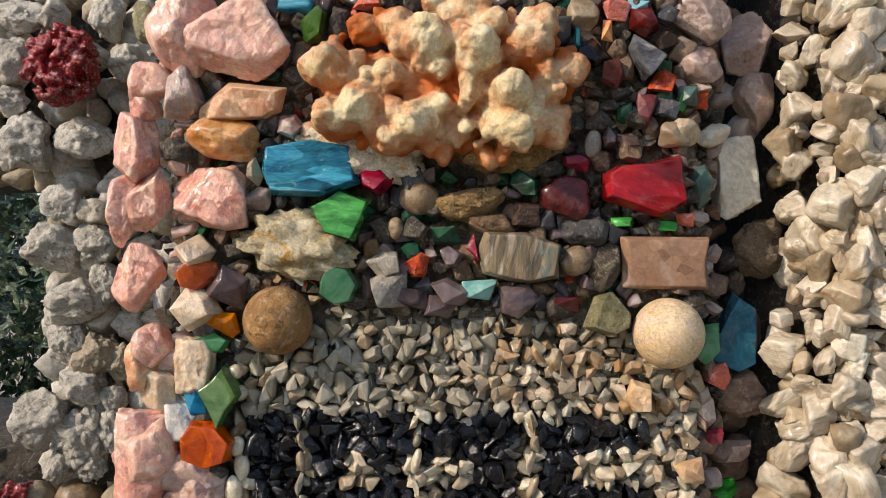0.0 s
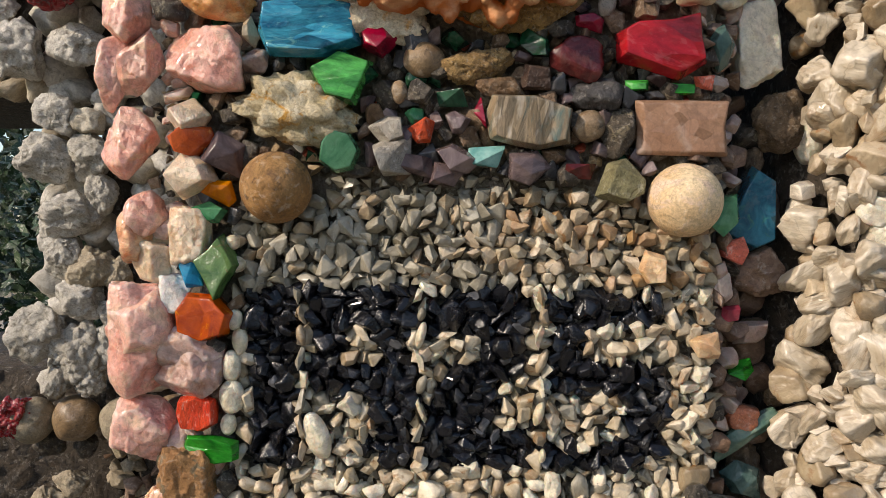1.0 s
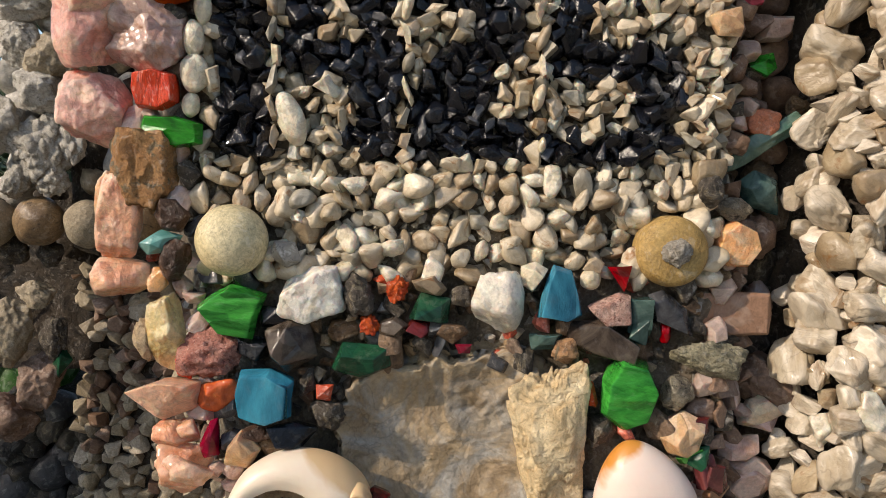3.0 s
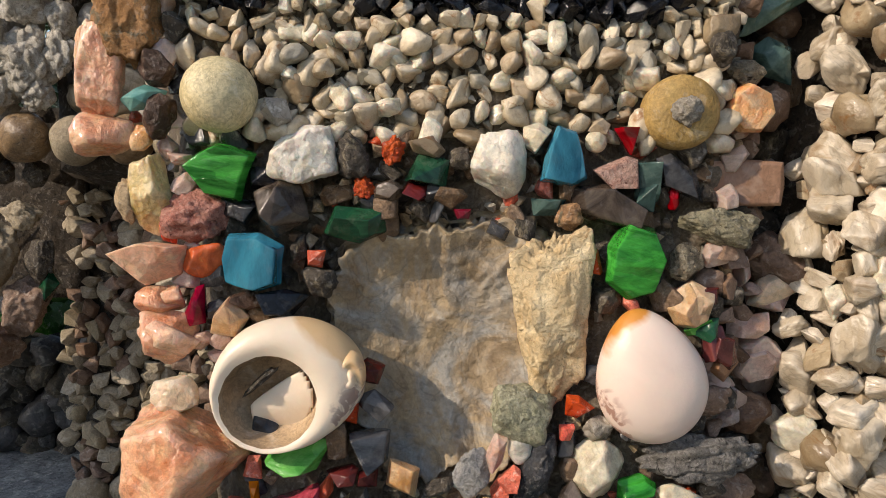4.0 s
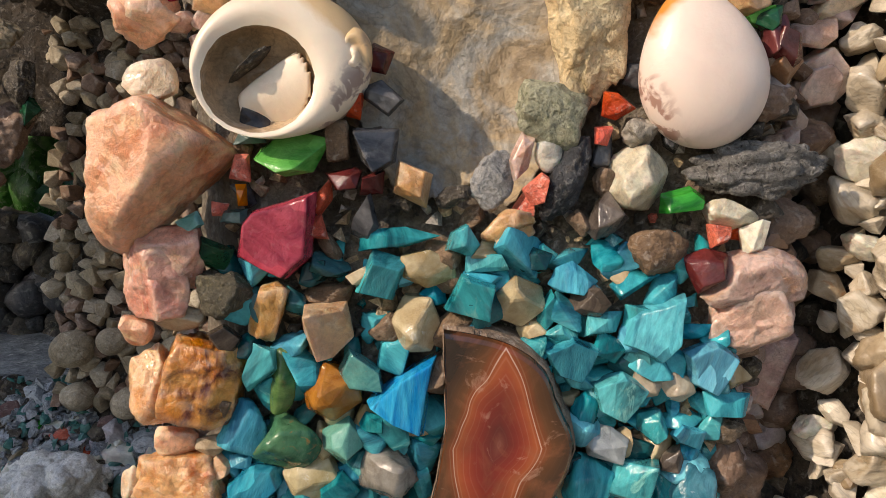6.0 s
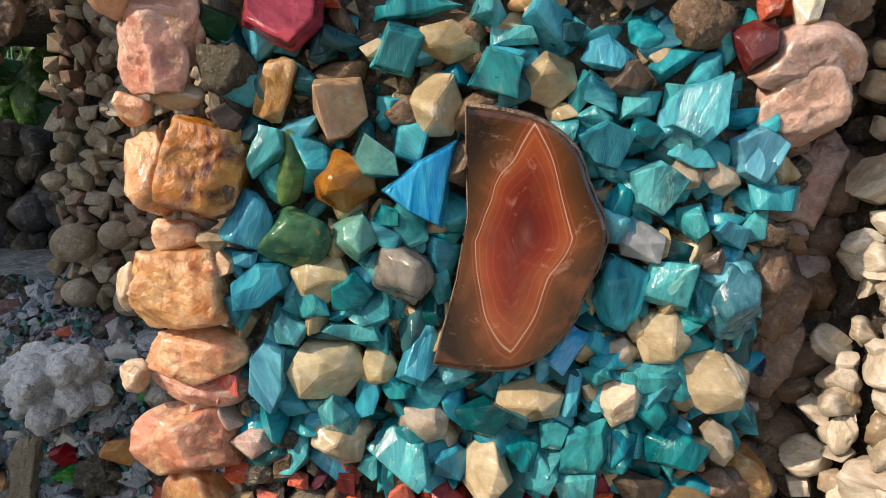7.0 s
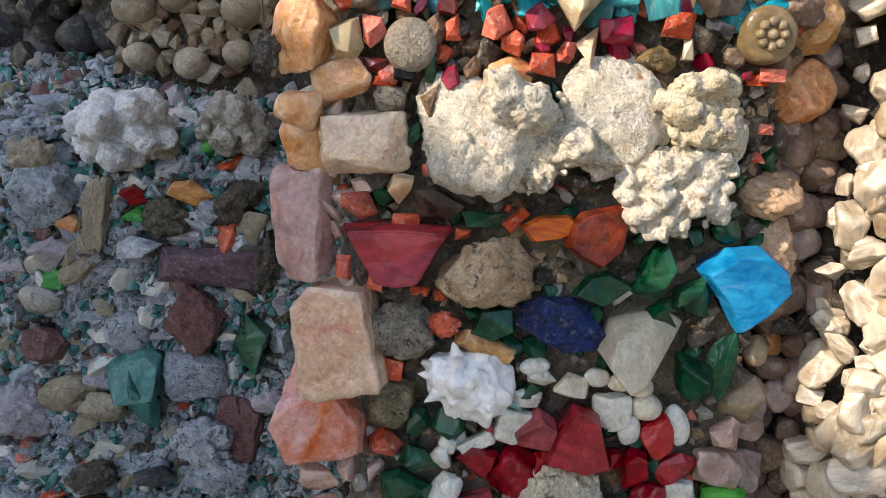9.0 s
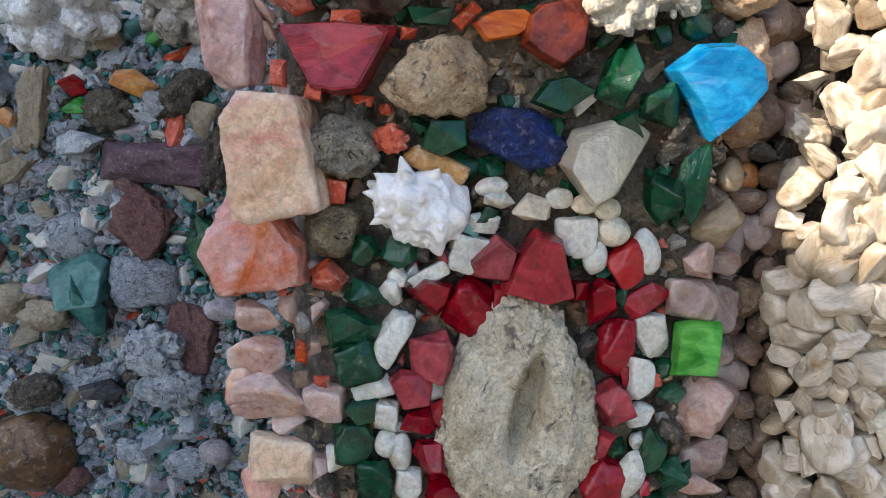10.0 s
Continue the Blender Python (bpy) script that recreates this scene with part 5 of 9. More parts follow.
set_stone("quartz_crystal", -0.0079, 0.6930, 0.0188, 0.0167, 0, "K", "smokyq", 0.0038, "grey smoky quartz crystal with a bright face", "quartz")
set_stone("turquoise_glass", 0.0022, 0.6784, 0.0149, 0.0149, 15, "G5", "brightblue2", 0.0034)
set_stone("teal_glass", 0.0126, 0.6965, 0.0228, 0.0166, 0, "G5", "dkteal2", 0.0029)
set_stone("quartz_crystal", 0.0294, 0.7037, 0.0236, 0.0175, 5, "K", "citrine2", 0.0041, "tan quartz crystal below the agate slab", "quartz")
set_stone("turquoise_glass", 0.0443, 0.7075, 0.0061, 0.0184, 5, "G4", "brightblue2", 0.0025)
set_stone("cream_quartz", 0.0615, 0.7051, 0.0154, 0.0215, 10, "G6", "creamquartz", 0.0041, "cream crusted quartz crystal", "quartz")
set_stone("quartz_crystal", 0.0161, 0.6746, 0.0193, 0.0321, 0, "G5", "citrine2", 0.0034)
set_stone("amber_flint", 0.0206, 0.6541, 0.0088, 0.0176, 10, "G3", "amberstone", 0.0026)
set_stone("teal_glass", 0.0270, 0.6829, 0.0138, 0.0148, 0, "G5", "teal", 0.0030)
set_stone("teal_glass", 0.0349, 0.6754, 0.0128, 0.0171, 20, "G4", "teal", 0.0030)
set_stone("teal_glass", 0.0506, 0.6862, 0.0189, 0.0232, 0, "G5", "teal", 0.0034)
set_stone("teal_glass", 0.0387, 0.6912, 0.0105, 0.0125, 0, "G5", "teal", 0.0025)
set_stone("teal_glass", 0.0641, 0.6857, 0.0105, 0.0168, 0, "G4", "teal2", 0.0029)
set_stone("teal_glass", 0.0837, 0.6866, 0.0252, 0.0168, 15, "G5", "teal", 0.0034)
set_stone("teal_glass", 0.0725, 0.7013, 0.0165, 0.0165, 10, "G5", "teal", 0.0029)
set_stone("teal_glass", 0.0716, 0.7160, 0.0202, 0.0101, -10, "G4", "teal", 0.0028)
set_stone("turquoise_glass", 0.0397, 0.7238, 0.0120, 0.0180, 30, "G4", "brightblue", 0.0028)
set_stone("turquoise_glass", 0.0543, 0.7183, 0.0141, 0.0080, -30, "G4", "brightblue2", 0.0028)
set_stone("quartz_crystal", 0.0932, 0.7128, 0.0223, 0.0223, 15, "K", "smokyq", 0.0032)
set_stone("quartz_crystal", 0.0988, 0.6895, 0.0105, 0.0188, -25, "K", "smokyq", 0.0033)
set_stone("smoky_glass", 0.0721, 0.6715, 0.0193, 0.0150, -20, "G5", "smoky", 0.0026)
set_stone("grey_flint", 0.0722, 0.6623, 0.0130, 0.0065, 25, "G4", "obsgrey", 0.0026)
set_stone("teal_glass", 0.0490, 0.6704, 0.0172, 0.0129, -10, "G4", "teal", 0.0026)
set_stone("teal_glass", 0.0364, 0.6698, 0.0086, 0.0086, 0, "G4", "teal", 0.0022)
set_stone("quartz_crystal", -0.0377, 0.6844, 0.0212, 0.0169, 20, "K", "citrine2", 0.0034)
set_stone("orange_tile", -0.0524, 0.6680, 0.0087, 0.0061, 20, "G4", "orange", 0.0022)
set_stone("orange_tile", -0.0632, 0.6571, 0.0105, 0.0136, 0, "G5", "orange", 0.0031, "orange red tile chip at the foot of the mosaic bed", "tile")
set_stone("orange_tile", -0.0321, 0.6597, 0.0066, 0.0109, 0, "G4", "orange", 0.0022)
set_stone("red_glass", -0.0354, 0.6676, 0.0078, 0.0087, 0, "G4", "darkred", 0.0017)
set_stone("orange_tile", -0.0151, 0.6617, 0.0131, 0.0142, -5, "G5", "orange", 0.0031, "large orange-red tile fragment", "tile")
set_stone("orange_tile", -0.0084, 0.6539, 0.0099, 0.0110, 0, "G5", "orange", 0.0031)
set_stone("red_glass", 0.0018, 0.6648, 0.0130, 0.0119, 0, "G5", "crim", 0.0030, "crimson glass chunk among orange tiles", "slag glass")
set_stone("orange_tile", 0.0038, 0.6462, 0.0111, 0.0100, 0, "G4", "orange", 0.0022)
set_stone("red_glass", 0.0319, 0.6604, 0.0142, 0.0131, 0, "G4", "crim", 0.0026)
set_stone("orange_tile", 0.0562, 0.6627, 0.0141, 0.0109, 0, "G4", "orange", 0.0022)
set_stone("orange_tile", 0.1050, 0.6628, 0.0052, 0.0061, 0, "G4", "orange", 0.0017)
set_stone("orange_tile", 0.0959, 0.6447, 0.0100, 0.0058, 0, "G4", "orange", 0.0018)
set_stone("orange_tile", 0.0966, 0.6233, 0.0068, 0.0046, 0, "G4", "orange", 0.0014)
set_stone("red_glass", 0.0862, 0.6442, 0.0044, 0.0044, 0, "G4", "crim", 0.0013)
set_stone("red_glass", -0.0623, 0.6442, 0.0112, 0.0067, 0, "G4", "darkred", 0.0022)
set_stone("orange_tile", -0.0602, 0.6378, 0.0090, 0.0050, 0, "G4", "orange", 0.0023)
set_stone("pyrite_lump", -0.0570, 0.6312, 0.0136, 0.0113, 0, "R", "pyrite", 0.0032)
set_stone("red_glass", -0.0329, 0.6396, 0.0094, 0.0123, 0, "G5", "crim", 0.0022)
set_stone("obsidian_shard", -0.0515, 0.6411, 0.0112, 0.0067, 0, "G4", "obsidian", 0.0018)
set_stone("green_glass", -0.0406, 0.6440, 0.0045, 0.0134, 0, "G4", "dgreen", 0.0018)
set_stone("field_stone", -0.0416, 0.6319, 0.0068, 0.0159, 15, "G3", "brown", 0.0023)
set_stone("peach_quartz", -0.0090, 0.6420, 0.0190, 0.0145, 0, "R", "peach", 0.0031)
set_stone("pyrite_lump", 0.0489, 0.6495, 0.0166, 0.0111, 0, "R", "pyritegold", 0.0027)
set_stone("tan_stone", 0.0614, 0.6537, 0.0053, 0.0088, 0, "G4", "tan", 0.0018)
set_stone("carnelian_stone", 0.1185, 0.6396, 0.0313, 0.0291, 0, "R", "ambercarn2", 0.0063, "orange tan quartz cobble at the shaded edge", "stone")
set_stone("amber_flint", 0.1127, 0.6677, 0.0302, 0.0280, 0, "R", "amberstone", 0.0026)
set_stone("field_stone", 0.1040, 0.6696, 0.0215, 0.0151, 0, "R", "shadebrown", 0.0017)
set_stone("amber_flint", 0.1421, 0.6105, 0.0198, 0.0173, 0, "R", "amberstone", 0.0025)
set_stone("field_stone", 0.1228, 0.7155, 0.0246, 0.0369, 15, "B", "shadebrown", 0.0016)
set_stone("azurite_lump", 0.1189, 0.7117, 0.0081, 0.0122, 0, "R", "blueaz", 0.0016)
set_stone("field_stone", 0.1015, 0.6718, 0.0129, 0.0129, 0, "R", "shadebrown", 0.0013)
set_stone("teal_glass", -0.0207, 0.6706, 0.0065, 0.0108, 0, "G4", "teal", 0.0022)
set_stone("teal_glass", -0.0271, 0.6748, 0.0086, 0.0107, 0, "G5", "teal", 0.0021)

set_stone("rose_quartz", -0.0943, 0.5795, 0.0268, 0.0537, 0, "B", "rosegrey2", 0.0063)
set_stone("cream_quartz", -0.0789, 0.5270, 0.0437, 0.0540, -8, "B", "creamrose", 0.0077, "large cream and rose quartz block at the pillar edge", "quartz")
set_stone("rose_quartz", -0.0865, 0.4915, 0.0425, 0.0451, 0, "B", "roseorange", 0.0069, "streaked rose and orange quartz block", "quartz")
set_stone("peach_quartz", -0.0924, 0.6125, 0.0188, 0.0258, 0, "R", "peach", 0.0028)
set_stone("field_stone", -0.1063, 0.6477, 0.0135, 0.0180, 10, "L", "dark", 0.0014)
set_stone("orange_tile", -0.0702, 0.5873, 0.0133, 0.0150, -30, "G5", "redorange2", 0.0029, "rust orange tile shard in mortar", "tile")
set_stone("amber_flint", -0.0523, 0.5946, 0.0120, 0.0144, 0, "G5", "amberstone", 0.0024)
set_stone("red_glass", -0.0532, 0.5658, 0.0482, 0.0284, 0, "TR", "red", 0.0054, "large glossy red glass trapezoid set in mortar", "slag glass")
set_stone("field_stone", -0.0151, 0.5581, 0.0436, 0.0324, -15, "R", "cretan", 0.0060, "rough tan and pyrite-grey ore lump", "stone")
set_stone("amber_glass", 0.0116, 0.5794, 0.0268, 0.0146, 8, "blade", "orangeglass2", 0.0044, "glossy amber orange glass lens shaped chunk", "slag glass")
set_stone("amber_glass", 0.0320, 0.5801, 0.0267, 0.0316, 20, "flag", "darkamber", 0.0024)
set_stone("green_glass", -0.0174, 0.5822, 0.0182, 0.0073, 0, "G4", "dgreen", 0.0019)
set_stone("smoky_glass", -0.0355, 0.5890, 0.0217, 0.0145, 0, "G5", "smoky", 0.0019)
set_stone("orange_tile", -0.0030, 0.5827, 0.0121, 0.0061, -40, "G4", "orange", 0.0019)
set_stone("orange_tile", -0.0498, 0.5815, 0.0122, 0.0053, 0, "G4", "orange", 0.0019)
set_stone("orange_tile", -0.0255, 0.5756, 0.0073, 0.0054, 0, "G4", "orange", 0.0020)
set_stone("orange_tile", -0.0418, 0.6022, 0.0033, 0.0057, 0, "G4", "orange", 0.0014)
set_stone("orange_tile", -0.0763, 0.5598, 0.0070, 0.0112, 0, "G4", "orange", 0.0025)
set_stone("orange_tile", -0.0628, 0.5539, 0.0075, 0.0100, 0, "G4", "orange", 0.0020)
set_stone("field_stone", -0.0685, 0.5575, 0.0070, 0.0125, 0, "R", "dark", 0.0020)
set_stone("pyrite_lump", -0.0514, 0.5333, 0.0307, 0.0294, 0, "R", "pyrite", 0.0071, "crystalline grey pyrite cluster", "rock")
set_stone("pyrite_lump", -0.0559, 0.4981, 0.0251, 0.0237, 0, "R", "pyrite2", 0.0067, "brown-grey pyrite ore lump", "rock")
set_stone("orange_tile", -0.0536, 0.5139, 0.0083, 0.0104, 0, "G4", "orange", 0.0026)
set_stone("orange_tile", -0.0431, 0.5499, 0.0088, 0.0050, 0, "G4", "orange", 0.0020)
set_stone("orange_tile", -0.0328, 0.5353, 0.0166, 0.0127, 0, "L", "orange", 0.0025)
set_stone("green_glass", -0.0105, 0.5361, 0.0204, 0.0165, 0, "G5", "dgreen", 0.0025)
set_stone("azurite_lump", 0.0192, 0.5372, 0.0394, 0.0241, 15, "R", "blueaz", 0.0066, "deep blue azurite crystal cluster", "rock")
set_stone("amber_flint", -0.0138, 0.5253, 0.0283, 0.0103, 20, "B", "amberstone", 0.0026)
set_stone("grey_quartz", 0.0535, 0.5278, 0.0384, 0.0372, 0, "G6", "pearl", 0.0067, "large faceted pearl grey quartz chunk", "quartz")
set_stone("turquoise_glass", 0.0938, 0.5556, 0.0400, 0.0390, 0, "fan", "brightblue3", 0.0060, "big turquoise blue glass chunk with smooth dome", "slag glass")
set_stone("green_glass", 0.0353, 0.5535, 0.0275, 0.0150, -10, "G5", "dgreen", 0.0025)
set_stone("green_glass", 0.0576, 0.5633, 0.0173, 0.0297, 10, "G5", "dgreen", 0.0020)
set_stone("green_glass", 0.0747, 0.5510, 0.0175, 0.0200, 0, "G5", "dgreen", 0.0020)
set_stone("green_glass", 0.0611, 0.5400, 0.0152, 0.0152, 20, "G5", "dgreen", 0.0020)
set_stone("green_glass", 0.0774, 0.5126, 0.0234, 0.0208, 20, "G5", "dgreen", 0.0031)
set_stone("green_glass", 0.0904, 0.5198, 0.0129, 0.0336, 10, "R", "dgreen", 0.0021)
set_stone("field_stone", 0.1104, 0.5678, 0.0271, 0.0394, 10, "R", "shadetan", 0.0030)
set_stone("field_stone", 0.1053, 0.5951, 0.0287, 0.0215, 0, "R", "shadetan", 0.0029)
set_stone("field_stone", 0.1158, 0.5460, 0.0201, 0.0151, 0, "R", "shadetan", 0.0025)
set_stone("carnelian_stone", 0.1333, 0.6148, 0.0146, 0.0219, 0, "R", "ambercarn2", 0.0034)
set_stone("orange_tile", -0.0587, 0.4801, 0.0147, 0.0134, 0, "G5", "redorange2", 0.0032, "rust red tile cube in mortar", "tile")

set_stone("rose_quartz", -0.0876, 0.4442, 0.0254, 0.0193, 0, "R", "pinkgrey", 0.0044)
set_stone("rose_quartz", -0.0819, 0.4283, 0.0343, 0.0233, 0, "R", "pinkgrey", 0.0044)
set_stone("rose_quartz", -0.0938, 0.4294, 0.0147, 0.0220, 0, "R", "pink", 0.0034)
set_stone("cream_quartz", -0.0775, 0.3982, 0.0301, 0.0238, 5, "B", "creampeach", 0.0050, "cream and pink quartz block at the pillar edge", "quartz")
set_stone("rose_quartz", -0.0873, 0.4612, 0.0191, 0.0143, 0, "R", "pinkgrey", 0.0033)
set_stone("rose_quartz", -0.0873, 0.3865, 0.0177, 0.0202, 0, "R", "pink", 0.0030)
set_stone("rose_quartz", -0.0593, 0.4243, 0.0197, 0.0172, 0, "B", "pinkgrey", 0.0034)
set_stone("orange_tile", -0.0568, 0.4789, 0.0160, 0.0137, 0, "G5", "redorange2", 0.0028, "rust orange tile cube in mortar", "tile")
set_stone("orange_tile", -0.0692, 0.4464, 0.0053, 0.0111, 0, "B", "orange", 0.0019)
set_stone("grey_stone", -0.0686, 0.4586, 0.0072, 0.0096, 0, "R", "grey", 0.0019)
set_stone("field_stone", -0.0688, 0.4341, 0.0098, 0.0083, 0, "G4", "brown", 0.0020)
set_stone("orange_tile", -0.0605, 0.4335, 0.0073, 0.0049, 0, "G4", "redorange2", 0.0015)
set_stone("green_glass", -0.0421, 0.4894, 0.0129, 0.0140, 0, "G5", "dgreen", 0.0023)
set_stone("green_glass", -0.0289, 0.4896, 0.0164, 0.0152, 10, "G5", "dgreen", 0.0028)
set_stone("green_glass", -0.0416, 0.4703, 0.0190, 0.0119, 20, "G5", "dgreen", 0.0024)
set_stone("green_glass", -0.0475, 0.4582, 0.0240, 0.0180, -15, "G5", "dgreen", 0.0029)
set_stone("green_glass", -0.0451, 0.4423, 0.0219, 0.0207, -10, "B", "dgreen", 0.0029)
set_stone("green_glass", -0.0438, 0.4213, 0.0148, 0.0124, 0, "G5", "dgreen", 0.0020)
set_stone("green_glass", -0.0474, 0.4061, 0.0187, 0.0200, 0, "B", "dgreen", 0.0030)
set_stone("green_glass", -0.0388, 0.3896, 0.0177, 0.0228, -15, "B", "dgreen", 0.0030)
set_stone("white_pebble", 0.0085, 0.5170, 0.0137, 0.0078, -10, "O", "white2", 0.0032)
set_stone("white_pebble", 0.0121, 0.5125, 0.0138, 0.0092, 10, "G5", "white2", 0.0028)
set_stone("white_pebble", 0.0056, 0.5019, 0.0139, 0.0084, 5, "B", "white2", 0.0033)
set_stone("grey_quartz", 0.0249, 0.5092, 0.0162, 0.0116, 0, "G5", "pearl", 0.0023)
set_stone("white_pebble", 0.0363, 0.5125, 0.0115, 0.0088, 10, "O", "white2", 0.0028)
set_stone("white_pebble", 0.0437, 0.4967, 0.0176, 0.0176, 0, "B", "white2", 0.0038)
set_stone("ivory_pebble", 0.0469, 0.5103, 0.0116, 0.0079, 0, "O", "ivory", 0.0023)
set_stone("ivory_pebble", 0.0592, 0.4993, 0.0145, 0.0129, 10, "O", "ivory", 0.0033)
set_stone("ivory_pebble", 0.0562, 0.5086, 0.0116, 0.0093, 0, "O", "ivory", 0.0023)
set_stone("white_pebble", 0.0738, 0.4913, 0.0109, 0.0201, -15, "O", "white2", 0.0038)
set_stone("white_pebble", 0.0523, 0.4883, 0.0104, 0.0147, 0, "O", "white2", 0.0038)
set_stone("white_pebble", 0.0001, 0.4889, 0.0183, 0.0165, 10, "B", "white2", 0.0038)
set_stone("teal_glass", -0.0001, 0.4995, 0.0093, 0.0056, 15, "G4", "ltteal", 0.0019)
set_stone("white_pebble", -0.0160, 0.4798, 0.0189, 0.0085, -25, "B", "white2", 0.0033)
set_stone("white_pebble", -0.0323, 0.4729, 0.0107, 0.0131, 0, "R", "white2", 0.0028)
set_stone("white_pebble", -0.0288, 0.4789, 0.0095, 0.0095, 0, "R", "white2", 0.0024)
set_stone("white_pebble", -0.0309, 0.4523, 0.0133, 0.0266, 20, "B", "white2", 0.0039)
set_stone("white_pebble", -0.0391, 0.4301, 0.0184, 0.0113, -20, "B", "white2", 0.0034)
set_stone("white_pebble", -0.0335, 0.4182, 0.0114, 0.0149, 0, "B", "white2", 0.0040)
set_stone("white_pebble", -0.0329, 0.4063, 0.0110, 0.0125, 0, "O", "white2", 0.0030)
set_stone("white_pebble", -0.0273, 0.4025, 0.0100, 0.0176, 0, "O", "white2", 0.0035)
set_stone("white_pebble", -0.0237, 0.3885, 0.0122, 0.0140, 0, "B", "white2", 0.0041)
set_stone("white_pebble", 0.0778, 0.4558, 0.0151, 0.0200, -10, "B", "white2", 0.0039)
set_stone("white_pebble", 0.0736, 0.4377, 0.0136, 0.0198, -10, "R", "white2", 0.0035)
set_stone("white_pebble", 0.0746, 0.4202, 0.0125, 0.0125, 0, "R", "white2", 0.0025)
set_stone("white_pebble", 0.0724, 0.3933, 0.0128, 0.0230, 12, "O", "white2", 0.0041)
set_stone("white_pebble", 0.0748, 0.4088, 0.0076, 0.0088, 0, "R", "white2", 0.0025)
set_stone("red_glass", 0.0295, 0.4846, 0.0320, 0.0320, 5, "tooth", "crim3", 0.0066, "central pointed crimson glass chunk crowning the border", "slag glass")
set_stone("red_glass", 0.0107, 0.4855, 0.0212, 0.0212, -30, "G5", "crim3", 0.0042)
set_stone("red_glass", -0.0147, 0.4707, 0.0203, 0.0179, -15, "G5", "crim3", 0.0048)
set_stone("red_glass", 0.0019, 0.4662, 0.0216, 0.0240, 25, "B", "crim3", 0.0048)
set_stone("red_glass", 0.0136, 0.4712, 0.0086, 0.0108, 0, "G4", "crim3", 0.0029)
set_stone("red_glass", -0.0150, 0.4464, 0.0219, 0.0243, 20, "G5", "crim3", 0.0053)
set_stone("red_glass", -0.0235, 0.4303, 0.0209, 0.0184, 15, "G5", "crim3", 0.0049)
set_stone("red_glass", -0.0197, 0.4166, 0.0174, 0.0124, -10, "G5", "crim3", 0.0040)
set_stone("red_glass", -0.0142, 0.3996, 0.0164, 0.0202, 0, "G5", "crim3", 0.0045)
set_stone("red_glass", -0.0071, 0.3860, 0.0204, 0.0127, -10, "G5", "crim3", 0.0041)
set_stone("red_glass", -0.0012, 0.3951, 0.0076, 0.0177, 0, "G4", "crim3", 0.0020)
set_stone("red_glass", -0.0114, 0.4192, 0.0074, 0.0174, 0, "G4", "crim3", 0.0020)
set_stone("red_glass", 0.0465, 0.4741, 0.0086, 0.0096, 0, "G4", "crim3", 0.0034)
set_stone("red_glass", 0.0664, 0.4852, 0.0166, 0.0202, -25, "B", "crim4", 0.0038)
set_stone("red_glass", 0.0557, 0.4694, 0.0149, 0.0216, 5, "G5", "crim3", 0.0053)
set_stone("red_glass", 0.0750, 0.4721, 0.0216, 0.0108, -35, "G4", "crim3", 0.0038)
set_stone("red_glass", 0.0632, 0.4500, 0.0171, 0.0269, 10, "B", "crim3", 0.0044)
set_stone("red_glass", 0.0616, 0.4263, 0.0204, 0.0224, 0, "G5", "crim3", 0.0055)
set_stone("red_glass", 0.0687, 0.4377, 0.0074, 0.0124, 0, "G4", "crim3", 0.0025)
set_stone("red_glass", 0.0603, 0.3906, 0.0230, 0.0230, 0, "B", "crim3", 0.0046)
set_stone("red_glass", 0.0583, 0.4060, 0.0126, 0.0177, 10, "G5", "crim3", 0.0035)
set_stone("orange_tile", 0.0809, 0.4366, 0.0062, 0.0074, 0, "G4", "orange", 0.0020)
set_stone("red_glass", -0.0103, 0.4875, 0.0056, 0.0071, 0, "G4", "crim3", 0.0019)
set_stone("green_glass", 0.0816, 0.4050, 0.0127, 0.0203, 10, "B", "dgreen", 0.0025)
set_stone("green_glass", 0.0897, 0.3935, 0.0154, 0.0179, 0, "G5", "dgreen", 0.0020)
set_stone("red_glass", 0.0789, 0.3882, 0.0051, 0.0077, 0, "G4", "crim3", 0.0021)
set_stone("green_glass", 0.0962, 0.4504, 0.0201, 0.0258, 3, "tile", "green2", 0.0034, "upright flat bright green glass tile in pebbles", "slag glass")
set_stone("green_glass", 0.0851, 0.5812, 0.0129, 0.0129, 0, "R", "dgreen", 0.0017)
set_stone("rose_quartz", 0.0965, 0.4869, 0.0143, 0.0167, -15, "G5", "pinkgrey", 0.0033)
set_stone("rose_quartz", 0.1109, 0.4847, 0.0167, 0.0131, 0, "R", "rosegrey", 0.0029)
set_stone("tan_stone", 0.1313, 0.4864, 0.0161, 0.0248, 20, "G5", "tan", 0.0035)
set_stone("rose_quartz", 0.0942, 0.4712, 0.0229, 0.0181, 0, "B", "rosegrey", 0.0034)
set_stone("rose_quartz", 0.1127, 0.4642, 0.0195, 0.0231, -10, "R", "rosegrey", 0.0034)
set_stone("tan_stone", 0.1057, 0.5025, 0.0259, 0.0212, -10, "R", "tan", 0.0033)
set_stone("tan_stone", 0.1316, 0.5084, 0.0195, 0.0146, -20, "R", "tan", 0.0029)
set_stone("field_stone", 0.1246, 0.5349, 0.0209, 0.0116, -10, "G5", "shadetan", 0.0028)
set_stone("carnelian_stone", 0.1256, 0.5197, 0.0142, 0.0154, 0, "O", "ambercarn2", 0.0033)
set_stone("tan_stone", 0.1119, 0.5224, 0.0115, 0.0150, 0, "O", "tan", 0.0028)
set_stone("rose_quartz", 0.1075, 0.4206, 0.0302, 0.0277, 0, "R", "pinkgrey", 0.0035)
set_stone("rose_quartz", 0.1120, 0.4420, 0.0173, 0.0149, 0, "R", "rosegrey", 0.0030)
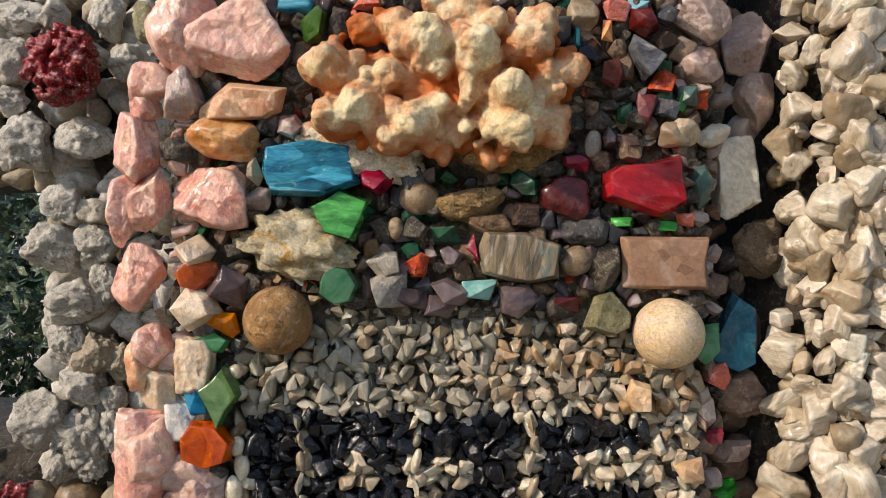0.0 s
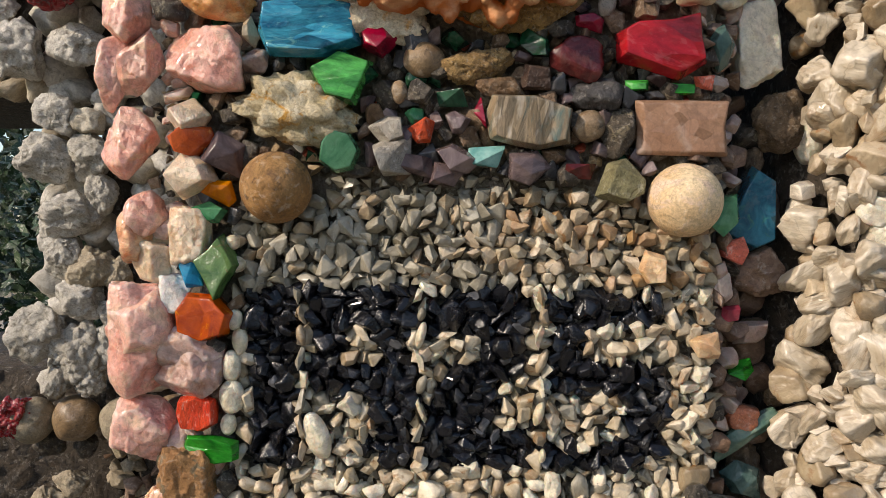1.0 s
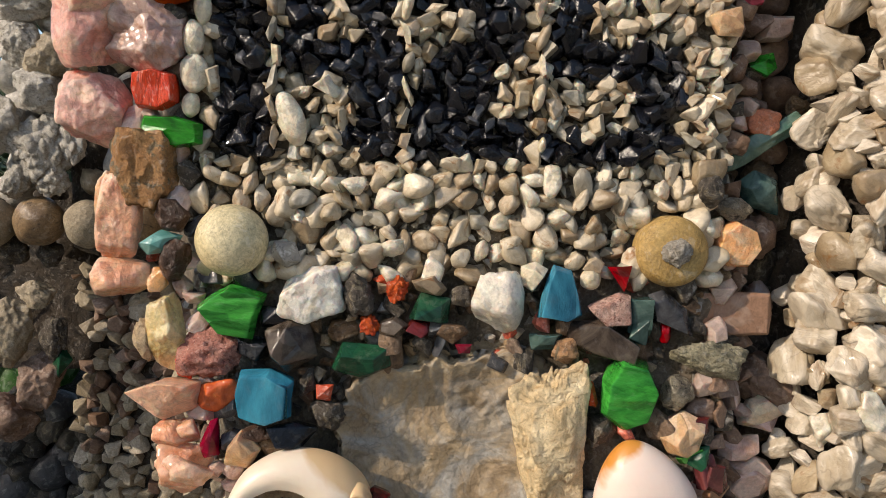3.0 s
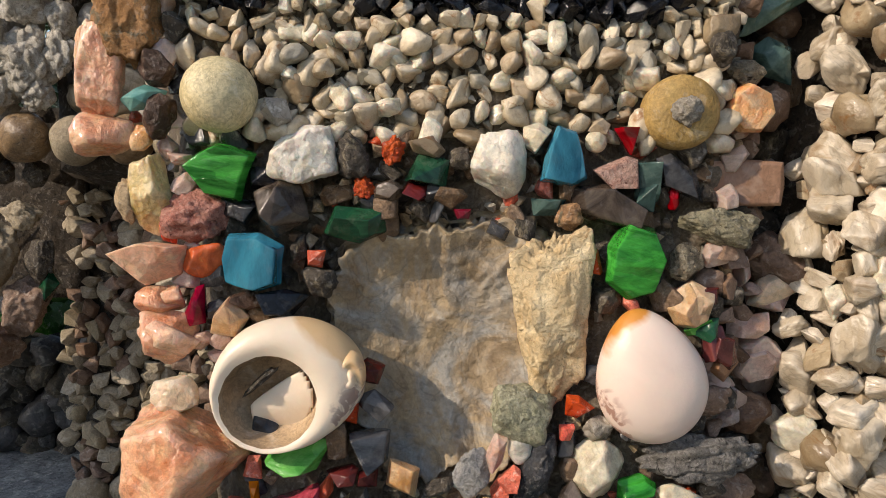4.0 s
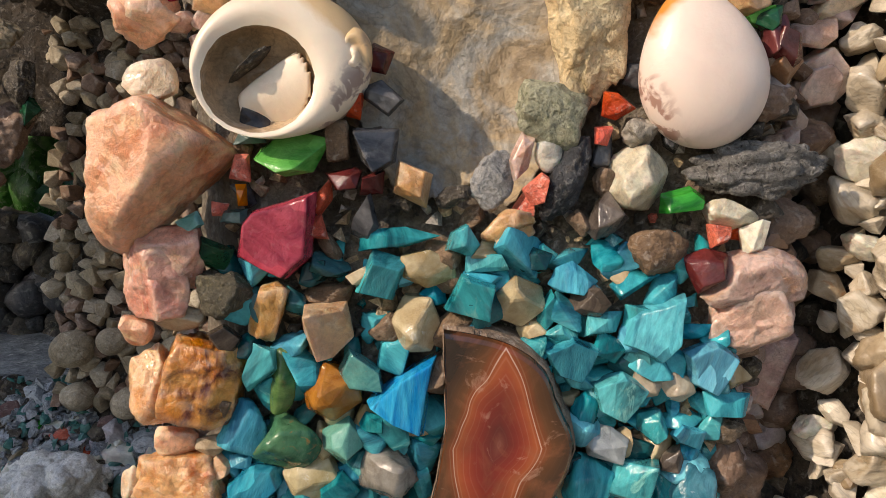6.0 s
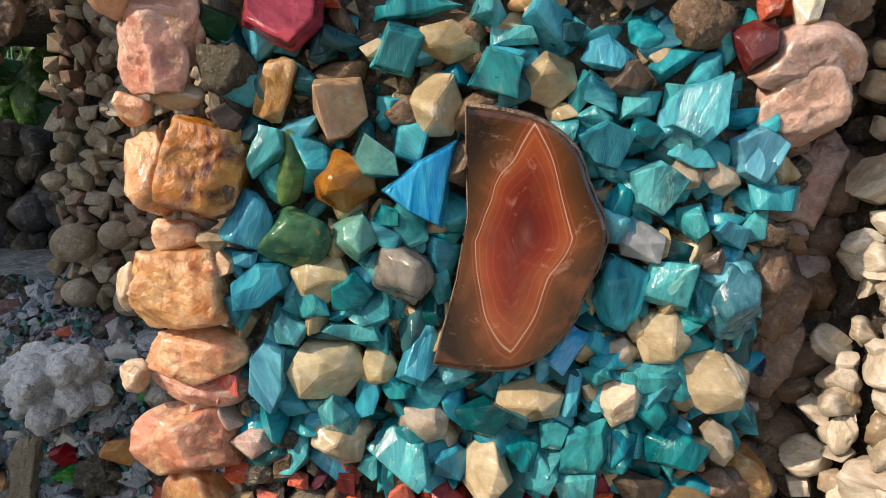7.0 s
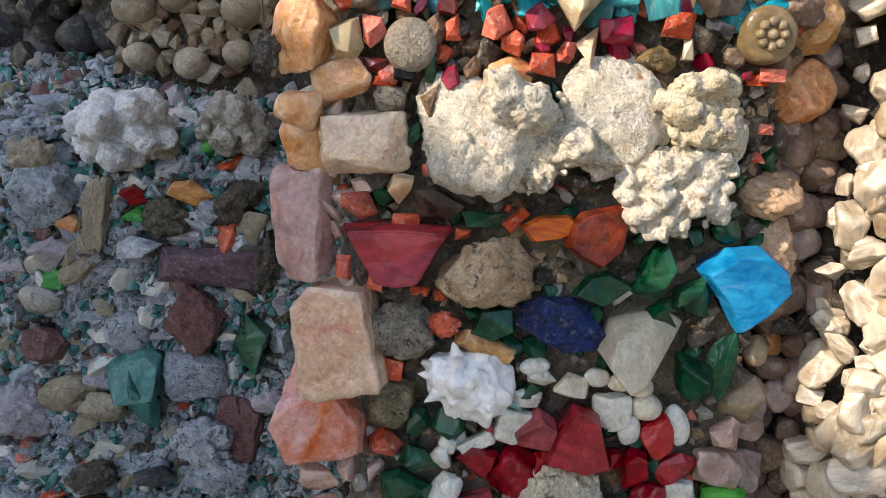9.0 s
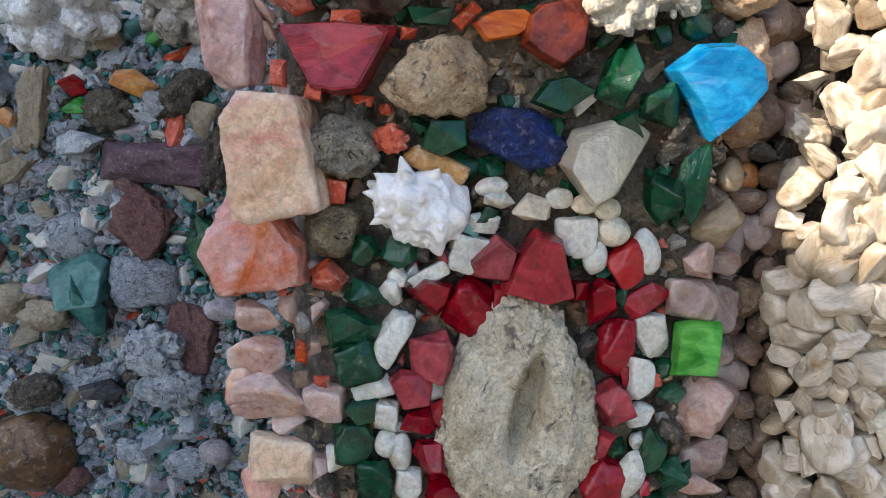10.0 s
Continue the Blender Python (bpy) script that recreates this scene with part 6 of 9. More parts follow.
set_stone("rose_quartz", 0.1081, 0.3963, 0.0256, 0.0205, 0, "R", "rosegrey", 0.0031)
set_stone("rose_quartz", 0.1025, 0.3871, 0.0232, 0.0103, 0, "R", "pinkgrey", 0.0031)
set_stone("grey_stone", 0.1321, 0.4250, 0.0182, 0.0182, 0, "R", "grey", 0.0026)
set_stone("field_stone", 0.1166, 0.5418, 0.0204, 0.0181, 0, "R", "shadetan", 0.0018)

# ---- stone balls, discs, shells, agate ----
def stone_ball(x, z, r, mat, label, proud):
    bm = bmesh.new()
    bmesh.ops.create_uvsphere(bm, u_segments=48, v_segments=32, radius=r)
    for v in bm.verts:
        v.co *= 1 + 0.012 * noise.noise(v.co * 60)
    ob = new("stone_ball", finish(bm, "stone_ball", MATS[mat], True))
    ob.location = (x, face_y(z) - proud, z)
    PLACED.append((x, z, r, r, 0))
    return tagged(ob, label, "stone ball", "round stones at the date panel's corners")


rock("sandball", S(140, 100, 54), S(182, 140, 88), 0.8, 60, 0.5, S(112, 82, 50))
rock("creamball", S(206, 166, 112), S(228, 202, 158), 0.55, 40, 0.25, S(220, 190, 160))
rock("palemarble", S(206, 186, 132), S(230, 216, 172), 0.5, 50, 0.2, S(190, 168, 116), 0.66)
rock("discgold", S(176, 142, 84), S(206, 176, 116), 0.6, 50, 0.4)
rock("chalk", S(190, 180, 164), S(214, 206, 192), 0.95, 160, 1.0)
stone_ball(-0.0775, 1.1665, 0.0161, "sandball", "round sandy brown stone ball with grooved crust", 0.004)
stone_ball(0.1051, 1.1608, 0.0164, "creamball", "round cream stone ball with banded pattern", 0.006)
stone_ball(-0.0837, 1.0035, 0.0147, "palemarble", "round pale yellow marble ball below the date", 0.004)



def disc(x, z, r, mat, thick):
    """A low turned disc with rounded rim, facing the viewer."""
    bm = bmesh.new()
    rings = [(0.0, -1.0), (0.55, -1.0), (0.8, -0.92), (0.95, -0.6), (1.0, -0.1), (0.98, 0.8)]
    prev = None
    for k, (q, y) in enumerate(rings):
        if q == 0:
            prev = [bm.verts.new((0, y * thick, 0))]
            continue
        ring = [bm.verts.new((math.cos(a) * q * r, y * thick, math.sin(a) * q * r)) for a in np.linspace(0, 2 * math.pi, 48, endpoint=False)]
        for i in range(48):
            j = (i + 1) % 48
            bm.faces.new((prev[0], ring[j], ring[i]) if len(prev) == 1 else (prev[i], prev[j], ring[j], ring[i]))
        prev = ring
    bmesh.ops.recalc_face_normals(bm, faces=bm.faces[:])
    ob = new("disc", finish(bm, "disc", MATS[mat], True))
    ob.location = (x, face_y(z), z)
    PLACED.append((x, z, r, r, 0))
    return ob


def joined(name, bms, mat, smooth=True):
    """Several overlapping pieces as one mesh."""
    bm = bmesh.new()
    for b in bms:
        me = bpy.data.meshes.new("piece")
        b.to_mesh(me)
        b.free()
        bm.from_mesh(me)
        bpy.data.meshes.remove(me)
    return finish(bm, name, mat, smooth)


CORAL_PITS = bpy.data.textures.new("coral_pits", "CLOUDS")
CORAL_PITS.noise_scale, CORAL_PITS.noise_depth = 0.0065, 3


def knobbly(name, x, z, w, h, proud, knobs, knob, mat, label, seed, y=None, small=0, category="coral", grain=0.0011, core=0.9, relief=0.0045):
    """Coral rock: a rough core overgrown with stubby knobs and fingers, melted into one skin."""
    rng = random.Random(seed)
    bms = [lump(w * core, h * core, proud * 0.75, rng, 30, 0.3, 5)]
    for i in range(knobs + small):
        tiny = i >= knobs
        a, q = rng.uniform(0, 6.28), math.sqrt(rng.uniform(0.25 if tiny else 0.0, 1.0)) * 0.92
        u, v = math.cos(a) * q, math.sin(a) * q
        r = (0.045 if tiny else knob) * rng.choice((0.4, 0.55, 0.7, 0.85, 1.0, 1.25)) * min(w, h)
        b = bmesh.new()
        bmesh.ops.create_icosphere(b, subdivisions=3, radius=r)
        off = Vector((i * 3.1, seed, 0))
        lean = Vector((u * 0.8 + rng.uniform(-0.7, 0.7), -1, v * 0.8 + rng.uniform(-0.7, 0.7))).normalized()
        tall = rng.uniform(1.0, 2.0)
        base = Vector((u * (w / 2 - r * 0.6), -proud * 0.75 * math.sqrt(max(0, 1 - q * q)), v * (h / 2 - r * 0.6)))
        for p in b.verts:
            k = 1 + 0.15 * noise.fractal(p.co / r * 1.5 + off, 0.9, 2, 3)
            c = p.co * k
            c += lean * (c.dot(lean)) * (tall - 1)
            p.co = base + c
        bms.append(b)
    ob = new(name, joined(name, bms, MATS[mat]))
    skin = ob.modifiers.new("skin", "REMESH")
    skin.mode, skin.voxel_size, skin.use_smooth_shade = "VOXEL", grain, True
    pits = ob.modifiers.new("pits", "DISPLACE")
    pits.texture, pits.strength, pits.mid_level = CORAL_PITS, relief, 0.5
    ob.location = (x, face_y(z) if y is None else y, z)
    PLACED.append((x, z, w / 2 * 0.92, h / 2 * 0.92, 0))
    return tagged(ob, label, category)


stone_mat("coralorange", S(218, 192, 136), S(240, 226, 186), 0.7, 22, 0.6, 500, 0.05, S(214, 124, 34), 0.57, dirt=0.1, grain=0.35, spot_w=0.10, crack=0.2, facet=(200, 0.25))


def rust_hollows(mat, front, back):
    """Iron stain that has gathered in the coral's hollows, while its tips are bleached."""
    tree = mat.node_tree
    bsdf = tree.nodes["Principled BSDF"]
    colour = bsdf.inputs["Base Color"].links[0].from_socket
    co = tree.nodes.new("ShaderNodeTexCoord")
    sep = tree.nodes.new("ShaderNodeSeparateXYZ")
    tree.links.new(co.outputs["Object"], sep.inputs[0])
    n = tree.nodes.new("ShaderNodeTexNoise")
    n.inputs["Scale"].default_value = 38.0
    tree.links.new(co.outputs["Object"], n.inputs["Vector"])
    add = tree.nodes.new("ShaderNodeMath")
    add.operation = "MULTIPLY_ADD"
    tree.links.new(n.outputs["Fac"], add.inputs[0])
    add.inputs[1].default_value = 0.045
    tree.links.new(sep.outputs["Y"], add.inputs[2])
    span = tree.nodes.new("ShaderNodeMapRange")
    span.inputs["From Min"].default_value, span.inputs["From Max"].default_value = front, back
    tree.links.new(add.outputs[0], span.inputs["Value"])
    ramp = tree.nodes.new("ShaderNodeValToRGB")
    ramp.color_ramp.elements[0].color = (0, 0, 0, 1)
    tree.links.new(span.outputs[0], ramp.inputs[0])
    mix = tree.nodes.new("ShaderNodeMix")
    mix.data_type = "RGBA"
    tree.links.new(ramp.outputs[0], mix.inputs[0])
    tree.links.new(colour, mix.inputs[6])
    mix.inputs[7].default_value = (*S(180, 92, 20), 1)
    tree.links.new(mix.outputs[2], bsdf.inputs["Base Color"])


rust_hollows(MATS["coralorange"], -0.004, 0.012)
rock("coralwhite", S(206, 190, 156), S(240, 228, 200), 0.85, 70, 0.9, S(150, 142, 136), 0.60, vary=0.05)
rock("coraltip", S(214, 202, 176), S(238, 230, 212), 0.85, 90, 0.9, S(226, 160, 84), 0.66, vary=0.05)
stone_mat("creamsand", S(216, 182, 126), S(244, 222, 176), 0.95, 90, 0.9, 500, 0.05, S(190, 152, 98), 0.64, dirt=0.08, grain=0.3, crack=0.15)
# grey and ochre tones, darkened for the shadow that lies in the hollow
stone_mat("hollowrock", S(142, 118, 84), S(196, 170, 126), 0.75, 18, 0.7, 420, 0.0, S(166, 162, 152), 0.55, distortion=2.5, grain=0.35, spot_w=0.08, dirt=0.2, crack=0.3)
rock("geode", S(204, 186, 150), S(242, 230, 202), 0.9, 60, 0.9, S(122, 114, 98), 0.62, vary=0.0)
rock("plug", S(140, 128, 110), S(176, 164, 144), 0.95, 120, 0.8, vary=0.0)
glass("buttonglass", S(124, 104, 74), S(164, 142, 104), clear=0.2, dirt=0.3)
stone_mat("murex", S(226, 222, 214), S(246, 244, 240), 0.45, 40, 0.35, 400, 0.0, S(206, 192, 174), 0.66, dirt=0.06, grain=0.12, crack=0.15)

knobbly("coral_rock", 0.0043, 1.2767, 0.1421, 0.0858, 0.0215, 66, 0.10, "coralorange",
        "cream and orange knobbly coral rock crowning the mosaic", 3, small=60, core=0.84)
set_stone("limestone_lump", -0.0386, 1.2459, 0.0644, 0.0295, 10, "LF", "creamrock", 0.008)
set_stone("field_stone", 0.0311, 1.2485, 0.0590, 0.0295, -5, "LF", "ochre", 0.008)
knobbly("coral_rock", -0.0048, 0.6166, 0.0665, 0.0502, 0.0125, 12, 0.17, "coralwhite",
        "cream white weathered coral rock with cracked surface", 8, small=40, grain=0.0008)
set_stone("limestone_lump", -0.0153, 0.6174, 0.0629, 0.0513, 0, "RF", "coraltip", 0.010)
set_stone("limestone_lump", 0.0351, 0.6261, 0.0461, 0.0530, 0, "RF", "coraltip", 0.006)
knobbly("branching_coral", 0.0673, 0.6307, 0.0390, 0.0344, 0.0119, 34, 0.12, "coralwhite",
        "cream branching coral cluster with knobbly tips", 15, small=20, grain=0.0008)
knobbly("branching_coral", 0.0613, 0.5972, 0.0548, 0.0441, 0.0131, 60, 0.085, "coraltip",
        "pale coral cluster of small rounded branches with orange stains", 16, small=60, grain=0.0008)
knobbly("branching_coral", 0.0788, 0.6182, 0.0256, 0.0349, 0.0070, 34, 0.11, "coralwhite",
        "small greyish coral tuft beside larger coral clusters", 17, grain=0.0008)

# the hollow slab between the two shells
def hollow_slab(x, z, w, h):
    bm = bmesh.new()
    n = 90
    for j in range(n + 1):
        for i in range(n + 1):
            u, v = 2 * i / n - 1, 2 * j / n - 1
            r = max(abs(u), abs(v))
            a = math.atan2(v, u)
            round_ = (abs(math.cos(a)) ** 3 + abs(math.sin(a)) ** 3) ** (-1 / 3) * (1 + 0.16 * noise.fractal(Vector((math.cos(a) * 1.7, math.sin(a) * 1.7, 4)), 0.6, 2, 4))
            px, pz = r * round_ * math.cos(a), r * round_ * math.sin(a)
            p = Vector((px * w * 14, 0, pz * h * 14))
            y = 0.015 * (1 - r ** 2.4) - 0.003 * px + (0.012 if r > 0.97 else 0)
            y += 0.0022 * noise.fractal(p + Vector((9, 2, 3)), 0.7, 2, 5) + 0.003 * noise.noise(p * 0.5)
            bm.verts.new((px * w / 2 * (0.78 + 0.22 * pz), y, pz * h / 2))
    bm.verts.ensure_lookup_table()
    for j in range(n):
        for i in range(n):
            k = j * (n + 1) + i
            bm.faces.new((bm.verts[k], bm.verts[k + 1], bm.verts[k + n + 2], bm.verts[k + n + 1]))
    bmesh.ops.remove_doubles(bm, verts=bm.verts[:], dist=1e-5)
    bmesh.ops.solidify(bm, geom=bm.faces[:], thickness=0.006)
    bmesh.ops.recalc_face_normals(bm, faces=bm.faces[:])
    ob = new("hollow_slab", finish(bm, "hollow_slab", MATS["hollowrock"], True))
    ob.location = (x, face_y(z) + 0.004, z)
    PLACED.append((x, z, w / 2 * 0.95, h / 2 * 0.95, 0))
    return tagged(ob, "shallow hollow grey and ochre rock slab between two shells", "rock slab")


hollow_slab(0.0052, 0.9011, 0.1180, 0.1120)
set_stone("sandstone_ridge", 0.0485, 0.9171, 0.0351, 0.0757, -3, "RF", "creamsand", 0.0057,
          "rough cream sandstone ridge along the slab's edge", "rock")


# agate slab
def agate_mat():
    k = Nodes("agate")
    co = k.add("TexCoord").outputs["Object"]
    n = k.add("TexNoise", Scale=20.0, Detail=2.0, Roughness=0.5, Distortion=0.4)
    k.link(co, n.inputs["Vector"])
    w = k.add("VectorMath")
    w.operation = "SCALE"
    w.inputs["Scale"].default_value = 0.016
    k.link(n.outputs["Color"], w.inputs[0])
    ad = k.add("VectorMath")
    ad.operation = "ADD"
    k.link(co, ad.inputs[0])
    k.link(w.outputs[0], ad.inputs[1])
    mp = k.add("Mapping")
    mp.inputs["Location"].default_value = (-0.33, 0.0, -0.17)
    mp.inputs["Rotation"].default_value = (0, radians(7), 0)
    mp.inputs["Scale"].default_value = (41.0, 0.0, 17.0)
    k.link(ad.outputs[0], mp.inputs["Vector"])
    ln = k.add("VectorMath")
    ln.operation = "LENGTH"
    k.link(mp.outputs[0], ln.inputs[0])
    edgy = k.add("VectorMath")
    edgy.operation = "ABSOLUTE"
    k.link(mp.outputs[0], edgy.inputs[0])
    flat = k.add("VectorMath")
    flat.operation = "DOT_PRODUCT"
    k.link(edgy.outputs[0], flat.inputs[0])
    flat.inputs[1].default_value = (0.42, 0.0, 0.42)
    both = k.add("Math")
    both.operation = "MULTIPLY_ADD"
    k.link(ln.outputs["Value"], both.inputs[0])
    both.inputs[1].default_value = 0.5
    k.link(flat.outputs["Value"], both.inputs[2])
    d = both.outputs[0]
    col = k.ramp(d, [(0.0, S(122, 66, 54)), (0.10, S(104, 38, 32)), (0.28, S(132, 44, 32)), (0.42, S(154, 66, 40)), (0.52, S(166, 84, 46)),
                     (0.60, S(128, 66, 34)), (0.68, S(100, 62, 34)), (0.85, S(72, 47, 29)), (1.0, S(46, 33, 25))])
    wv = k.add("Math")
    wv.operation = "MULTIPLY"
    wv.inputs[1].default_value = 75.0
    k.link(d, wv.inputs[0])
    sn = k.add("Math")
    sn.operation = "SINE"
    k.link(wv.outputs[0], sn.inputs[0])
    band = k.ramp(sn.outputs[0], [(0.70, (0, 0, 0)), (0.98, (0.07, 0.07, 0.07))])
    inner = k.ramp(d, [(0.0, (0.3, 0.3, 0.3)), (0.25, (0.2, 0.2, 0.2)), (0.5, (1, 1, 1)), (0.62, (1, 1, 1)), (0.68, (0.1, 0.1, 0.1))])
    fac = k.mix(1.0, band, inner, "MULTIPLY")
    col = k.mix(fac, col, S(232, 196, 168))
    line = k.ramp(d, [(0.556, (0, 0, 0)), (0.562, (0.5, 0.5, 0.5)), (0.567, (0.5, 0.5, 0.5)), (0.573, (0, 0, 0))])
    col = k.mix(line, col, S(240, 216, 190))
    veil = k.noise(co, 34, 5, 0.6, 1.8)
    col = k.mix(k.ramp(veil, [(0.50, (0, 0, 0)), (0.66, (0.45, 0.45, 0.45))]), col, S(150, 92, 62))
    col = k.mix(k.ramp(k.noise(co, 55, 5, 0.65, 2.5), [(0.60, (0, 0, 0)), (0.70, (0.4, 0.4, 0.4))]), col, S(206, 160, 136))
    sep = k.add("SeparateXYZ")
    k.link(co, sep.inputs[0])
    sx = k.add("MapRange")
    sx.inputs["From Min"].default_value, sx.inputs["From Max"].default_value = -0.032, 0.032
    k.link(sep.outputs["X"], sx.inputs["Value"])
    col = k.mix(k.ramp(sx.outputs[0], [(0.10, (1, 1, 1)), (0.13, (0, 0, 0))]), col, S(132, 78, 44))
    col = k.mix(k.ramp(sx.outputs[0], [(0.085, (0, 0, 0)), (0.095, (0.6, 0.6, 0.6)), (0.105, (0.6, 0.6, 0.6)), (0.115, (0, 0, 0))]), col, S(226, 190, 160))
    g = k.add("TexNoise", Scale=60.0, Detail=6.0)
    k.link(co, g.inputs["Vector"])
    col = k.mix(0.5, col, k.ramp(g.outputs["Fac"], [(0.35, (0.35, 0.35, 0.35)), (0.65, (1, 1, 1))]), "MULTIPLY")
    k.link(col, k.bsdf.inputs["Base Color"])
    k.bsdf.inputs["Roughness"].default_value = 0.18
    k.bsdf.inputs["Coat Weight"].default_value = 0.4
    k.link(k.bump(g.outputs["Fac"], 0.12, 0.002), k.bsdf.inputs["Normal"])
    return k.mat


def agate_slab(x, z, w, h, proud):
    """A sawn half nodule: straight cut on one side, an uneven arc on the other, polished face."""
    bm = bmesh.new()
    pts = []
    for i in range(64):
        a = -math.pi / 2 + math.pi * i / 63
        q = 1 + 0.03 * math.sin(5 * a + 1) + 0.02 * math.sin(9 * a)
        sa = math.sin(a)
        pts.append((-w / 2 + w * max(0, math.cos(a)) ** 0.62 * q, h / 2 * math.copysign(abs(sa) ** 0.9, sa)))
    pts += [(-w / 2 + 0.006 * (1 - abs(v)), h / 2 * v) for v in (0.6, 0.25, 0.2, -0.3, -0.7)]
    rings = []
    for s, y in ((1.0, 0.012), (1.0, -proud * 0.55), (0.985, -proud * 0.85), (0.95, -proud)):
        rings.append([bm.verts.new((px * s, y, pz * s)) for px, pz in pts])
    n = len(pts)
    for r0, r1 in zip(rings, rings[1:]):
        for i in range(n):
            bm.faces.new((r0[i], r0[(i + 1) % n], r1[(i + 1) % n], r1[i]))
    bm.faces.new(rings[-1])
    bm.faces.new(rings[0][::-1])
    bmesh.ops.recalc_face_normals(bm, faces=bm.faces[:])
    bmesh.ops.triangulate(bm, faces=[f for f in bm.faces if len(f.verts) > 4])
    rind = bmesh.new()
    skin = [[rind.verts.new((px * q * (1 + 0.01 * math.sin(i * 1.7)), y, pz * q)) for i, (px, pz) in enumerate(pts)] for q, y in ((1.035, 0.012), (1.03, -proud * 0.35), (1.004, -proud * 0.5))]
    for r0, r1 in zip(skin, skin[1:]):
        for i in range(n):
            rind.faces.new((r0[i], r0[(i + 1) % n], r1[(i + 1) % n], r1[i]))
    bmesh.ops.recalc_face_normals(rind, faces=rind.faces[:])
    ob = new("agate_slab", finish(bm, "agate_slab", agate_mat(), False))
    ob.matrix_world = Matrix.Translation((x, face_y(z) - 0.004, z)) @ Euler((radians(3), radians(5), radians(-7))).to_matrix().to_4x4()
    PLACED.append((x, z, w / 2, h / 2, 0))
    bpy.context.view_layer.update()
    crust = new("rind", finish(rind, "rind", MATS["brown"], True))
    crust.parent = ob
    tagged(crust, "dull brown crust round the polished agate")
    return tagged(ob, "polished half-round banded red and orange agate slab", "agate")


agate_slab(0.0227, 0.7592, 0.0478, 0.0866, 0.0060)


# shells
def shell_mat(name, base, warm, spot, warm_at, spot_side, scale=30):
    k = Nodes(name)
    co = k.add("TexCoord").outputs["Object"]
    n = k.noise(co, scale, 4, 0.5, 0.8)
    col = k.ramp(n, [(0.3, base), (0.7, tuple(min(1, c * 1.15) for c in base))])
    def along(way):
        d = k.add("VectorMath")
        d.operation = "DOT_PRODUCT"
        k.link(co, d.inputs[0])
        d.inputs[1].default_value = way
        a = k.add("Math")
        a.operation = "MULTIPLY_ADD"
        k.link(n, a.inputs[0])
        a.inputs[1].default_value = 0.5
        k.link(d.outputs["Value"], a.inputs[2])
        return a.outputs[0]

    col = k.mix(k.ramp(along(warm_at), [(0.86, (0, 0, 0)), (0.95, (1, 1, 1))]), col, warm)
    f = k.noise(co, 170, 3, 0.5, 0.5)
    area = k.ramp(along(spot_side), [(0.80, (0, 0, 0)), (0.95, (1, 1, 1))])
    col = k.mix(k.mix(1.0, k.ramp(f, [(0.52, (0, 0, 0)), (0.6, (0.8, 0.8, 0.8))]), area, "MULTIPLY"), col, spot)
    k.link(col, k.bsdf.inputs["Base Color"])
    k.bsdf.inputs["Roughness"].default_value = 0.38
    k.bsdf.inputs["Subsurface Weight"].default_value = 0.15
    k.bsdf.inputs["Subsurface Radius"].default_value = (0.004, 0.002, 0.0015)
    k.link(k.bump(k.noise(co, 240, 4), 0.25, 0.0012), k.bsdf.inputs["Normal"])
    MATS[name] = k.mat


shell_mat("snailshell", S(226, 210, 188), S(216, 184, 140), S(132, 104, 100), (24, 0, 24), (26, 0, -14))
shell_mat("eggshell", S(224, 204, 190), S(206, 140, 62), S(150, 100, 80), (-16, 0, 28), (-34, 0, -8))


# tan lining, made darker to carry the shade inside the whorl
rock("innershell", S(170, 142, 108), S(206, 178, 142), 0.5, 30, 0.2, vary=0.0)


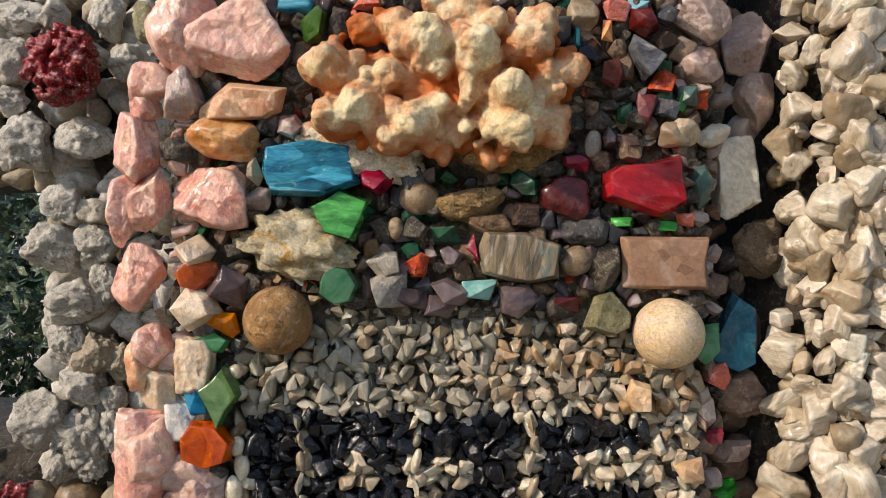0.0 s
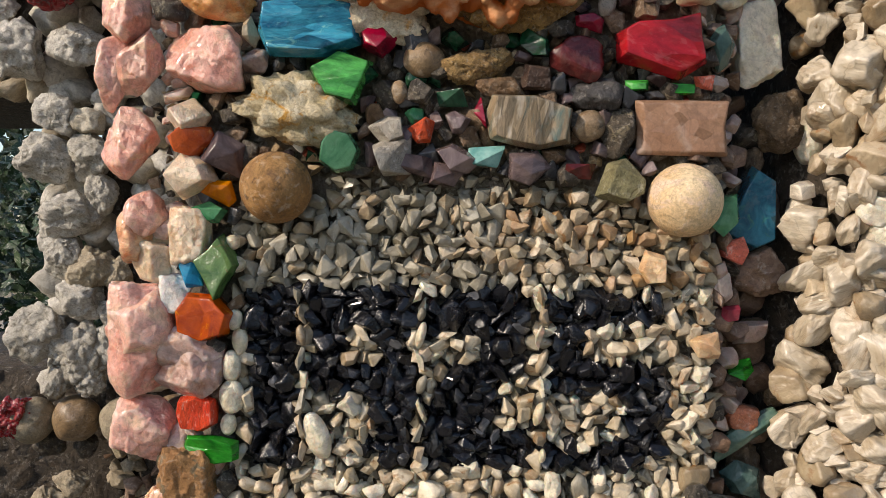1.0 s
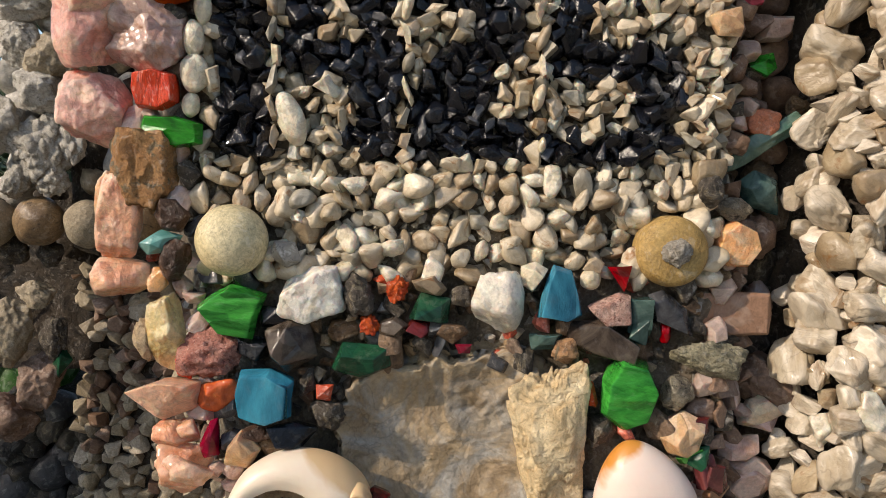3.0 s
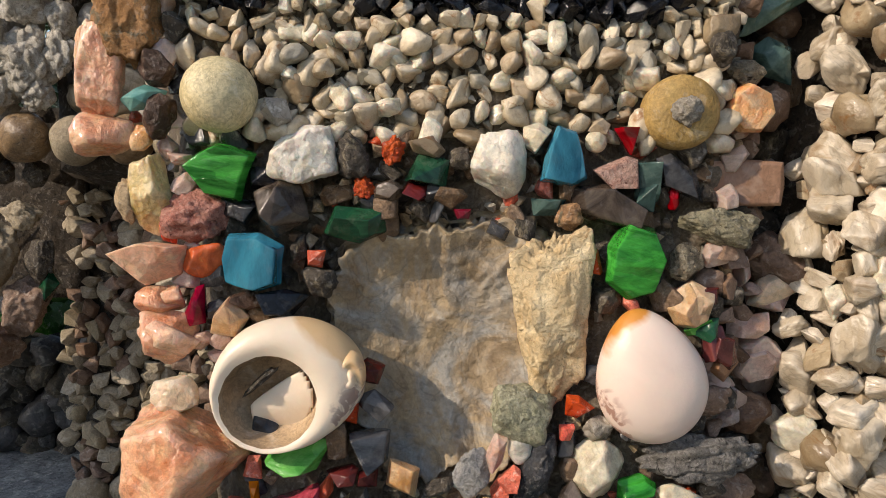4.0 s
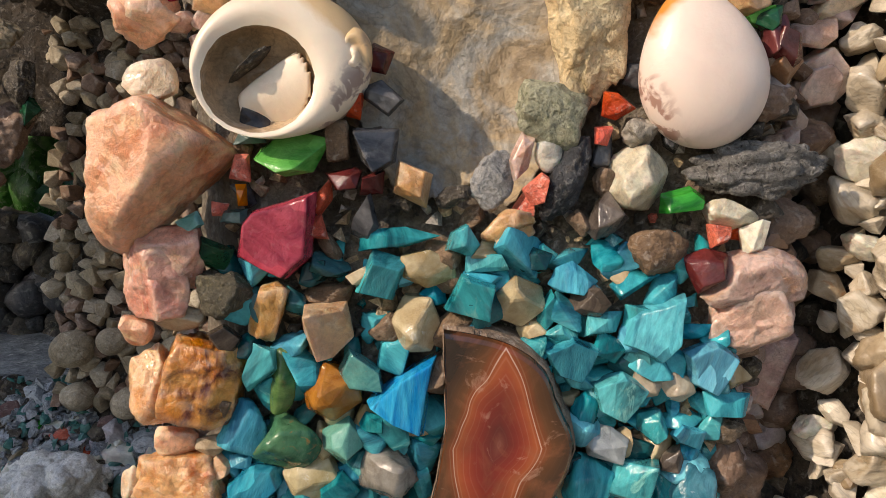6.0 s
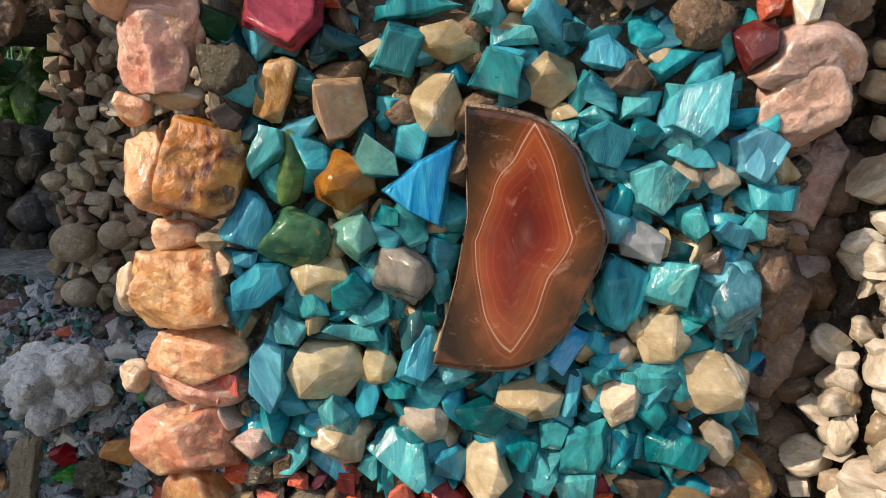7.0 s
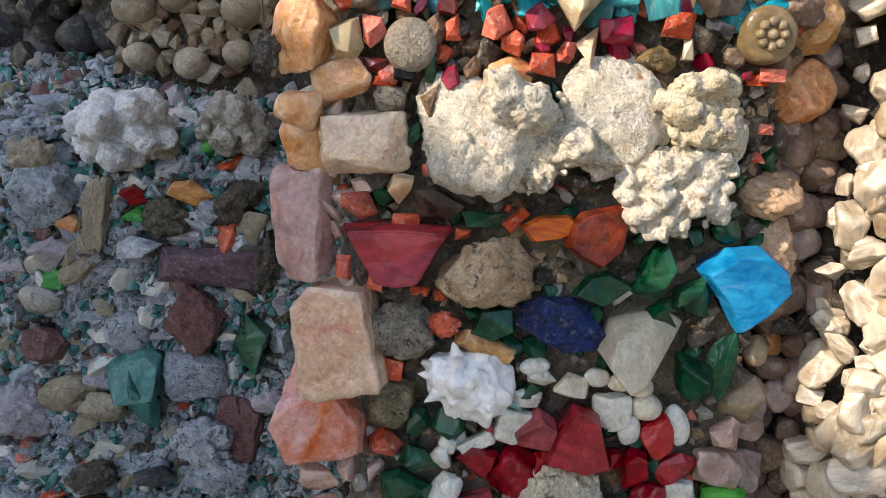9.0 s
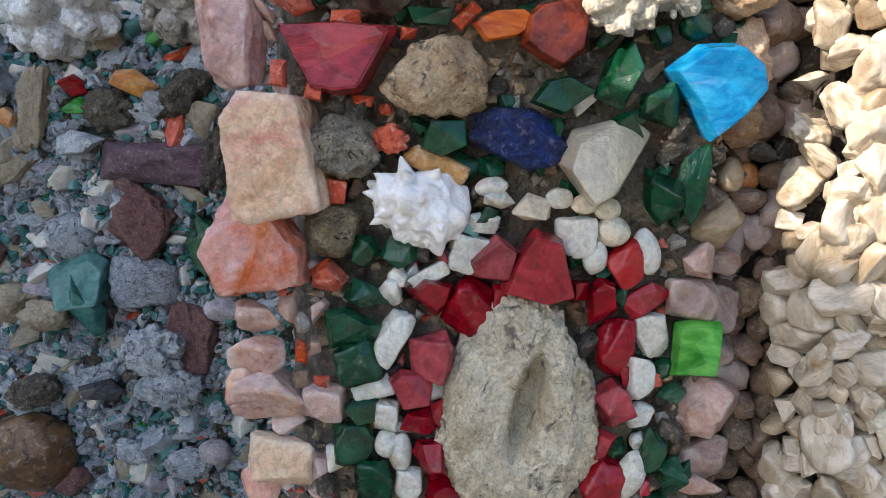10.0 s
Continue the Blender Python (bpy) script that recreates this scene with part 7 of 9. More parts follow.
def broken_shell(x, z, w, h, proud):
    """A moon snail lying on its side, its front whorl broken open to the columella."""
    thing = tagged(new("snail_shell"), "broken white moon snail shell with open whorl", "shell")
    thing.location = (x, face_y(z) - 0.002, z)
    bm = bmesh.new()
    rings, n = [], 72
    prof = [(0.0, 1.0, 0.35), (0.08, 1.03, 0.0), (0.25, 1.0, -0.45), (0.5, 0.93, -0.85), (0.75, 0.82, -1.05), (0.92, 0.75, -1.05), (1.0, 0.69, -0.98),
            (1.0, 0.665, -0.95), (1.0, 0.66, -0.8), (1.0, 0.66, -0.4), (1.0, 0.55, 0.1), (1.0, 0.3, 0.3), (1.0, 0.02, 0.32)]
    for s, r, y in prof:
        ring = []
        for i in range(n):
            a = 2 * math.pi * i / n
            jag = 0.02 * noise.noise(Vector((math.cos(a) * 6, math.sin(a) * 6, 0))) if s > 0.9 else 0
            wob = 1 + 0.05 * math.cos(a - 0.7) * (1 - s) + jag
            ex, ez = w / 2 * (1 - 0.02 * s), h / 2 * (1 + 0.12 * s)
            cx, cz = -0.115 * w * s, -0.14 * h * s
            ring.append(bm.verts.new((cx + math.cos(a) * ex * r * wob, y * proud * (1 - 0.22 * s * math.sin(a)), cz + math.sin(a) * ez * r * wob)))
        rings.append(ring)
    inner = bmesh.new()
    lining = [[inner.verts.new(v.co) for v in ring] for ring in rings[7:]]
    for group, target in ((rings[:8], bm), (lining, inner)):
        for r0, r1 in zip(group, group[1:]):
            for i in range(n):
                j = (i + 1) % n
                target.faces.new((r0[i], r1[i], r1[j], r0[j]))
    bmesh.ops.delete(bm, geom=[v for ring in rings[8:] for v in ring], context="VERTS")
    for b in (bm, inner):
        bmesh.ops.recalc_face_normals(b, faces=b.faces[:])
    part("whorl", bm, MATS["snailshell"], thing)
    part("inner_wall", inner, MATS["innershell"], thing, "tan inside of the broken whorl, darkened in colour for shade")
    sandbm = boulder(0.34 * w, 0.055 * w, 0.1 * w, random.Random(6), rough=0.14)
    sandbm.transform(Matrix.Translation((-0.20 * w, -0.15 * proud, -0.02 * h)) @ Matrix.Rotation(radians(-42), 4, "Y"))
    part("sand_fill", sandbm, MATS["dark"], thing, "dark sand caught in the whorl")
    bm = bmesh.new()
    for k in range(24):
        q = k / 23
        for i in range(24):
            u = i / 23
            px = (-0.29 + 0.52 * q) * w * 0.9 + 0.0
            lo, hi = -0.42 * h, (-0.26 + 0.42 * q ** 0.8) * h
            bm.verts.new((px, proud * (0.3 - 0.55 * math.sin(u * math.pi * 0.75) * (0.4 + 0.6 * q)), lo + (hi - lo) * u))
    bm.verts.ensure_lookup_table()
    for k in range(23):
        for i in range(23):
            a = k * 24 + i
            bm.faces.new((bm.verts[a], bm.verts[a + 1], bm.verts[a + 25], bm.verts[a + 24]))
    keep = [v for v in bm.verts if ((v.co.x + 0.115 * w) / (w * 0.295)) ** 2 + ((v.co.z + 0.14 * h) / (h * 0.33)) ** 2 > 1.0]
    bmesh.ops.delete(bm, geom=keep, context="VERTS")
    bmesh.ops.solidify(bm, geom=bm.faces[:], thickness=0.0015)
    part("columella", bm, MATS["snailshell"], thing, "smooth cream inner wall of the shell")
    bm = bmesh.new()
    bmesh.ops.create_uvsphere(bm, u_segments=32, v_segments=24, radius=1)
    for v in bm.verts:
        a, q = math.atan2(v.co.z, v.co.x), math.hypot(v.co.x, v.co.z)
        groove = 0.12 * math.sin(a + 9 * q)
        v.co = Vector((0.42 * w + v.co.x * 0.11 * w, -0.25 * proud + v.co.y * proud * (0.55 + groove), 0.06 * h + v.co.z * 0.2 * h))
    part("spire", bm, MATS["snailshell"], thing, "small coiled spire of the shell")
    PLACED.append((x, z, w / 2, h / 2, 0))
    return thing


def part(name, bm, mat, parent, label="", smooth=True):
    ob = new(name, finish(bm, name, mat, smooth))
    ob.parent = parent
    return tagged(ob, label)


broken_shell(-0.0555, 0.8932, 0.0573, 0.0470, 0.0114)


def egg_shell(x, z, w, h, proud, turn):
    bm = bmesh.new()
    bmesh.ops.create_uvsphere(bm, u_segments=56, v_segments=40, radius=1)
    for v in bm.verts:
        c = v.co
        taper = 1 - 0.20 * c.z - 0.10 * c.z * c.z
        v.co = Vector((c.x * w / 2 * taper, c.y * proud * (1 - 0.15 * c.z), c.z * h / 2))
    ob = new("smooth_shell", finish(bm, "smooth_shell", MATS["eggshell"], True))
    ob.matrix_world = Matrix.Translation((x, face_y(z) - 0.004, z)) @ Matrix.Rotation(radians(turn), 4, "Y")
    PLACED.append((x, z, w / 2, h / 2, radians(turn)))
    return tagged(ob, "smooth domed pinkish white shell with orange tip", "shell")


egg_shell(0.0869, 0.8966, 0.0434, 0.0554, 0.0137, -16)


def murex_shell(x, z, w, h, proud):
    rng = random.Random(4)
    bms = [boulder(w * 0.92, h * 0.88, proud, rng, rough=0.11, level=5)]
    for p in bms[0].verts:
        p.co *= 1 + 0.05 * math.sin(p.co.x / w * 34 + p.co.z / h * 9) + 0.04 * noise.noise(p.co * 160)
    for i in range(7):
        a = 1.6 + i * 0.62 + rng.uniform(-0.15, 0.15)
        b = bmesh.new()
        ln = rng.uniform(0.10, 0.22) * h
        bmesh.ops.create_cone(b, segments=10, radius1=0.09 * h, radius2=0.006 * h, depth=ln, cap_ends=True)
        way = Vector((math.cos(a), rng.uniform(-0.9, -0.2), math.sin(a))).normalized()
        q = way.to_track_quat("Z", "Y").to_matrix().to_4x4()
        b.transform(Matrix.Translation(Vector((math.cos(a) * w * 0.34, -proud * 0.3, math.sin(a) * h * 0.34)) + way * ln * 0.35) @ q)
        bms.append(b)
    for i in range(5):
        b = bmesh.new()
        u, v = rng.uniform(-0.25, 0.25), rng.uniform(-0.25, 0.25)
        bmesh.ops.create_cone(b, segments=10, radius1=0.08 * h, radius2=0.01 * h, depth=0.2 * h, cap_ends=True)
        way = Vector((u * 2, -1, v * 2)).normalized()
        b.transform(Matrix.Translation((u * w, -proud * 0.85, v * h)) @ way.to_track_quat("Z", "Y").to_matrix().to_4x4())
        bms.append(b)
    ob = new("spiny_shell", joined("spiny_shell", bms, MATS["murex"]))
    skin = ob.modifiers.new("skin", "REMESH")
    skin.mode, skin.voxel_size, skin.use_smooth_shade = "VOXEL", 0.0008, True
    ob.location = (x, face_y(z) - 0.002, z)
    ob.rotation_euler = (0, radians(25), 0)
    PLACED.append((x, z, w / 2 * 0.9, h / 2 * 0.9, 0))
    return tagged(ob, "chalk white spiny murex shell set in mortar", "shell")


murex_shell(-0.0212, 0.5097, 0.0483, 0.0391, 0.0117)


def geode(x, z, w, h, proud):
    """A rough limestone oval with a long sunken hollow."""
    bm = bmesh.new()
    bmesh.ops.create_icosphere(bm, subdivisions=6, radius=1)
    for v in bm.verts:
        c = v.co.copy()
        k = 1 + 0.11 * noise.fractal(c * 2.4, 0.7, 2, 6) + 0.06 * abs(noise.noise(c * 7)) + 0.03 * noise.noise(c * 15)
        flat = -0.75 if c.y < -0.75 else c.y
        px, pz = c.x * k * (1 - 0.16 * c.z), c.z * k
        u, w2 = (px * 0.94 - pz * 0.33 - 0.06), (pz * 0.94 + px * 0.33 - 0.10)
        dent = math.exp(-((u / 0.17) ** 2 + (w2 / 0.46) ** 2) ** 2) if c.y < 0 else 0
        y = flat * k + 1.25 * dent + 0.16 * noise.fractal(c * 5, 0.6, 2, 5) + 0.10 * abs(noise.noise(c * 13))
        v.co = Vector((px * w / 2, y * proud, pz * h / 2))
    ob = new("limestone_geode", finish(bm, "limestone_geode", MATS["geode"], True))
    ob.matrix_world = Matrix.Translation((x, face_y(z) - 0.001, z))
    PLACED.append((x, z, w / 2, h / 2, 0))
    return tagged(ob, "rough cream limestone oval with a long sunken hollow", "rock")


geode(0.0224, 0.4213, 0.0652, 0.0995, 0.0149)

# low discs
stone_disc = disc(0.0976, 1.0007, 0.0149, "discgold", 0.008)
stone_disc.name = "stone_disc"
tagged(stone_disc, "flat round golden stone disc with a chalky centre plug", "stone disc")
bm = lump(0.0137, 0.0137, 0.006, random.Random(2), 30, 0.2, 4)
part("centre_plug", bm, MATS["chalk"], stone_disc, "rough chalky white plug").location = (0, -0.008, 0)
plug = disc(-0.0490, 0.6524, 0.0107, "plug", 0.005)
plug.name = "mortar_plug"
tagged(plug, "round grey concrete plug among orange tile chips", "plug")
button = disc(0.0912, 0.6598, 0.0116, "buttonglass", 0.006)
button.name = "glass_button"
tagged(button, "round brown glass button with a pressed flower", "glass button")
for i in range(9):
    bm = bmesh.new()
    bmesh.ops.create_icosphere(bm, subdivisions=2, radius=0.0021)
    a = i * 2 * math.pi / 8
    q = 0.0048 if i < 8 else 0
    bm.transform(Matrix.Translation((math.cos(a) * q, -0.006, math.sin(a) * q)))
    part("petal", bm, MATS["buttonglass"], button)



# ---- small chips between the set stones ----
def covered(x, z, grow):
    for px, pz, a, b, turn in PLACED:
        if a + grow <= 0 or b + grow <= 0:
            continue
        dx, dz = x - px, z - pz
        if abs(dx) > 0.06 or abs(dz) > 0.06:
            continue
        c, s = math.cos(turn), math.sin(turn)
        u, v = dx * c - dz * s, dx * s + dz * c
        if (u / (a + grow)) ** 2 + (v / (b + grow)) ** 2 < 1:
            return True
    return False


CHIPS = {}
UNIT = 0.012


def chip_mesh(name, mat, kind, rng):
    """One of a dozen shared chip meshes about a centimetre across."""
    key = (name, mat, kind)
    if key not in CHIPS:
        made = []
        for i in range(14):
            r = random.Random(i * 31 + len(CHIPS))
            if kind == "pebble":
                bm = ball(UNIT, UNIT, 0.45 * UNIT, r, 2)
            elif kind == "grit":
                bm = gem(UNIT, UNIT, 0.42 * UNIT, r.choice((3, 4, 5)), r, r.uniform(0.4, 0.8), 0)
            elif kind == "rock":
                bm = boulder(UNIT, UNIT, 0.45 * UNIT, r, False, 0.06, level=3, breaks=0.25, deep=(0.6, 0.95))
            elif kind == "cobble":
                bm = boulder(UNIT, UNIT, 0.40 * UNIT, r, False, 0.03, cuts=10, level=4, soft=110.0, breaks=0.11, deep=(0.42, 0.82))
            elif kind == "nugget":
                bm = boulder(UNIT, UNIT, 0.42 * UNIT, r, False, 0.02, cuts=9, level=3, soft=70.0, breaks=0.06, deep=(0.45, 0.85))
            elif kind == "block":
                bm = gem(UNIT, UNIT, 0.40 * UNIT, r.choice((4, 4, 5, 6)), r, r.uniform(0.6, 0.9), 0.10, peak=i % 4 == 0)
            else:
                bm = gem(UNIT, UNIT, 0.36 * UNIT, r.choice((4, 4, 5, 5, 6)), r, r.uniform(0.5, 0.85), 0.075, peak=i % 3 == 0)
            made.append(finish(bm, name, MATS[mat], kind in ("pebble", "rock", "cobble", "nugget")))
        CHIPS[key] = made
    return rng.choice(CHIPS[key])


COUNT = {}
JOINED = {}


def put_chip(name, mat, kind, m, parent, rng):
    """A chip as a part of its own; past 290 of a name, gathered into one mesh."""
    me = chip_mesh(name, mat, kind, rng)
    key = (parent.name, name)
    COUNT[key] = COUNT.get(key, 0) + 1
    if COUNT[key] <= 290 and kind != "grit":
        ob = new(name, me)
        ob.matrix_world = m
        ob.parent = parent
    else:
        JOINED.setdefault((parent.name, name, mat), []).append((me, m))


def pour_joined():
    for (pname, name, mat), items in JOINED.items():
        vs, fs, base = [], [], 0
        for me, m in items:
            co = np.empty(len(me.vertices) * 3)
            me.vertices.foreach_get("co", co)
            co = co.reshape(-1, 3) @ np.array(m.to_3x3()).T + np.array(m.translation)
            vs.extend(co.tolist())
            fs.extend([[base + i for i in p.vertices] for p in me.polygons])
            base += len(co)
        me = bpy.data.meshes.new(name + "_rest")
        me.from_pydata(vs, [], fs)
        me.materials.append(MATS[mat])
        if items[0][0].polygons[0].use_smooth:
            me.shade_smooth()
        ob = new(name + "_rest", me)
        ob.parent = bpy.data.objects[pname]
        tagged(ob, kind="stuff")


def scatter(x0, x1, z0, z1, gap, chooser, parent, seed, kind="chip", size=(0.9, 1.5), aspect=(0.5, 0.95), depth=None, tilt=18, grow=-0.002, flat=None):
    """Chips on a jittered grid wherever no set stone lies."""
    rng = random.Random(seed)
    rows = int((z1 - z0) / (gap * 0.9))
    cols = int((x1 - x0) / gap)
    spots = [(x0 + (i + 0.5 * (j % 2) + rng.uniform(-0.3, 0.3)) * gap, z0 + (j + rng.uniform(-0.3, 0.3)) * gap * 0.9) for j in range(rows) for i in range(cols)]
    spots.sort(key=lambda p: abs(p[0]))
    for x, z in spots:
        if covered(x, z, grow):
            continue
        pick = chooser(x, z, rng)
        if not pick:
            continue
        name, mat = pick
        w = gap * rng.uniform(*size) * (1.25 if mat == "obsidian" else 1.0)
        h = w * rng.uniform(*aspect)
        y = (face_y(z) + side_y(x, z) + 0.004) if depth is None else depth(x, z)
        m = (Matrix.Translation((x, y + rng.uniform(-0.002, 0.003), z)) @ Euler((radians(rng.uniform(-tilt, tilt)), radians(rng.uniform(0, 360) if flat is None else rng.uniform(-flat, flat)), radians(rng.uniform(-tilt, tilt)))).to_matrix().to_4x4()
             @ Matrix.Diagonal((w / UNIT, (w + h) * 0.55 / UNIT, h / UNIT, 1)))
        put_chip(name, mat, kind, m, parent, rng)


# the date 1925, laid in black chips on the pale panel
STROKES = []


def stroke(x0, x1, z0, z1):
    STROKES.append((min(x0, x1), max(x0, x1), min(z0, z1), max(z0, z1)))


stroke(-0.0914, -0.0705, 1.0390, 1.1205)
stroke(-0.0642, -0.0183, 1.1030, 1.1205)
stroke(-0.0642, -0.0500, 1.0711, 1.1205)
stroke(-0.0652, -0.0196, 1.0699, 1.0851)
stroke(-0.0334, -0.0170, 1.0392, 1.1206)
stroke(-0.0412, -0.0170, 1.0399, 1.0481)
stroke(-0.0108, 0.0360, 1.1005, 1.1199)
stroke(0.0145, 0.0362, 1.0790, 1.1018)
stroke(-0.0031, 0.0249, 1.0623, 1.0852)
stroke(-0.0094, 0.0173, 1.0457, 1.0712)
stroke(-0.0094, 0.0390, 1.0367, 1.0571)
stroke(0.0459, 0.0978, 1.1019, 1.1175)
stroke(0.0461, 0.0641, 1.0714, 1.1044)
stroke(0.0500, 0.0996, 1.0709, 1.0846)
stroke(0.0818, 0.1008, 1.0420, 1.0765)
stroke(0.0402, 0.0912, 1.0361, 1.0470)
PANEL_L, PANEL_R, PANEL_FOOT, PANEL_TOP, PANEL_MID = -0.0971, 0.1258, 0.9900, 1.1720, 1.1219
TEAL_TOP, TEAL_FOOT = 0.8397, 0.6714



def panel(x, z, rng):
    if any(a < x < b and c < z < d for a, b, c, d in STROKES):
        return ("black_chip", "obsidian") if rng.random() < 0.93 else ("dark_chip", "obsgrey")
    u = rng.random()
    # mostly grey chips here: the shade on the panel's upper left, put into colour
    if z > PANEL_TOP - 0.05 and x < 0.02:
        return ("grey_chip", "greychip") if u < 0.8 else ("flint_chip", "tan")
    if z > PANEL_MID:
        return ("flint_chip", "tan") if u < 0.45 else (("grey_chip", "greychip") if u < 0.65 else (("brown_chip", "brownchip") if u < 0.85 else ("pale_chip", "buff")))
    return ("pale_chip", "buff") if u < 0.5 else (("ivory_chip", "ivory") if u < 0.72 else (("flint_chip", "tan") if u < 0.92 else ("grey_chip", "greychip")))


# slim upright pale chips part the figures
def parting(x, z0, z1):
    rng = random.Random(round(x * 1e4))
    z = z0
    while z < z1:
        h = rng.uniform(0.009, 0.014)
        set_stone("slim_chip", x + rng.uniform(-0.0016, 0.0016), z + h / 2, rng.uniform(0.0028, 0.0050), h * rng.uniform(0.7, 1.1), rng.uniform(-24, 24), rng.choice(("G4", "G5", "O")), rng.choice(("ivory", "tan", "tan", "greychip")), 0.0025)
        z += h * 0.92


parting(-0.0677, 1.0398, 1.1193)
parting(-0.0138, 1.0400, 1.1194)
parting(0.0420, 1.0393, 1.1157)

scatter(PANEL_L, PANEL_R, 1.034, PANEL_TOP, 0.0067, panel, pillar, 5, size=(1.15, 1.75), aspect=(0.45, 0.85), tilt=28)
scatter(PANEL_L, PANEL_R, PANEL_FOOT, 1.036, 0.0084, panel, pillar, 6, "nugget", size=(1.05, 1.75), aspect=(0.5, 0.9), tilt=28)


def in_panel(x, z):
    return PANEL_L < x < PANEL_R and PANEL_FOOT < z < PANEL_TOP


def choose(x, z, rng):
    """Which chip fills the mortar, by the bed it lies in."""
    if in_panel(x, z):
        return None
    u = rng.random()
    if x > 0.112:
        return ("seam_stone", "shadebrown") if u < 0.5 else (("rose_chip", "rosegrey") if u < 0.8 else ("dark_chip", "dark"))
    if x < edge_left(z) + 0.018:
        return None
    if x < edge_left(z) + 0.035:
        return ("rose_chip", "pinkgrey") if u < 0.7 else None
    if z > PANEL_TOP:
        return ("dark_chip", "dark") if u < 0.35 else (("purple_chip", "purple") if u < 0.55 else (("brown_chip", "brown") if u < 0.75 else (("flint_shard", "obsgrey") if u < 0.9 else ("green_chip", "dgreen"))))
    if z > TEAL_TOP:
        return ("dark_chip", "dark") if u < 0.14 else (("flint_shard", "obsgrey") if u < 0.26 else (("brown_chip", "brown") if u < 0.42 else (("rust_chip", "orange") if u < 0.48 else None)))
    if z > TEAL_FOOT:
        return None
    if z > TEAL_FOOT - 0.03:
        return ("rust_chip", "orange") if u < 0.3 else (("dark_chip", "dark") if u < 0.55 else (("crimson_chip", "crim") if u < 0.65 else (("brown_chip", "brown") if u < 0.85 else None)))
    return ("bottle_chip", "dgreen") if u < 0.15 else (("dark_chip", "dark") if u < 0.3 else (("pale_bit", "white2") if u < 0.36 else None))


scatter(-0.135, 0.145, 0.25, 1.40, 0.0095, choose, pillar, 11, size=(0.95, 1.6))


def teal_bed(x, z, rng):
    """Splinters of teal and turquoise glass that crowd round the agate."""
    if x < edge_left(z) + 0.036 or x > 0.120:
        return None
    u = rng.random()
    if z > 0.785 and x < 0.01 and u < 0.6:
        return ("brown_chip", "brown") if u < 0.2 else None
    if u < 0.22:
        return ("honey_chip", "citrine2") if u < 0.10 else None
    return ("teal_splinter", "teal") if u < 0.50 else (("pale_teal_splinter", "teal2") if u < 0.72 else (("turquoise_splinter", "brightblue2") if u < 0.86 else ("deep_teal_splinter", "dkteal2")))


scatter(-0.09, 0.125, TEAL_FOOT, TEAL_TOP, 0.0098, teal_bed, pillar, 14, size=(1.25, 2.2), aspect=(0.38, 0.8), tilt=38, grow=-0.004)


def grit(x, z, rng):
    if x < edge_left(z) + 0.014:
        return None
    u = rng.random()
    if any(a < x < b and c < z < d for a, b, c, d in STROKES):
        return ("black_grit", "obsidian")
    if in_panel(x, z):
        return ("panel_grit", "greychip")
    if TEAL_FOOT < z < TEAL_TOP:
        return ("teal_grit", "teal") if u < 0.15 else ("sand_grit", "sand" if u < 0.75 else "dark")
    return ("sand_grit", "sand") if u < 0.3 else (("dark_grit", "dark") if u < 0.6 else (("rust_grit", "orange") if u < 0.66 else (("grey_grit", "grey") if u < 0.85 else ("brown_grit", "brown"))))


scatter(-0.150, 0.135, 0.30, 1.36, 0.0054, grit, pillar, 12, "grit", (0.6, 1.5), grow=0.001, depth=lambda x, z: face_y(z) + 1.2 * side_y(x, z) + 0.007, tilt=40)


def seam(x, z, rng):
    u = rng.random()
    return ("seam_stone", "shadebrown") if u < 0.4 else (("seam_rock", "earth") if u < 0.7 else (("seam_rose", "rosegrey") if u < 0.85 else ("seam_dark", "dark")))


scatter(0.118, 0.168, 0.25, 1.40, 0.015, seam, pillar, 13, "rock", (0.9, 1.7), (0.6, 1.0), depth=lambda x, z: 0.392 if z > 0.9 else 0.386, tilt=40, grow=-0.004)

# ---- tan pillar's blocks ----
def tan_choice(x, z, rng):
    u = rng.random()
    n = "flint_block" if x < 0.2 else "far_block"
    return (n, "tanblock") if u < 0.8 else ((n + "_pale", "whiteflint") if u < 0.85 else (n + "_tan", "tan"))


PLACED_BEFORE = len(PLACED)


def tan_depth(base):
    return lambda x, z: base + 0.03 * max(0.0, min(1.0, (edge_right(z) + 0.018 - x) / 0.016))


def beyond_edge(pick):
    return lambda x, z, rng: pick(x, z, rng) if x > edge_right(z) + 0.004 else None


scatter(0.120, 0.226, 0.34, 1.34, 0.0118, beyond_edge(tan_choice), tan_pillar, 21, "cobble", (1.1, 2.1), (0.55, 1.0), tan_depth(0.338), 30, grow=-1)
for x0, x1, z0, z1 in ((0.226, 0.290, 0.22, 1.42), (0.120, 0.226, 0.22, 0.34), (0.120, 0.226, 1.34, 1.42)):
    scatter(x0, x1, z0, z1, 0.0118, beyond_edge(lambda x, z, rng: ("outer_block", "tanblock")), tan_pillar, 23, "block", (1.3, 2.3), (0.6, 1.0), tan_depth(0.338), 30, grow=-1)
scatter(0.120, 0.290, 0.22, 1.42, 0.0090, beyond_edge(lambda x, z, rng: ("small_flint" if x < 0.2 else "far_flint", "tanblock" if rng.random() < 0.7 else "tan")), tan_pillar, 22, "block", (1.0, 1.6), (0.6, 1.0), tan_depth(0.343), 25, grow=-1)

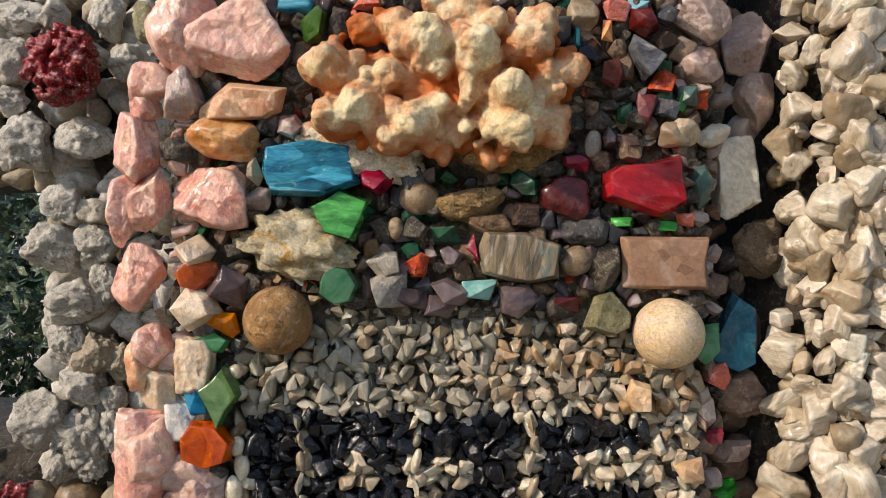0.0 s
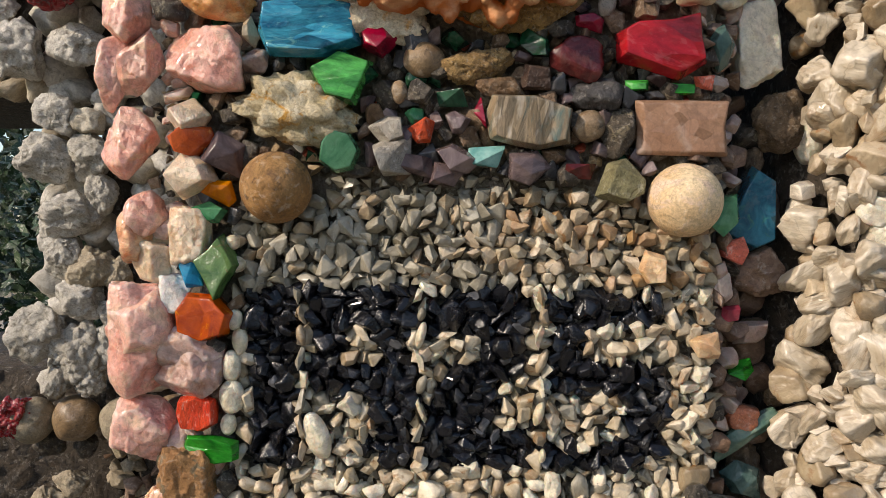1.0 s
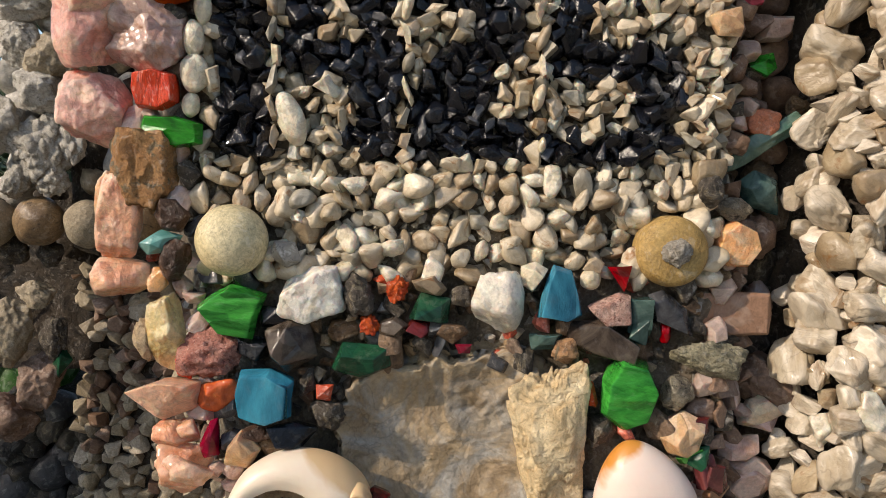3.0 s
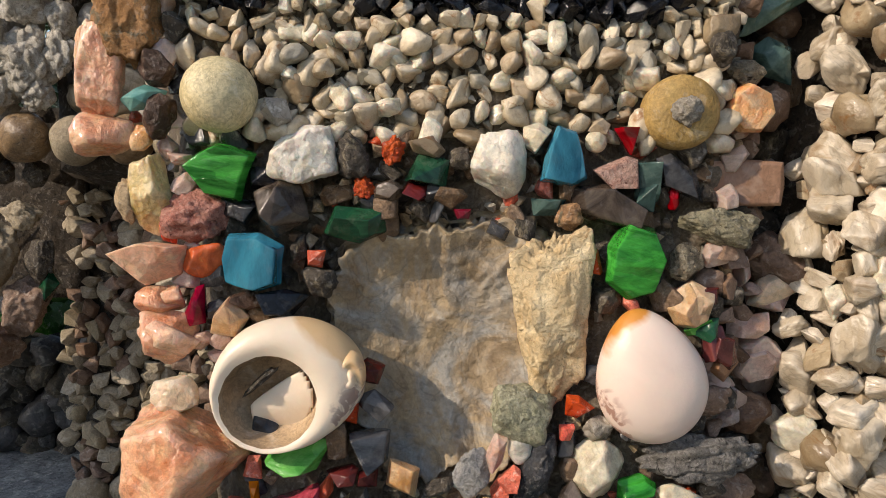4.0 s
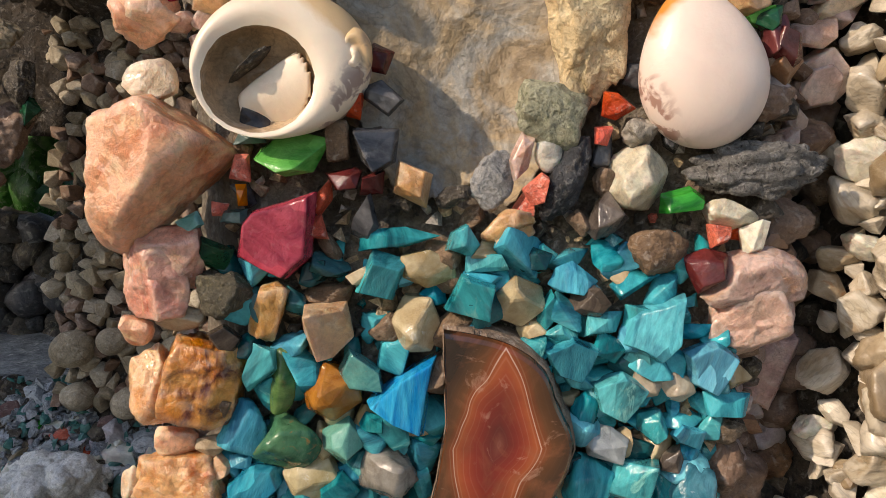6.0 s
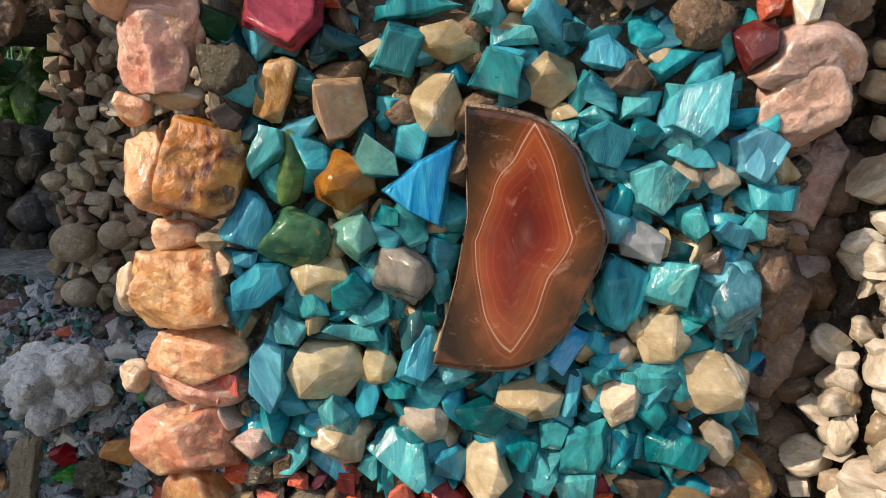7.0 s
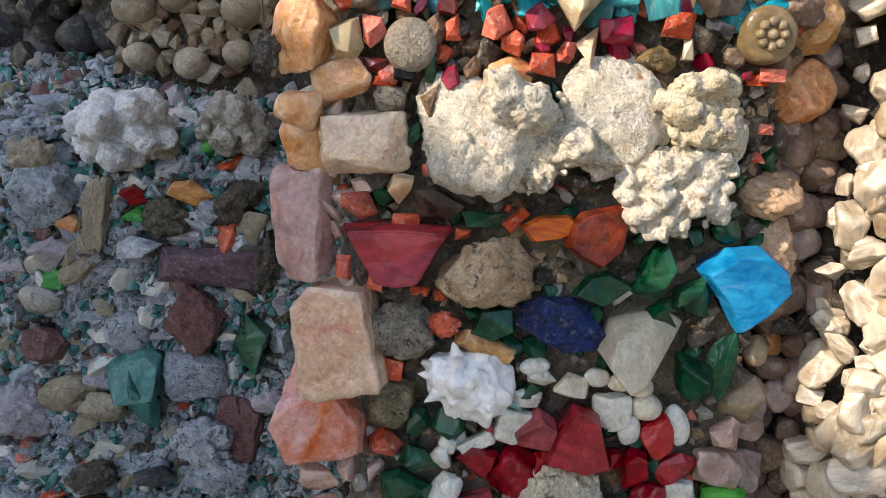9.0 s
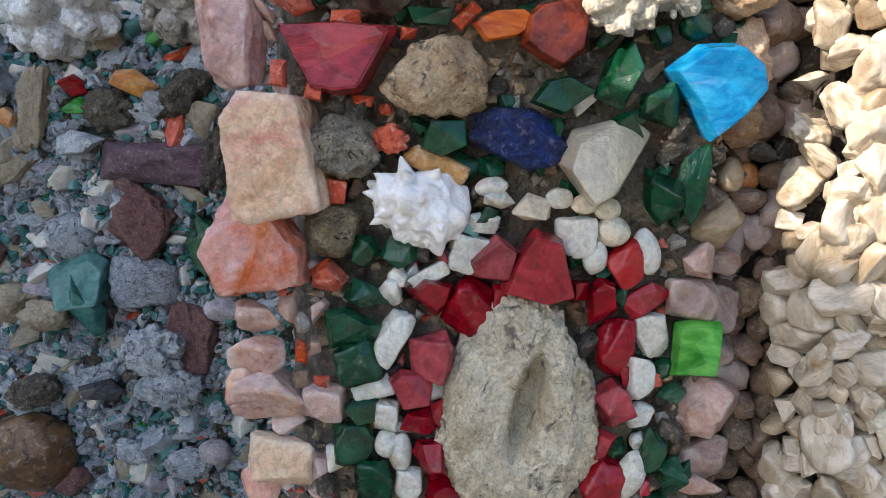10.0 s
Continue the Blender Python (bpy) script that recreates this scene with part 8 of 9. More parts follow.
# ---- the older pillar behind ----
rock("bluegrey", S(150, 160, 166), S(218, 224, 228), 0.6, 90, 0.8, S(70, 74, 80))
rock("mauve", S(96, 72, 84), S(136, 110, 120), 0.6, 80, 0.6)
rock("mauvegrey", S(166, 156, 160), S(212, 204, 206), 0.7, 80, 0.7)
rock("porphyry", S(100, 62, 60), S(150, 106, 100), 0.7, 260, 0.6, S(160, 140, 130), 0.64)
rock("porphyry2", S(110, 76, 74), S(150, 112, 106), 0.7, 160, 0.6)
rock("granite", S(146, 154, 162), S(204, 210, 216), 0.8, 240, 0.8, S(70, 74, 80))
glass("rubbleteal", S(30, 92, 88), S(96, 150, 142), dirt=0.5)
rock("brownsnail", S(74, 50, 28), S(134, 96, 54), 0.35, 40, 0.3, S(52, 36, 24))
stone_mat("leafgreen", S(40, 96, 28), S(86, 148, 56), 0.45, 40, 0.3, 300, 0.3, dirt=0.0)
stone_mat("hedgegreen", S(20, 40, 15), S(46, 74, 30), 0.5, 20, 0.2, 200, 0.5, dirt=0.0)
stone_mat("soil", S(150, 138, 116), S(186, 174, 152), 0.95, 6, 0.6, 60, 0.0)
stone_mat("wallplain", S(120, 112, 98), S(156, 146, 130), 0.9, 12, 0.5, 120, 0.0)

rock("coralchalk", S(218, 218, 214), S(244, 244, 240), 0.8, 40, 0.6, S(150, 152, 150), 0.64, vary=0.0)
back_pillar = tagged(slab("back_pillar", -0.292, 0.0, 0.64, 1.0, 0.0, 1.75,
                          lambda x, z: (0.625 if z > 0.97 else 0.66) + 0.35 * max(0.0, -0.265 - x) ** 0.8, MATS["darkmortar"], 0.012),
                     "older pillar faced with white stones above small beige pebbles", "pillar", kind="structure")
rock("rubblemortar", S(106, 112, 114), S(172, 178, 178), 0.95, 50, 0.9, S(196, 196, 190), 0.62, vary=0.0)
rubble_wall = tagged(slab("rubble_wall", -1.1, 0.1, 0.60, 1.1, 0.0, 0.655,
                          lambda x, z: 0.605 + max(0.0, z - 0.56) * 0.9 - 0.05 * max(0.0, 0.45 - z), MATS["rubblemortar"], 0.012, 0.012),
                     "low wall of grey and blue stone rubble in shade", "wall", kind="structure")
corbel = tagged(slab("back_corbel", -0.55, -0.285, 0.66, 0.9, 0.865, 1.02, lambda x, z: 0.665, MATS["darkmortar"], 0.012, 0.01),
                "dark mortar ledge under the older pillar's white stones", "ledge", kind="structure")

set_stone("field_stone", -0.3378, 1.2873, 0.0434, 0.0503, 0, "R", "whitestone", 0.0110, y=0.6, parent=back_pillar)
set_stone("field_stone", -0.2898, 1.2896, 0.0503, 0.0366, 0, "R", "whitestone", 0.0119, y=0.6, parent=back_pillar)
set_stone("field_stone", -0.3058, 1.2347, 0.0411, 0.0343, 0, "R", "whitestone", 0.0119, y=0.6, parent=back_pillar)
set_stone("field_stone", -0.2830, 1.2302, 0.0251, 0.0219, 0, "B", "palebeige", 0.0091, y=0.6, parent=back_pillar)
set_stone("field_stone", -0.3150, 1.2005, 0.0503, 0.0411, 20, "R", "whitestone", 0.0110, y=0.6, parent=back_pillar)
set_stone("field_stone", -0.2807, 1.2005, 0.0366, 0.0411, 0, "R", "whitestone", 0.0091, y=0.6, parent=back_pillar)
set_stone("field_stone", -0.2990, 1.1570, 0.0549, 0.0366, -15, "R", "whitestone", 0.0128, y=0.6, parent=back_pillar)
set_stone("field_stone", -0.2715, 1.1730, 0.0274, 0.0366, 0, "R", "whitestone", 0.0082, y=0.6, parent=back_pillar)
set_stone("field_stone", -0.3035, 1.1227, 0.0320, 0.0366, 0, "R", "whitestone", 0.0091, y=0.6, parent=back_pillar)
set_stone("field_stone", -0.2807, 1.1136, 0.0411, 0.0366, 10, "R", "paletan", 0.0091, y=0.6, parent=back_pillar)
set_stone("field_stone", -0.2898, 1.0907, 0.0366, 0.0366, 0, "R", "whitestone", 0.0110, y=0.6, parent=back_pillar)
set_stone("field_stone", -0.2601, 1.1090, 0.0229, 0.0320, 0, "R", "paletan", 0.0082, y=0.6, parent=back_pillar)
set_stone("field_stone", -0.3241, 1.0633, 0.0457, 0.0503, 20, "R", "whitestone", 0.0128, y=0.6, parent=back_pillar)
set_stone("field_stone", -0.2898, 1.0496, 0.0411, 0.0549, 0, "L", "whitestone", 0.0110, y=0.6, parent=back_pillar)
set_stone("field_stone", -0.2670, 1.0770, 0.0229, 0.0274, 0, "R", "whitestone", 0.0073, y=0.6, parent=back_pillar)
set_stone("field_stone", -0.3401, 1.3879, 0.0411, 0.0274, 0, "R", "whitestone", 0.0091, y=0.6, parent=back_pillar)
set_stone("field_stone", -0.3150, 1.3879, 0.0274, 0.0274, 0, "R", "whitestone", 0.0091, y=0.6, parent=back_pillar)
set_stone("field_stone", -0.2715, 1.3856, 0.0320, 0.0366, 0, "R", "whitestone", 0.0101, y=0.6, parent=back_pillar)
set_stone("field_stone", -0.3447, 1.3513, 0.0320, 0.0411, 0, "R", "whitestone", 0.0091, y=0.6, parent=back_pillar)
set_stone("field_stone", -0.3492, 1.3193, 0.0320, 0.0274, 0, "R", "whitestone", 0.0091, y=0.6, parent=back_pillar)
set_stone("field_stone", -0.2555, 1.3513, 0.0274, 0.0320, 0, "R", "whitestone", 0.0073, y=0.6, parent=back_pillar)

set_stone("field_stone", -0.2970, 1.0532, 0.0455, 0.0373, 0, "L", "whitestone", 0.0099, y=0.6, parent=back_pillar)
set_stone("field_stone", -0.2679, 1.0536, 0.0249, 0.0373, 0, "L", "whitestone", 0.0083, y=0.6, parent=back_pillar)
set_stone("field_stone", -0.3106, 1.0240, 0.0250, 0.0292, 0, "R", "whitestone", 0.0092, y=0.6, parent=back_pillar)
set_stone("field_stone", -0.2856, 1.0243, 0.0292, 0.0250, 0, "L", "whitestone", 0.0067, y=0.6, parent=back_pillar)

set_stone("field_stone", -0.3310, 0.9046, 0.0356, 0.0578, 0, "R", "paletan", 0.0089, y=0.62, parent=back_pillar)
set_stone("field_stone", -0.3122, 0.9361, 0.0309, 0.0221, 20, "R", "paletan", 0.0071, y=0.62, parent=back_pillar)
set_stone("field_stone", -0.3106, 0.8641, 0.0360, 0.0494, 10, "R", "shadebrown", 0.0072, y=0.62, parent=back_pillar)
set_stone("field_stone", -0.3339, 0.8364, 0.0407, 0.0407, 0, "R", "shadebrown", 0.0072, y=0.62, parent=back_pillar)
set_stone("field_stone", -0.2982, 0.9004, 0.0223, 0.0357, 0, "R", "dark", 0.0062, y=0.62, parent=back_pillar)
set_stone("green_glass", -0.2922, 0.8824, 0.0179, 0.0269, 0, "G5", "dgreen", 0.0036, y=0.62, parent=back_pillar)
set_stone("field_stone", -0.3282, 0.9713, 0.0263, 0.0263, 0, "R", "dark", 0.0061, y=0.62, parent=back_pillar)
set_stone("field_stone", -0.2979, 0.9673, 0.0219, 0.0219, 0, "R", "dark", 0.0061, y=0.62, parent=back_pillar)

set_stone("field_stone", -0.3378, 0.5851, 0.0378, 0.0294, -10, "L", "paletan", 0.0101, y=0.59, parent=rubble_wall)
set_stone("field_stone", -0.2921, 0.5435, 0.0214, 0.0599, 8, "B", "paletan", 0.0086, "long pale weathered stone in the rubble wall", "stone", y=0.59, parent=rubble_wall)
set_stone("field_stone", -0.3294, 0.5559, 0.0468, 0.0511, 0, "R", "bluegrey", 0.0060, y=0.59, parent=rubble_wall)
set_stone("amber_flint", -0.2225, 0.5612, 0.0360, 0.0195, 10, "G5", "amberstone2", 0.0068, "amber orange glass chunk in the rubble wall", "stone", y=0.59, parent=rubble_wall)
set_stone("field_stone", -0.2392, 0.5418, 0.0406, 0.0342, 0, "L", "olivegrey", 0.0086, y=0.59, parent=rubble_wall)
set_stone("amber_flint", -0.3138, 0.5350, 0.0198, 0.0163, 0, "G5", "amberstone2", 0.0052, y=0.59, parent=rubble_wall)
set_stone("field_stone", -0.2635, 0.5193, 0.0389, 0.0195, -20, "G5", "bluegrey", 0.0052, y=0.59, parent=rubble_wall)
set_stone("field_stone", -0.2042, 0.5047, 0.0914, 0.0322, 0, "G4", "mauve", 0.0087, "purple slate blade jutting from the rubble wall", "stone", y=0.59, parent=rubble_wall)
set_stone("field_stone", -0.1882, 0.5521, 0.0552, 0.0297, -40, "R", "dark", 0.0085, y=0.59, parent=rubble_wall)
set_stone("field_stone", -0.2213, 0.4630, 0.0422, 0.0511, 25, "B", "porphyry", 0.0098, "speckled dark red porphyry cube in rubble", "stone", y=0.59, parent=rubble_wall)
set_stone("field_stone", -0.1883, 0.3780, 0.0394, 0.0579, 5, "B", "porphyry", 0.0111, "upright dark red porphyry block in rubble", "stone", y=0.59, parent=rubble_wall)
set_stone("field_stone", -0.2209, 0.4194, 0.0522, 0.0432, -5, "B", "granite", 0.0109, "grey speckled granite stone in the rubble wall", "stone", y=0.59, parent=rubble_wall)
set_stone("field_stone", -0.3392, 0.4760, 0.0332, 0.0222, 10, "O", "whitestone", 0.0080, "white rounded pebble in the rubble wall", "stone", y=0.59, parent=rubble_wall)
set_stone("field_stone", -0.3096, 0.5002, 0.0394, 0.0175, -30, "R", "paletan", 0.0061, y=0.59, parent=rubble_wall)
set_stone("field_stone", -0.3373, 0.4406, 0.0361, 0.0316, 0, "R", "porphyry2", 0.0054, y=0.59, parent=rubble_wall)
set_stone("field_stone", -0.3636, 0.3835, 0.0603, 0.0510, 20, "R", "mauvegrey", 0.0093, y=0.59, parent=rubble_wall)
set_stone("field_stone", -0.3200, 0.4017, 0.0551, 0.0322, -10, "R", "paletan", 0.0064, y=0.59, parent=rubble_wall)
set_stone("teal_glass", -0.2681, 0.4200, 0.0500, 0.0500, 30, "G5", "rubbleteal", 0.0045, "teal glass sheet fragment in the rubble wall", "slag glass", y=0.59, parent=rubble_wall)
set_stone("green_glass", -0.1773, 0.4464, 0.0313, 0.0493, 0, "G5", "dgreen", 0.0036, y=0.59, parent=rubble_wall)
set_stone("field_stone", -0.3017, 0.3472, 0.0217, 0.0255, 10, "R", "palebeige", 0.0075, "small peach and white pebble in rubble", "stone", y=0.59, parent=rubble_wall)
set_stone("field_stone", -0.2647, 0.3462, 0.0518, 0.0212, -15, "B", "bluegrey", 0.0075, y=0.59, parent=rubble_wall)
set_stone("field_stone", -0.3261, 0.3389, 0.0284, 0.0189, -20, "G4", "bluegrey", 0.0047, y=0.59, parent=rubble_wall)
set_stone("field_stone", -0.2412, 0.3713, 0.0186, 0.0186, 0, "O", "whitestone", 0.0056, y=0.59, parent=rubble_wall)
set_stone("field_stone", -0.2732, 0.4521, 0.0358, 0.0358, 0, "O", "bluegrey", 0.0045, y=0.59, parent=rubble_wall)
set_stone("red_glass", -0.2639, 0.5581, 0.0212, 0.0170, 0, "G5", "red", 0.0034, y=0.59, parent=rubble_wall)
set_stone("green_glass", -0.2645, 0.5453, 0.0214, 0.0128, 0, "G5", "green", 0.0034, y=0.59, parent=rubble_wall)
set_stone("field_stone", -0.1677, 0.5095, 0.0260, 0.0521, 10, "L", "dark", 0.0061, "dark jagged stone beside the pillar edge", "stone", y=0.59, parent=rubble_wall)

set_stone("field_stone", -0.3072, 0.2922, 0.0648, 0.0604, 0, "O", "brownsnail", 0.0130, "large brown banded snail shell in the rubble", "stone", y=0.575, parent=rubble_wall)
set_stone("field_stone", -0.2305, 0.2931, 0.0303, 0.0173, 20, "B", "bluegrey", 0.0052, y=0.575, parent=rubble_wall)
set_stone("field_stone", -0.1722, 0.2938, 0.0243, 0.0200, 0, "O", "mauvegrey", 0.0061, y=0.575, parent=rubble_wall)
set_stone("field_stone", -0.2778, 0.2700, 0.0262, 0.0219, 0, "R", "porphyry2", 0.0052, y=0.575, parent=rubble_wall)
set_stone("field_stone", -0.3012, 0.3408, 0.0421, 0.0253, -10, "R", "dark", 0.0059, y=0.575, parent=rubble_wall)
set_stone("grey_flint", -0.2523, 0.3415, 0.0338, 0.0169, 0, "G5", "obsgrey", 0.0051, y=0.575, parent=rubble_wall)
set_stone("field_stone", -0.2030, 0.3464, 0.0506, 0.0380, 0, "L", "bluegrey", 0.0051, y=0.575, parent=rubble_wall)
set_stone("field_stone", -0.1935, 0.2845, 0.0392, 0.0261, 0, "L", "bluegrey", 0.0044, y=0.575, parent=rubble_wall)
set_stone("field_stone", -0.2140, 0.3721, 0.0499, 0.0416, 0, "L", "bluegrey", 0.0050, y=0.575, parent=rubble_wall)
set_stone("teal_glass", -0.2602, 0.4051, 0.0245, 0.0490, -30, "G5", "rubbleteal", 0.0041, y=0.575, parent=rubble_wall)
set_stone("field_stone", -0.2887, 0.3963, 0.0328, 0.0246, 0, "R", "paletan", 0.0057, y=0.575, parent=rubble_wall)



def wall_back(x, z, rng):
    u = rng.random()
    if z > 1.015:
        return ("pale_stone", "whitestone") if u < 0.8 else ("beige_stone", "paletan")
    return None


def pebbled(x, z, rng):
    u = rng.random()
    return ("shade_pebble", "paletan") if u < 0.6 else ("brown_pebble_small", "shadebrown")


def rubble(x, z, rng):
    u = rng.random()
    for limit, pick in ((0.26, ("grey_rubble", "bluegrey")), (0.4, ("granite_rubble", "granite")), (0.52, ("pale_rubble", "mauvegrey")), (0.70, ("white_rubble", "white2")), (0.78, ("tan_rubble", "paletan")),
                        (0.84, ("teal_rubble", "rubbleteal")), (0.88, ("red_rubble", "porphyry2")), (0.91, ("orange_rubble", "orange")), (0.93, ("green_rubble", "green")),
                        (1.0, ("dark_rubble", "dark"))):
        if u < limit:
            return pick


del PLACED[:PLACED_BEFORE]
capital = tagged(slab("back_capital", -0.60, -0.27, 0.66, 1.0, 1.275, 1.75, lambda x, z: 0.635, MATS["darkmortar"], 0.012, 0.01),
                "wider white stone head of the older pillar", "pillar", kind="structure")
scatter(-0.42, -0.30, 1.258, 1.44, 0.022, wall_back, back_pillar, 35, "rock", (1.1, 1.8), (0.6, 1.0), lambda x, z: 0.625, 20)
scatter(-0.325, -0.19, 1.02, 1.44, 0.022, wall_back, back_pillar, 31, "rock", (1.1, 1.8), (0.6, 1.0), lambda x, z: 0.622 + 0.3 * max(0, -0.29 - x), 20)
scatter(-0.300, -0.16, 0.655, 0.97, 0.0125, pebbled, back_pillar, 32, "chip", (1.1, 1.7), (0.6, 1.0), lambda x, z: 0.657 + 0.4 * max(0, -0.275 - x), 20)
scatter(-0.42, -0.10, 0.20, 0.668, 0.014, rubble, rubble_wall, 33, "block", (0.9, 2.3), (0.35, 0.95), lambda x, z: 0.598 + max(0.0, z - 0.56) * 0.9 - 0.05 * max(0.0, 0.45 - z), 30)
scatter(-0.42, -0.10, 0.20, 0.668, 0.009, rubble, rubble_wall, 34, "chip", (0.8, 1.6), (0.4, 0.95), lambda x, z: 0.596 + max(0.0, z - 0.56) * 0.9 - 0.05 * max(0.0, 0.45 - z), 30)
def rubble_grit(x, z, rng):
    u = rng.random()
    return ("grey_crumb", "bluegrey") if u < 0.35 else (("granite_crumb", "granite") if u < 0.6 else (("dark_crumb", "dark") if u < 0.7 else ("teal_crumb", "rubbleteal")))


scatter(-0.42, -0.09, 0.22, 0.668, 0.0062, rubble_grit, rubble_wall, 36, "grit", (0.7, 1.9), depth=lambda x, z: 0.592 + max(0.0, z - 0.56) * 0.9 - 0.05 * max(0.0, 0.45 - z), tilt=50)
for i in range(5):
    bm = ball(0.037, 0.037, 0.0185, random.Random(i), 4)
    ob = new("marble_ball", finish(bm, "marble_ball", MATS["brownpeb" if i % 2 else "paletan"], True))
    ob.location = (-0.335 + 0.0375 * i, 0.605, 0.992 + 0.002 * (i % 2))
    tagged(ob, "round banded stone ball in a row under the white stones", "stone ball", "row of stone balls on the older pillar")
rng0 = random.Random(77)
for i in range(6):
    bm = ball(0.034, 0.030, 0.016, random.Random(40 + i), 3)
    ob = new("snail_shell_small", finish(bm, "snail_shell_small", MATS["paletan"], True))
    ob.location = (-0.285 + 0.041 * (i % 3) + rng0.uniform(-0.008, 0.008), 0.652, 0.664 + 0.036 * (i // 3) + rng0.uniform(-0.008, 0.008))
    ob.scale = [rng0.uniform(0.7, 1.05)] * 3
    tagged(ob, "weathered pale round shell near the older pillar's foot", "shell", "shells at the older pillar's foot")
knobbly("coral_rock", -0.2762, 0.6058, 0.0953, 0.0684, 0.030, 14, 0.17, "coralchalk",
        "lumpy chalk white coral rock on the rubble wall", 61, y=0.61)
knobbly("coral_rock", -0.1953, 0.6097, 0.0701, 0.0475, 0.03, 16, 0.16, "whitestone",
        "grey-white knobbly rock on the rubble wall", 62, y=0.615)
stone_mat("redcluster", S(96, 4, 10), S(176, 20, 28), 0.25, 160, 0.5, 500, 0.0, dirt=0.05, coat=0.3)
knobbly("red_coral", -0.2958, 1.3422, 0.0640, 0.0686, 0.030, 120, 0.055, "redcluster",
        "deep red clustered coral ball among white stones", 51, y=0.585)
knobbly("red_coral", -0.3456, 0.9977, 0.0404, 0.0359, 0.020, 60, 0.06, "redcluster",
        "small dark red coral piece beside the stone balls", 52, y=0.60)


# ---- plants, ground and distance ----
def leaf(name, x, y, z, size, turn, lean, parent):
    bm = bmesh.new()
    n = 10
    for j in range(n + 1):
        v = j / n
        half = 0.42 * math.sin(math.pi * min(1, v * 0.9 + 0.08)) ** 0.8 * (1 - 0.25 * v)
        for i in range(5):
            u = i / 2 - 1
            bm.verts.new((u * half * size, -0.10 * size * (1 - u * u) + 0.25 * size * v * v, v * size))
    bm.verts.ensure_lookup_table()
    for j in range(n):
        for i in range(4):
            a = j * 5 + i
            bm.faces.new((bm.verts[a], bm.verts[a + 1], bm.verts[a + 6], bm.verts[a + 5]))
    bmesh.ops.solidify(bm, geom=bm.faces[:], thickness=0.0008)
    ob = new(name, finish(bm, name, MATS["leafgreen"], True))
    ob.parent = parent
    ob.matrix_world = Matrix.Translation((x, y, z)) @ Euler((radians(lean), radians(turn), 0)).to_matrix().to_4x4()


# dark backing and rocks added to stand for the deep shade behind the rubble
grotto = tagged(slab("grotto_wall", -1.6, -0.2, 1.0, 1.3, 0.0, 0.77, lambda x, z: 0.88 + 0.02 * math.sin(40 * x), MATS["darkmortar"], 0.03, 0.03),
                "added dark rock backing for the grotto's deep shade behind the rubble", "wall", kind="structure")
scatter(-0.80, -0.27, 0.60, 0.80, 0.026, lambda x, z, rng: ("grotto_rock", "slate" if rng.random() < 0.5 else "dark"), grotto, 44, "rock", (1.0, 2.2), (0.6, 1.0), lambda x, z: 0.872, 30, grow=-1)
plant = tagged(new("leafy_plant"), "broad-leaved green plant growing behind the low wall", "plant")
plant.location = (-0.48, 0.95, 0.70)
bpy.context.view_layer.update()
rng = random.Random(9)
for i in range(34):
    leaf("leaf", -0.50 + rng.uniform(-0.12, 0.10), 0.95 + rng.uniform(-0.08, 0.12), rng.uniform(0.76, 0.87), rng.uniform(0.05, 0.09), rng.uniform(-80, 80), rng.uniform(-60, 20), plant)
bm = bmesh.new()
for i in range(7):
    b = bmesh.ops.create_cone(bm, segments=6, radius1=0.004, radius2=0.002, depth=0.3, cap_ends=True)
    bmesh.ops.translate(bm, verts=b["verts"], vec=(-0.02 + rng.uniform(-0.1, 0.1), rng.uniform(-0.06, 0.1), 0.02))
ob = new("stem", finish(bm, "stem", MATS["leafgreen"], True))
ob.parent = plant


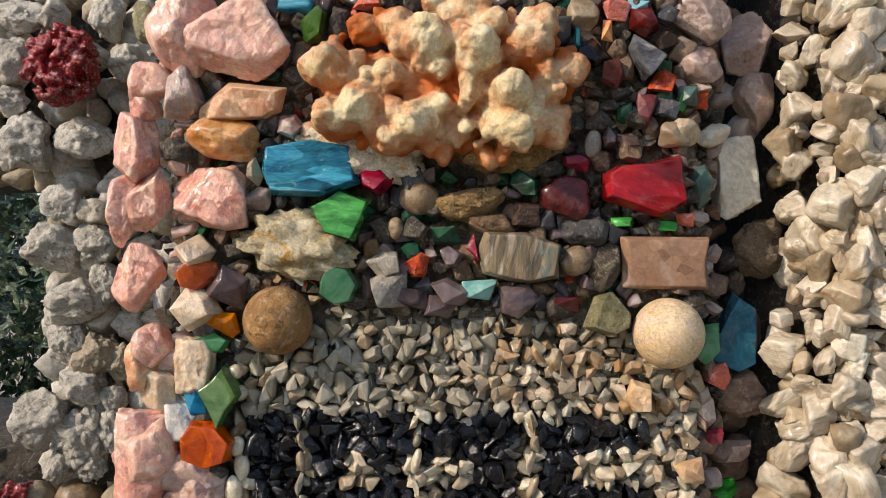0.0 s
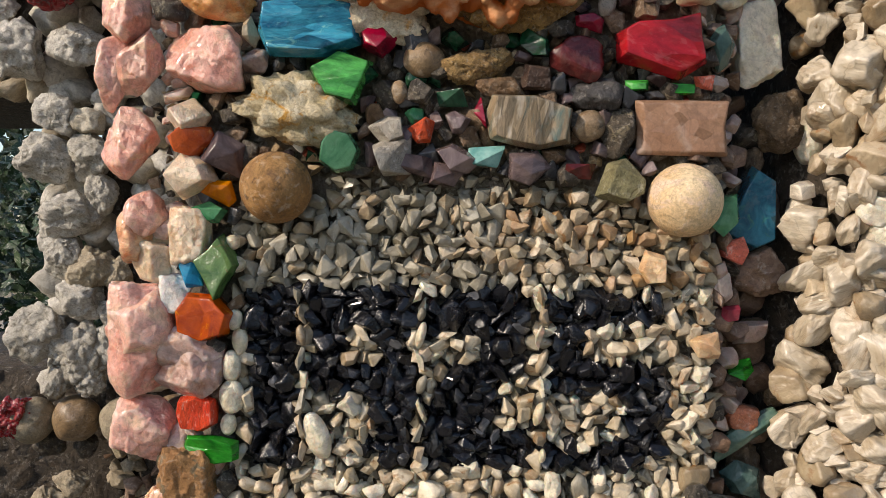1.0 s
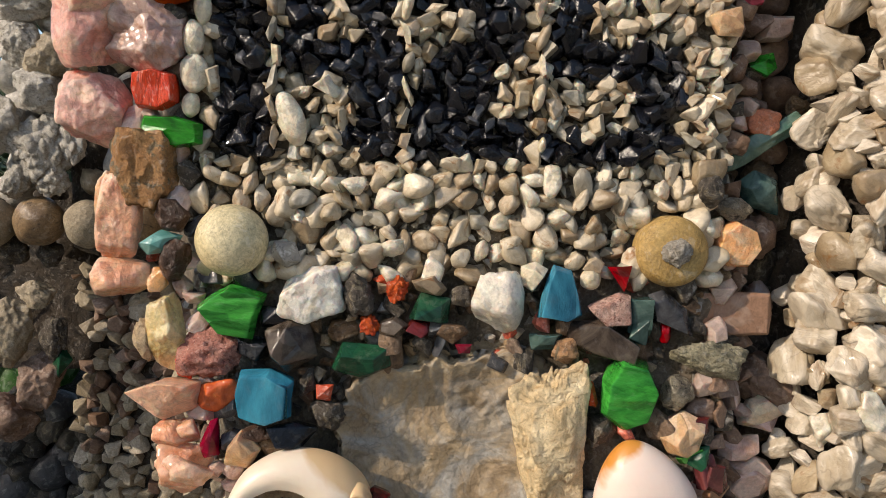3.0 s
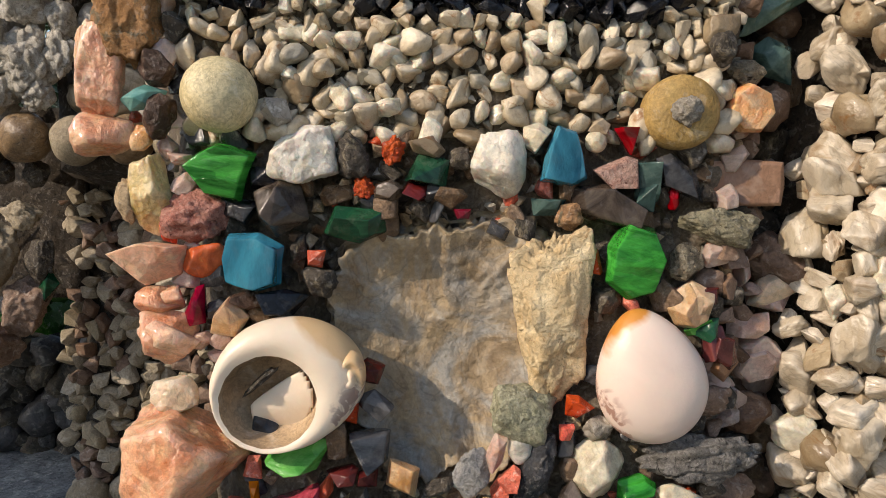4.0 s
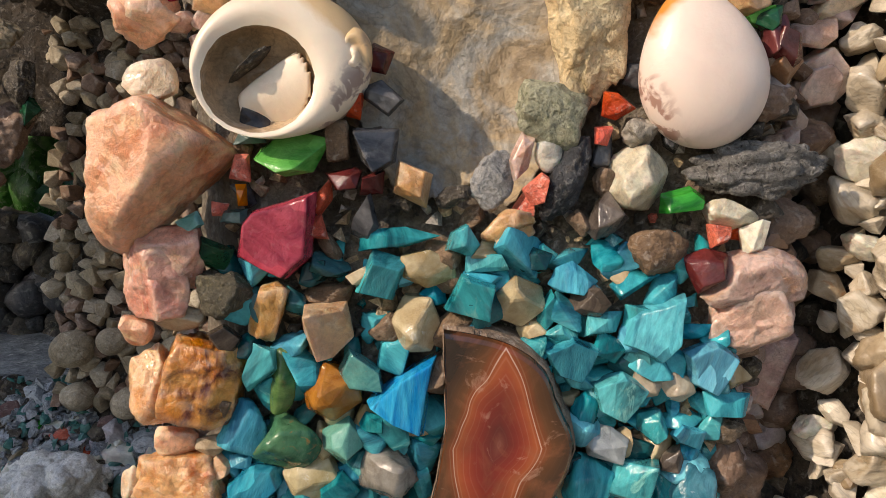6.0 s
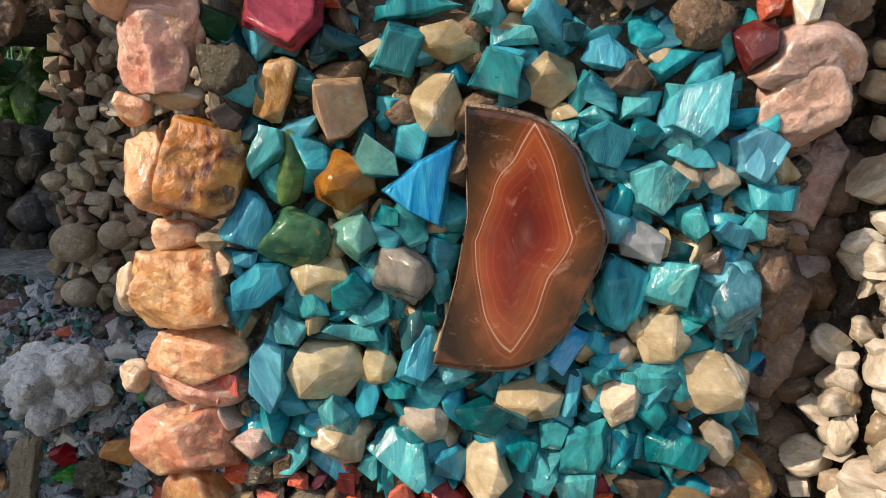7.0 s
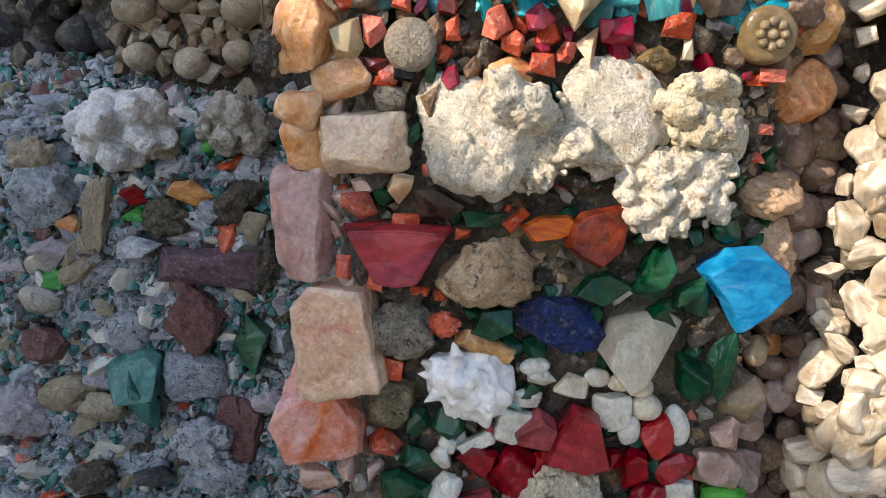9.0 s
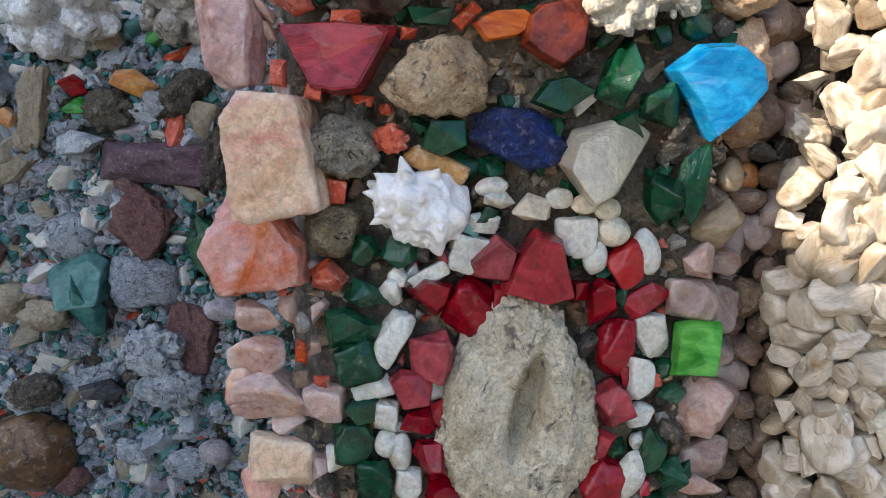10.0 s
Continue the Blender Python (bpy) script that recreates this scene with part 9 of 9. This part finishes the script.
def leaf_mass(name, x0, x1, y0, y1, z0, z1, count, size, seed, mat):
    """Thousands of small leaves round an uneven crown."""
    rng = np.random.default_rng(seed)
    c = rng.uniform((x0, y0, z0), (x1, y1, z1), (count, 3))
    lim = z0 + (z1 - z0) * (0.72 + 0.28 * np.sin(c[:, 0] * 5.0 + 1) * np.cos(c[:, 0] * 11 + c[:, 1] * 3))
    c = c[c[:, 2] < lim]
    a = rng.normal(size=(len(c), 3))
    a /= np.linalg.norm(a, axis=1)[:, None]
    b = np.cross(a, rng.normal(size=a.shape))
    b /= np.linalg.norm(b, axis=1)[:, None]
    s = size * rng.uniform(0.6, 1.3, (len(c), 1))
    v = np.stack([c - a * s, c + b * s * 0.45, c + a * s, c - b * s * 0.45], 1).reshape(-1, 3)
    me = bpy.data.meshes.new(name)
    me.from_pydata(v.tolist(), [], [[4 * i, 4 * i + 1, 4 * i + 2, 4 * i + 3] for i in range(len(c))])
    me.materials.append(MATS[mat])
    return new(name, me)


tagged(leaf_mass("hedge", -3.2, 0.2, 2.2, 3.2, 0.0, 1.55, 34000, 0.032, 1, "hedgegreen"), "dense dark green hedge behind the pillars", "hedge", kind="stuff")
tagged(leaf_mass("far_trees", -14.0, 2.0, 12.0, 17.0, 0.0, 3.4, 14000, 0.22, 2, "hedgegreen"), "distant green trees under a blue sky", "trees", kind="stuff")
# unseen hedge, added so the glass mirrors dark leaves instead of sky
tagged(leaf_mass("garden_hedge", -1.0, 7.0, -4.2, -3.0, 0.0, 2.4, 12000, 0.08, 3, "hedgegreen"), "unseen hedge added behind the camera to darken reflections", "hedge", kind="stuff")
# unseen ground; its pale tone is set to bounce light onto the shaded foot
bm = bmesh.new()
bmesh.ops.create_grid(bm, x_segments=40, y_segments=40, size=300)
ground = tagged(new("ground", finish(bm, "ground", MATS["soil"], True)), "unseen beige ground lightened to bounce light up the pillars", "ground", kind="structure")
# unseen block, added at the front left to keep sun off the pillars' feet
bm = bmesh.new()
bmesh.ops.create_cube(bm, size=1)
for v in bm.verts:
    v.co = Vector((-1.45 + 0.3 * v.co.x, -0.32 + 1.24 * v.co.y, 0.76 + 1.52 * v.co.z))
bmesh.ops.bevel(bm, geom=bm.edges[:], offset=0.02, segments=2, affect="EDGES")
tagged(new("garden_wall", finish(bm, "garden_wall", MATS["wallplain"], False)), "plain unseen block added to shade the pillars' lower part", "wall", kind="structure")


pour_joined()
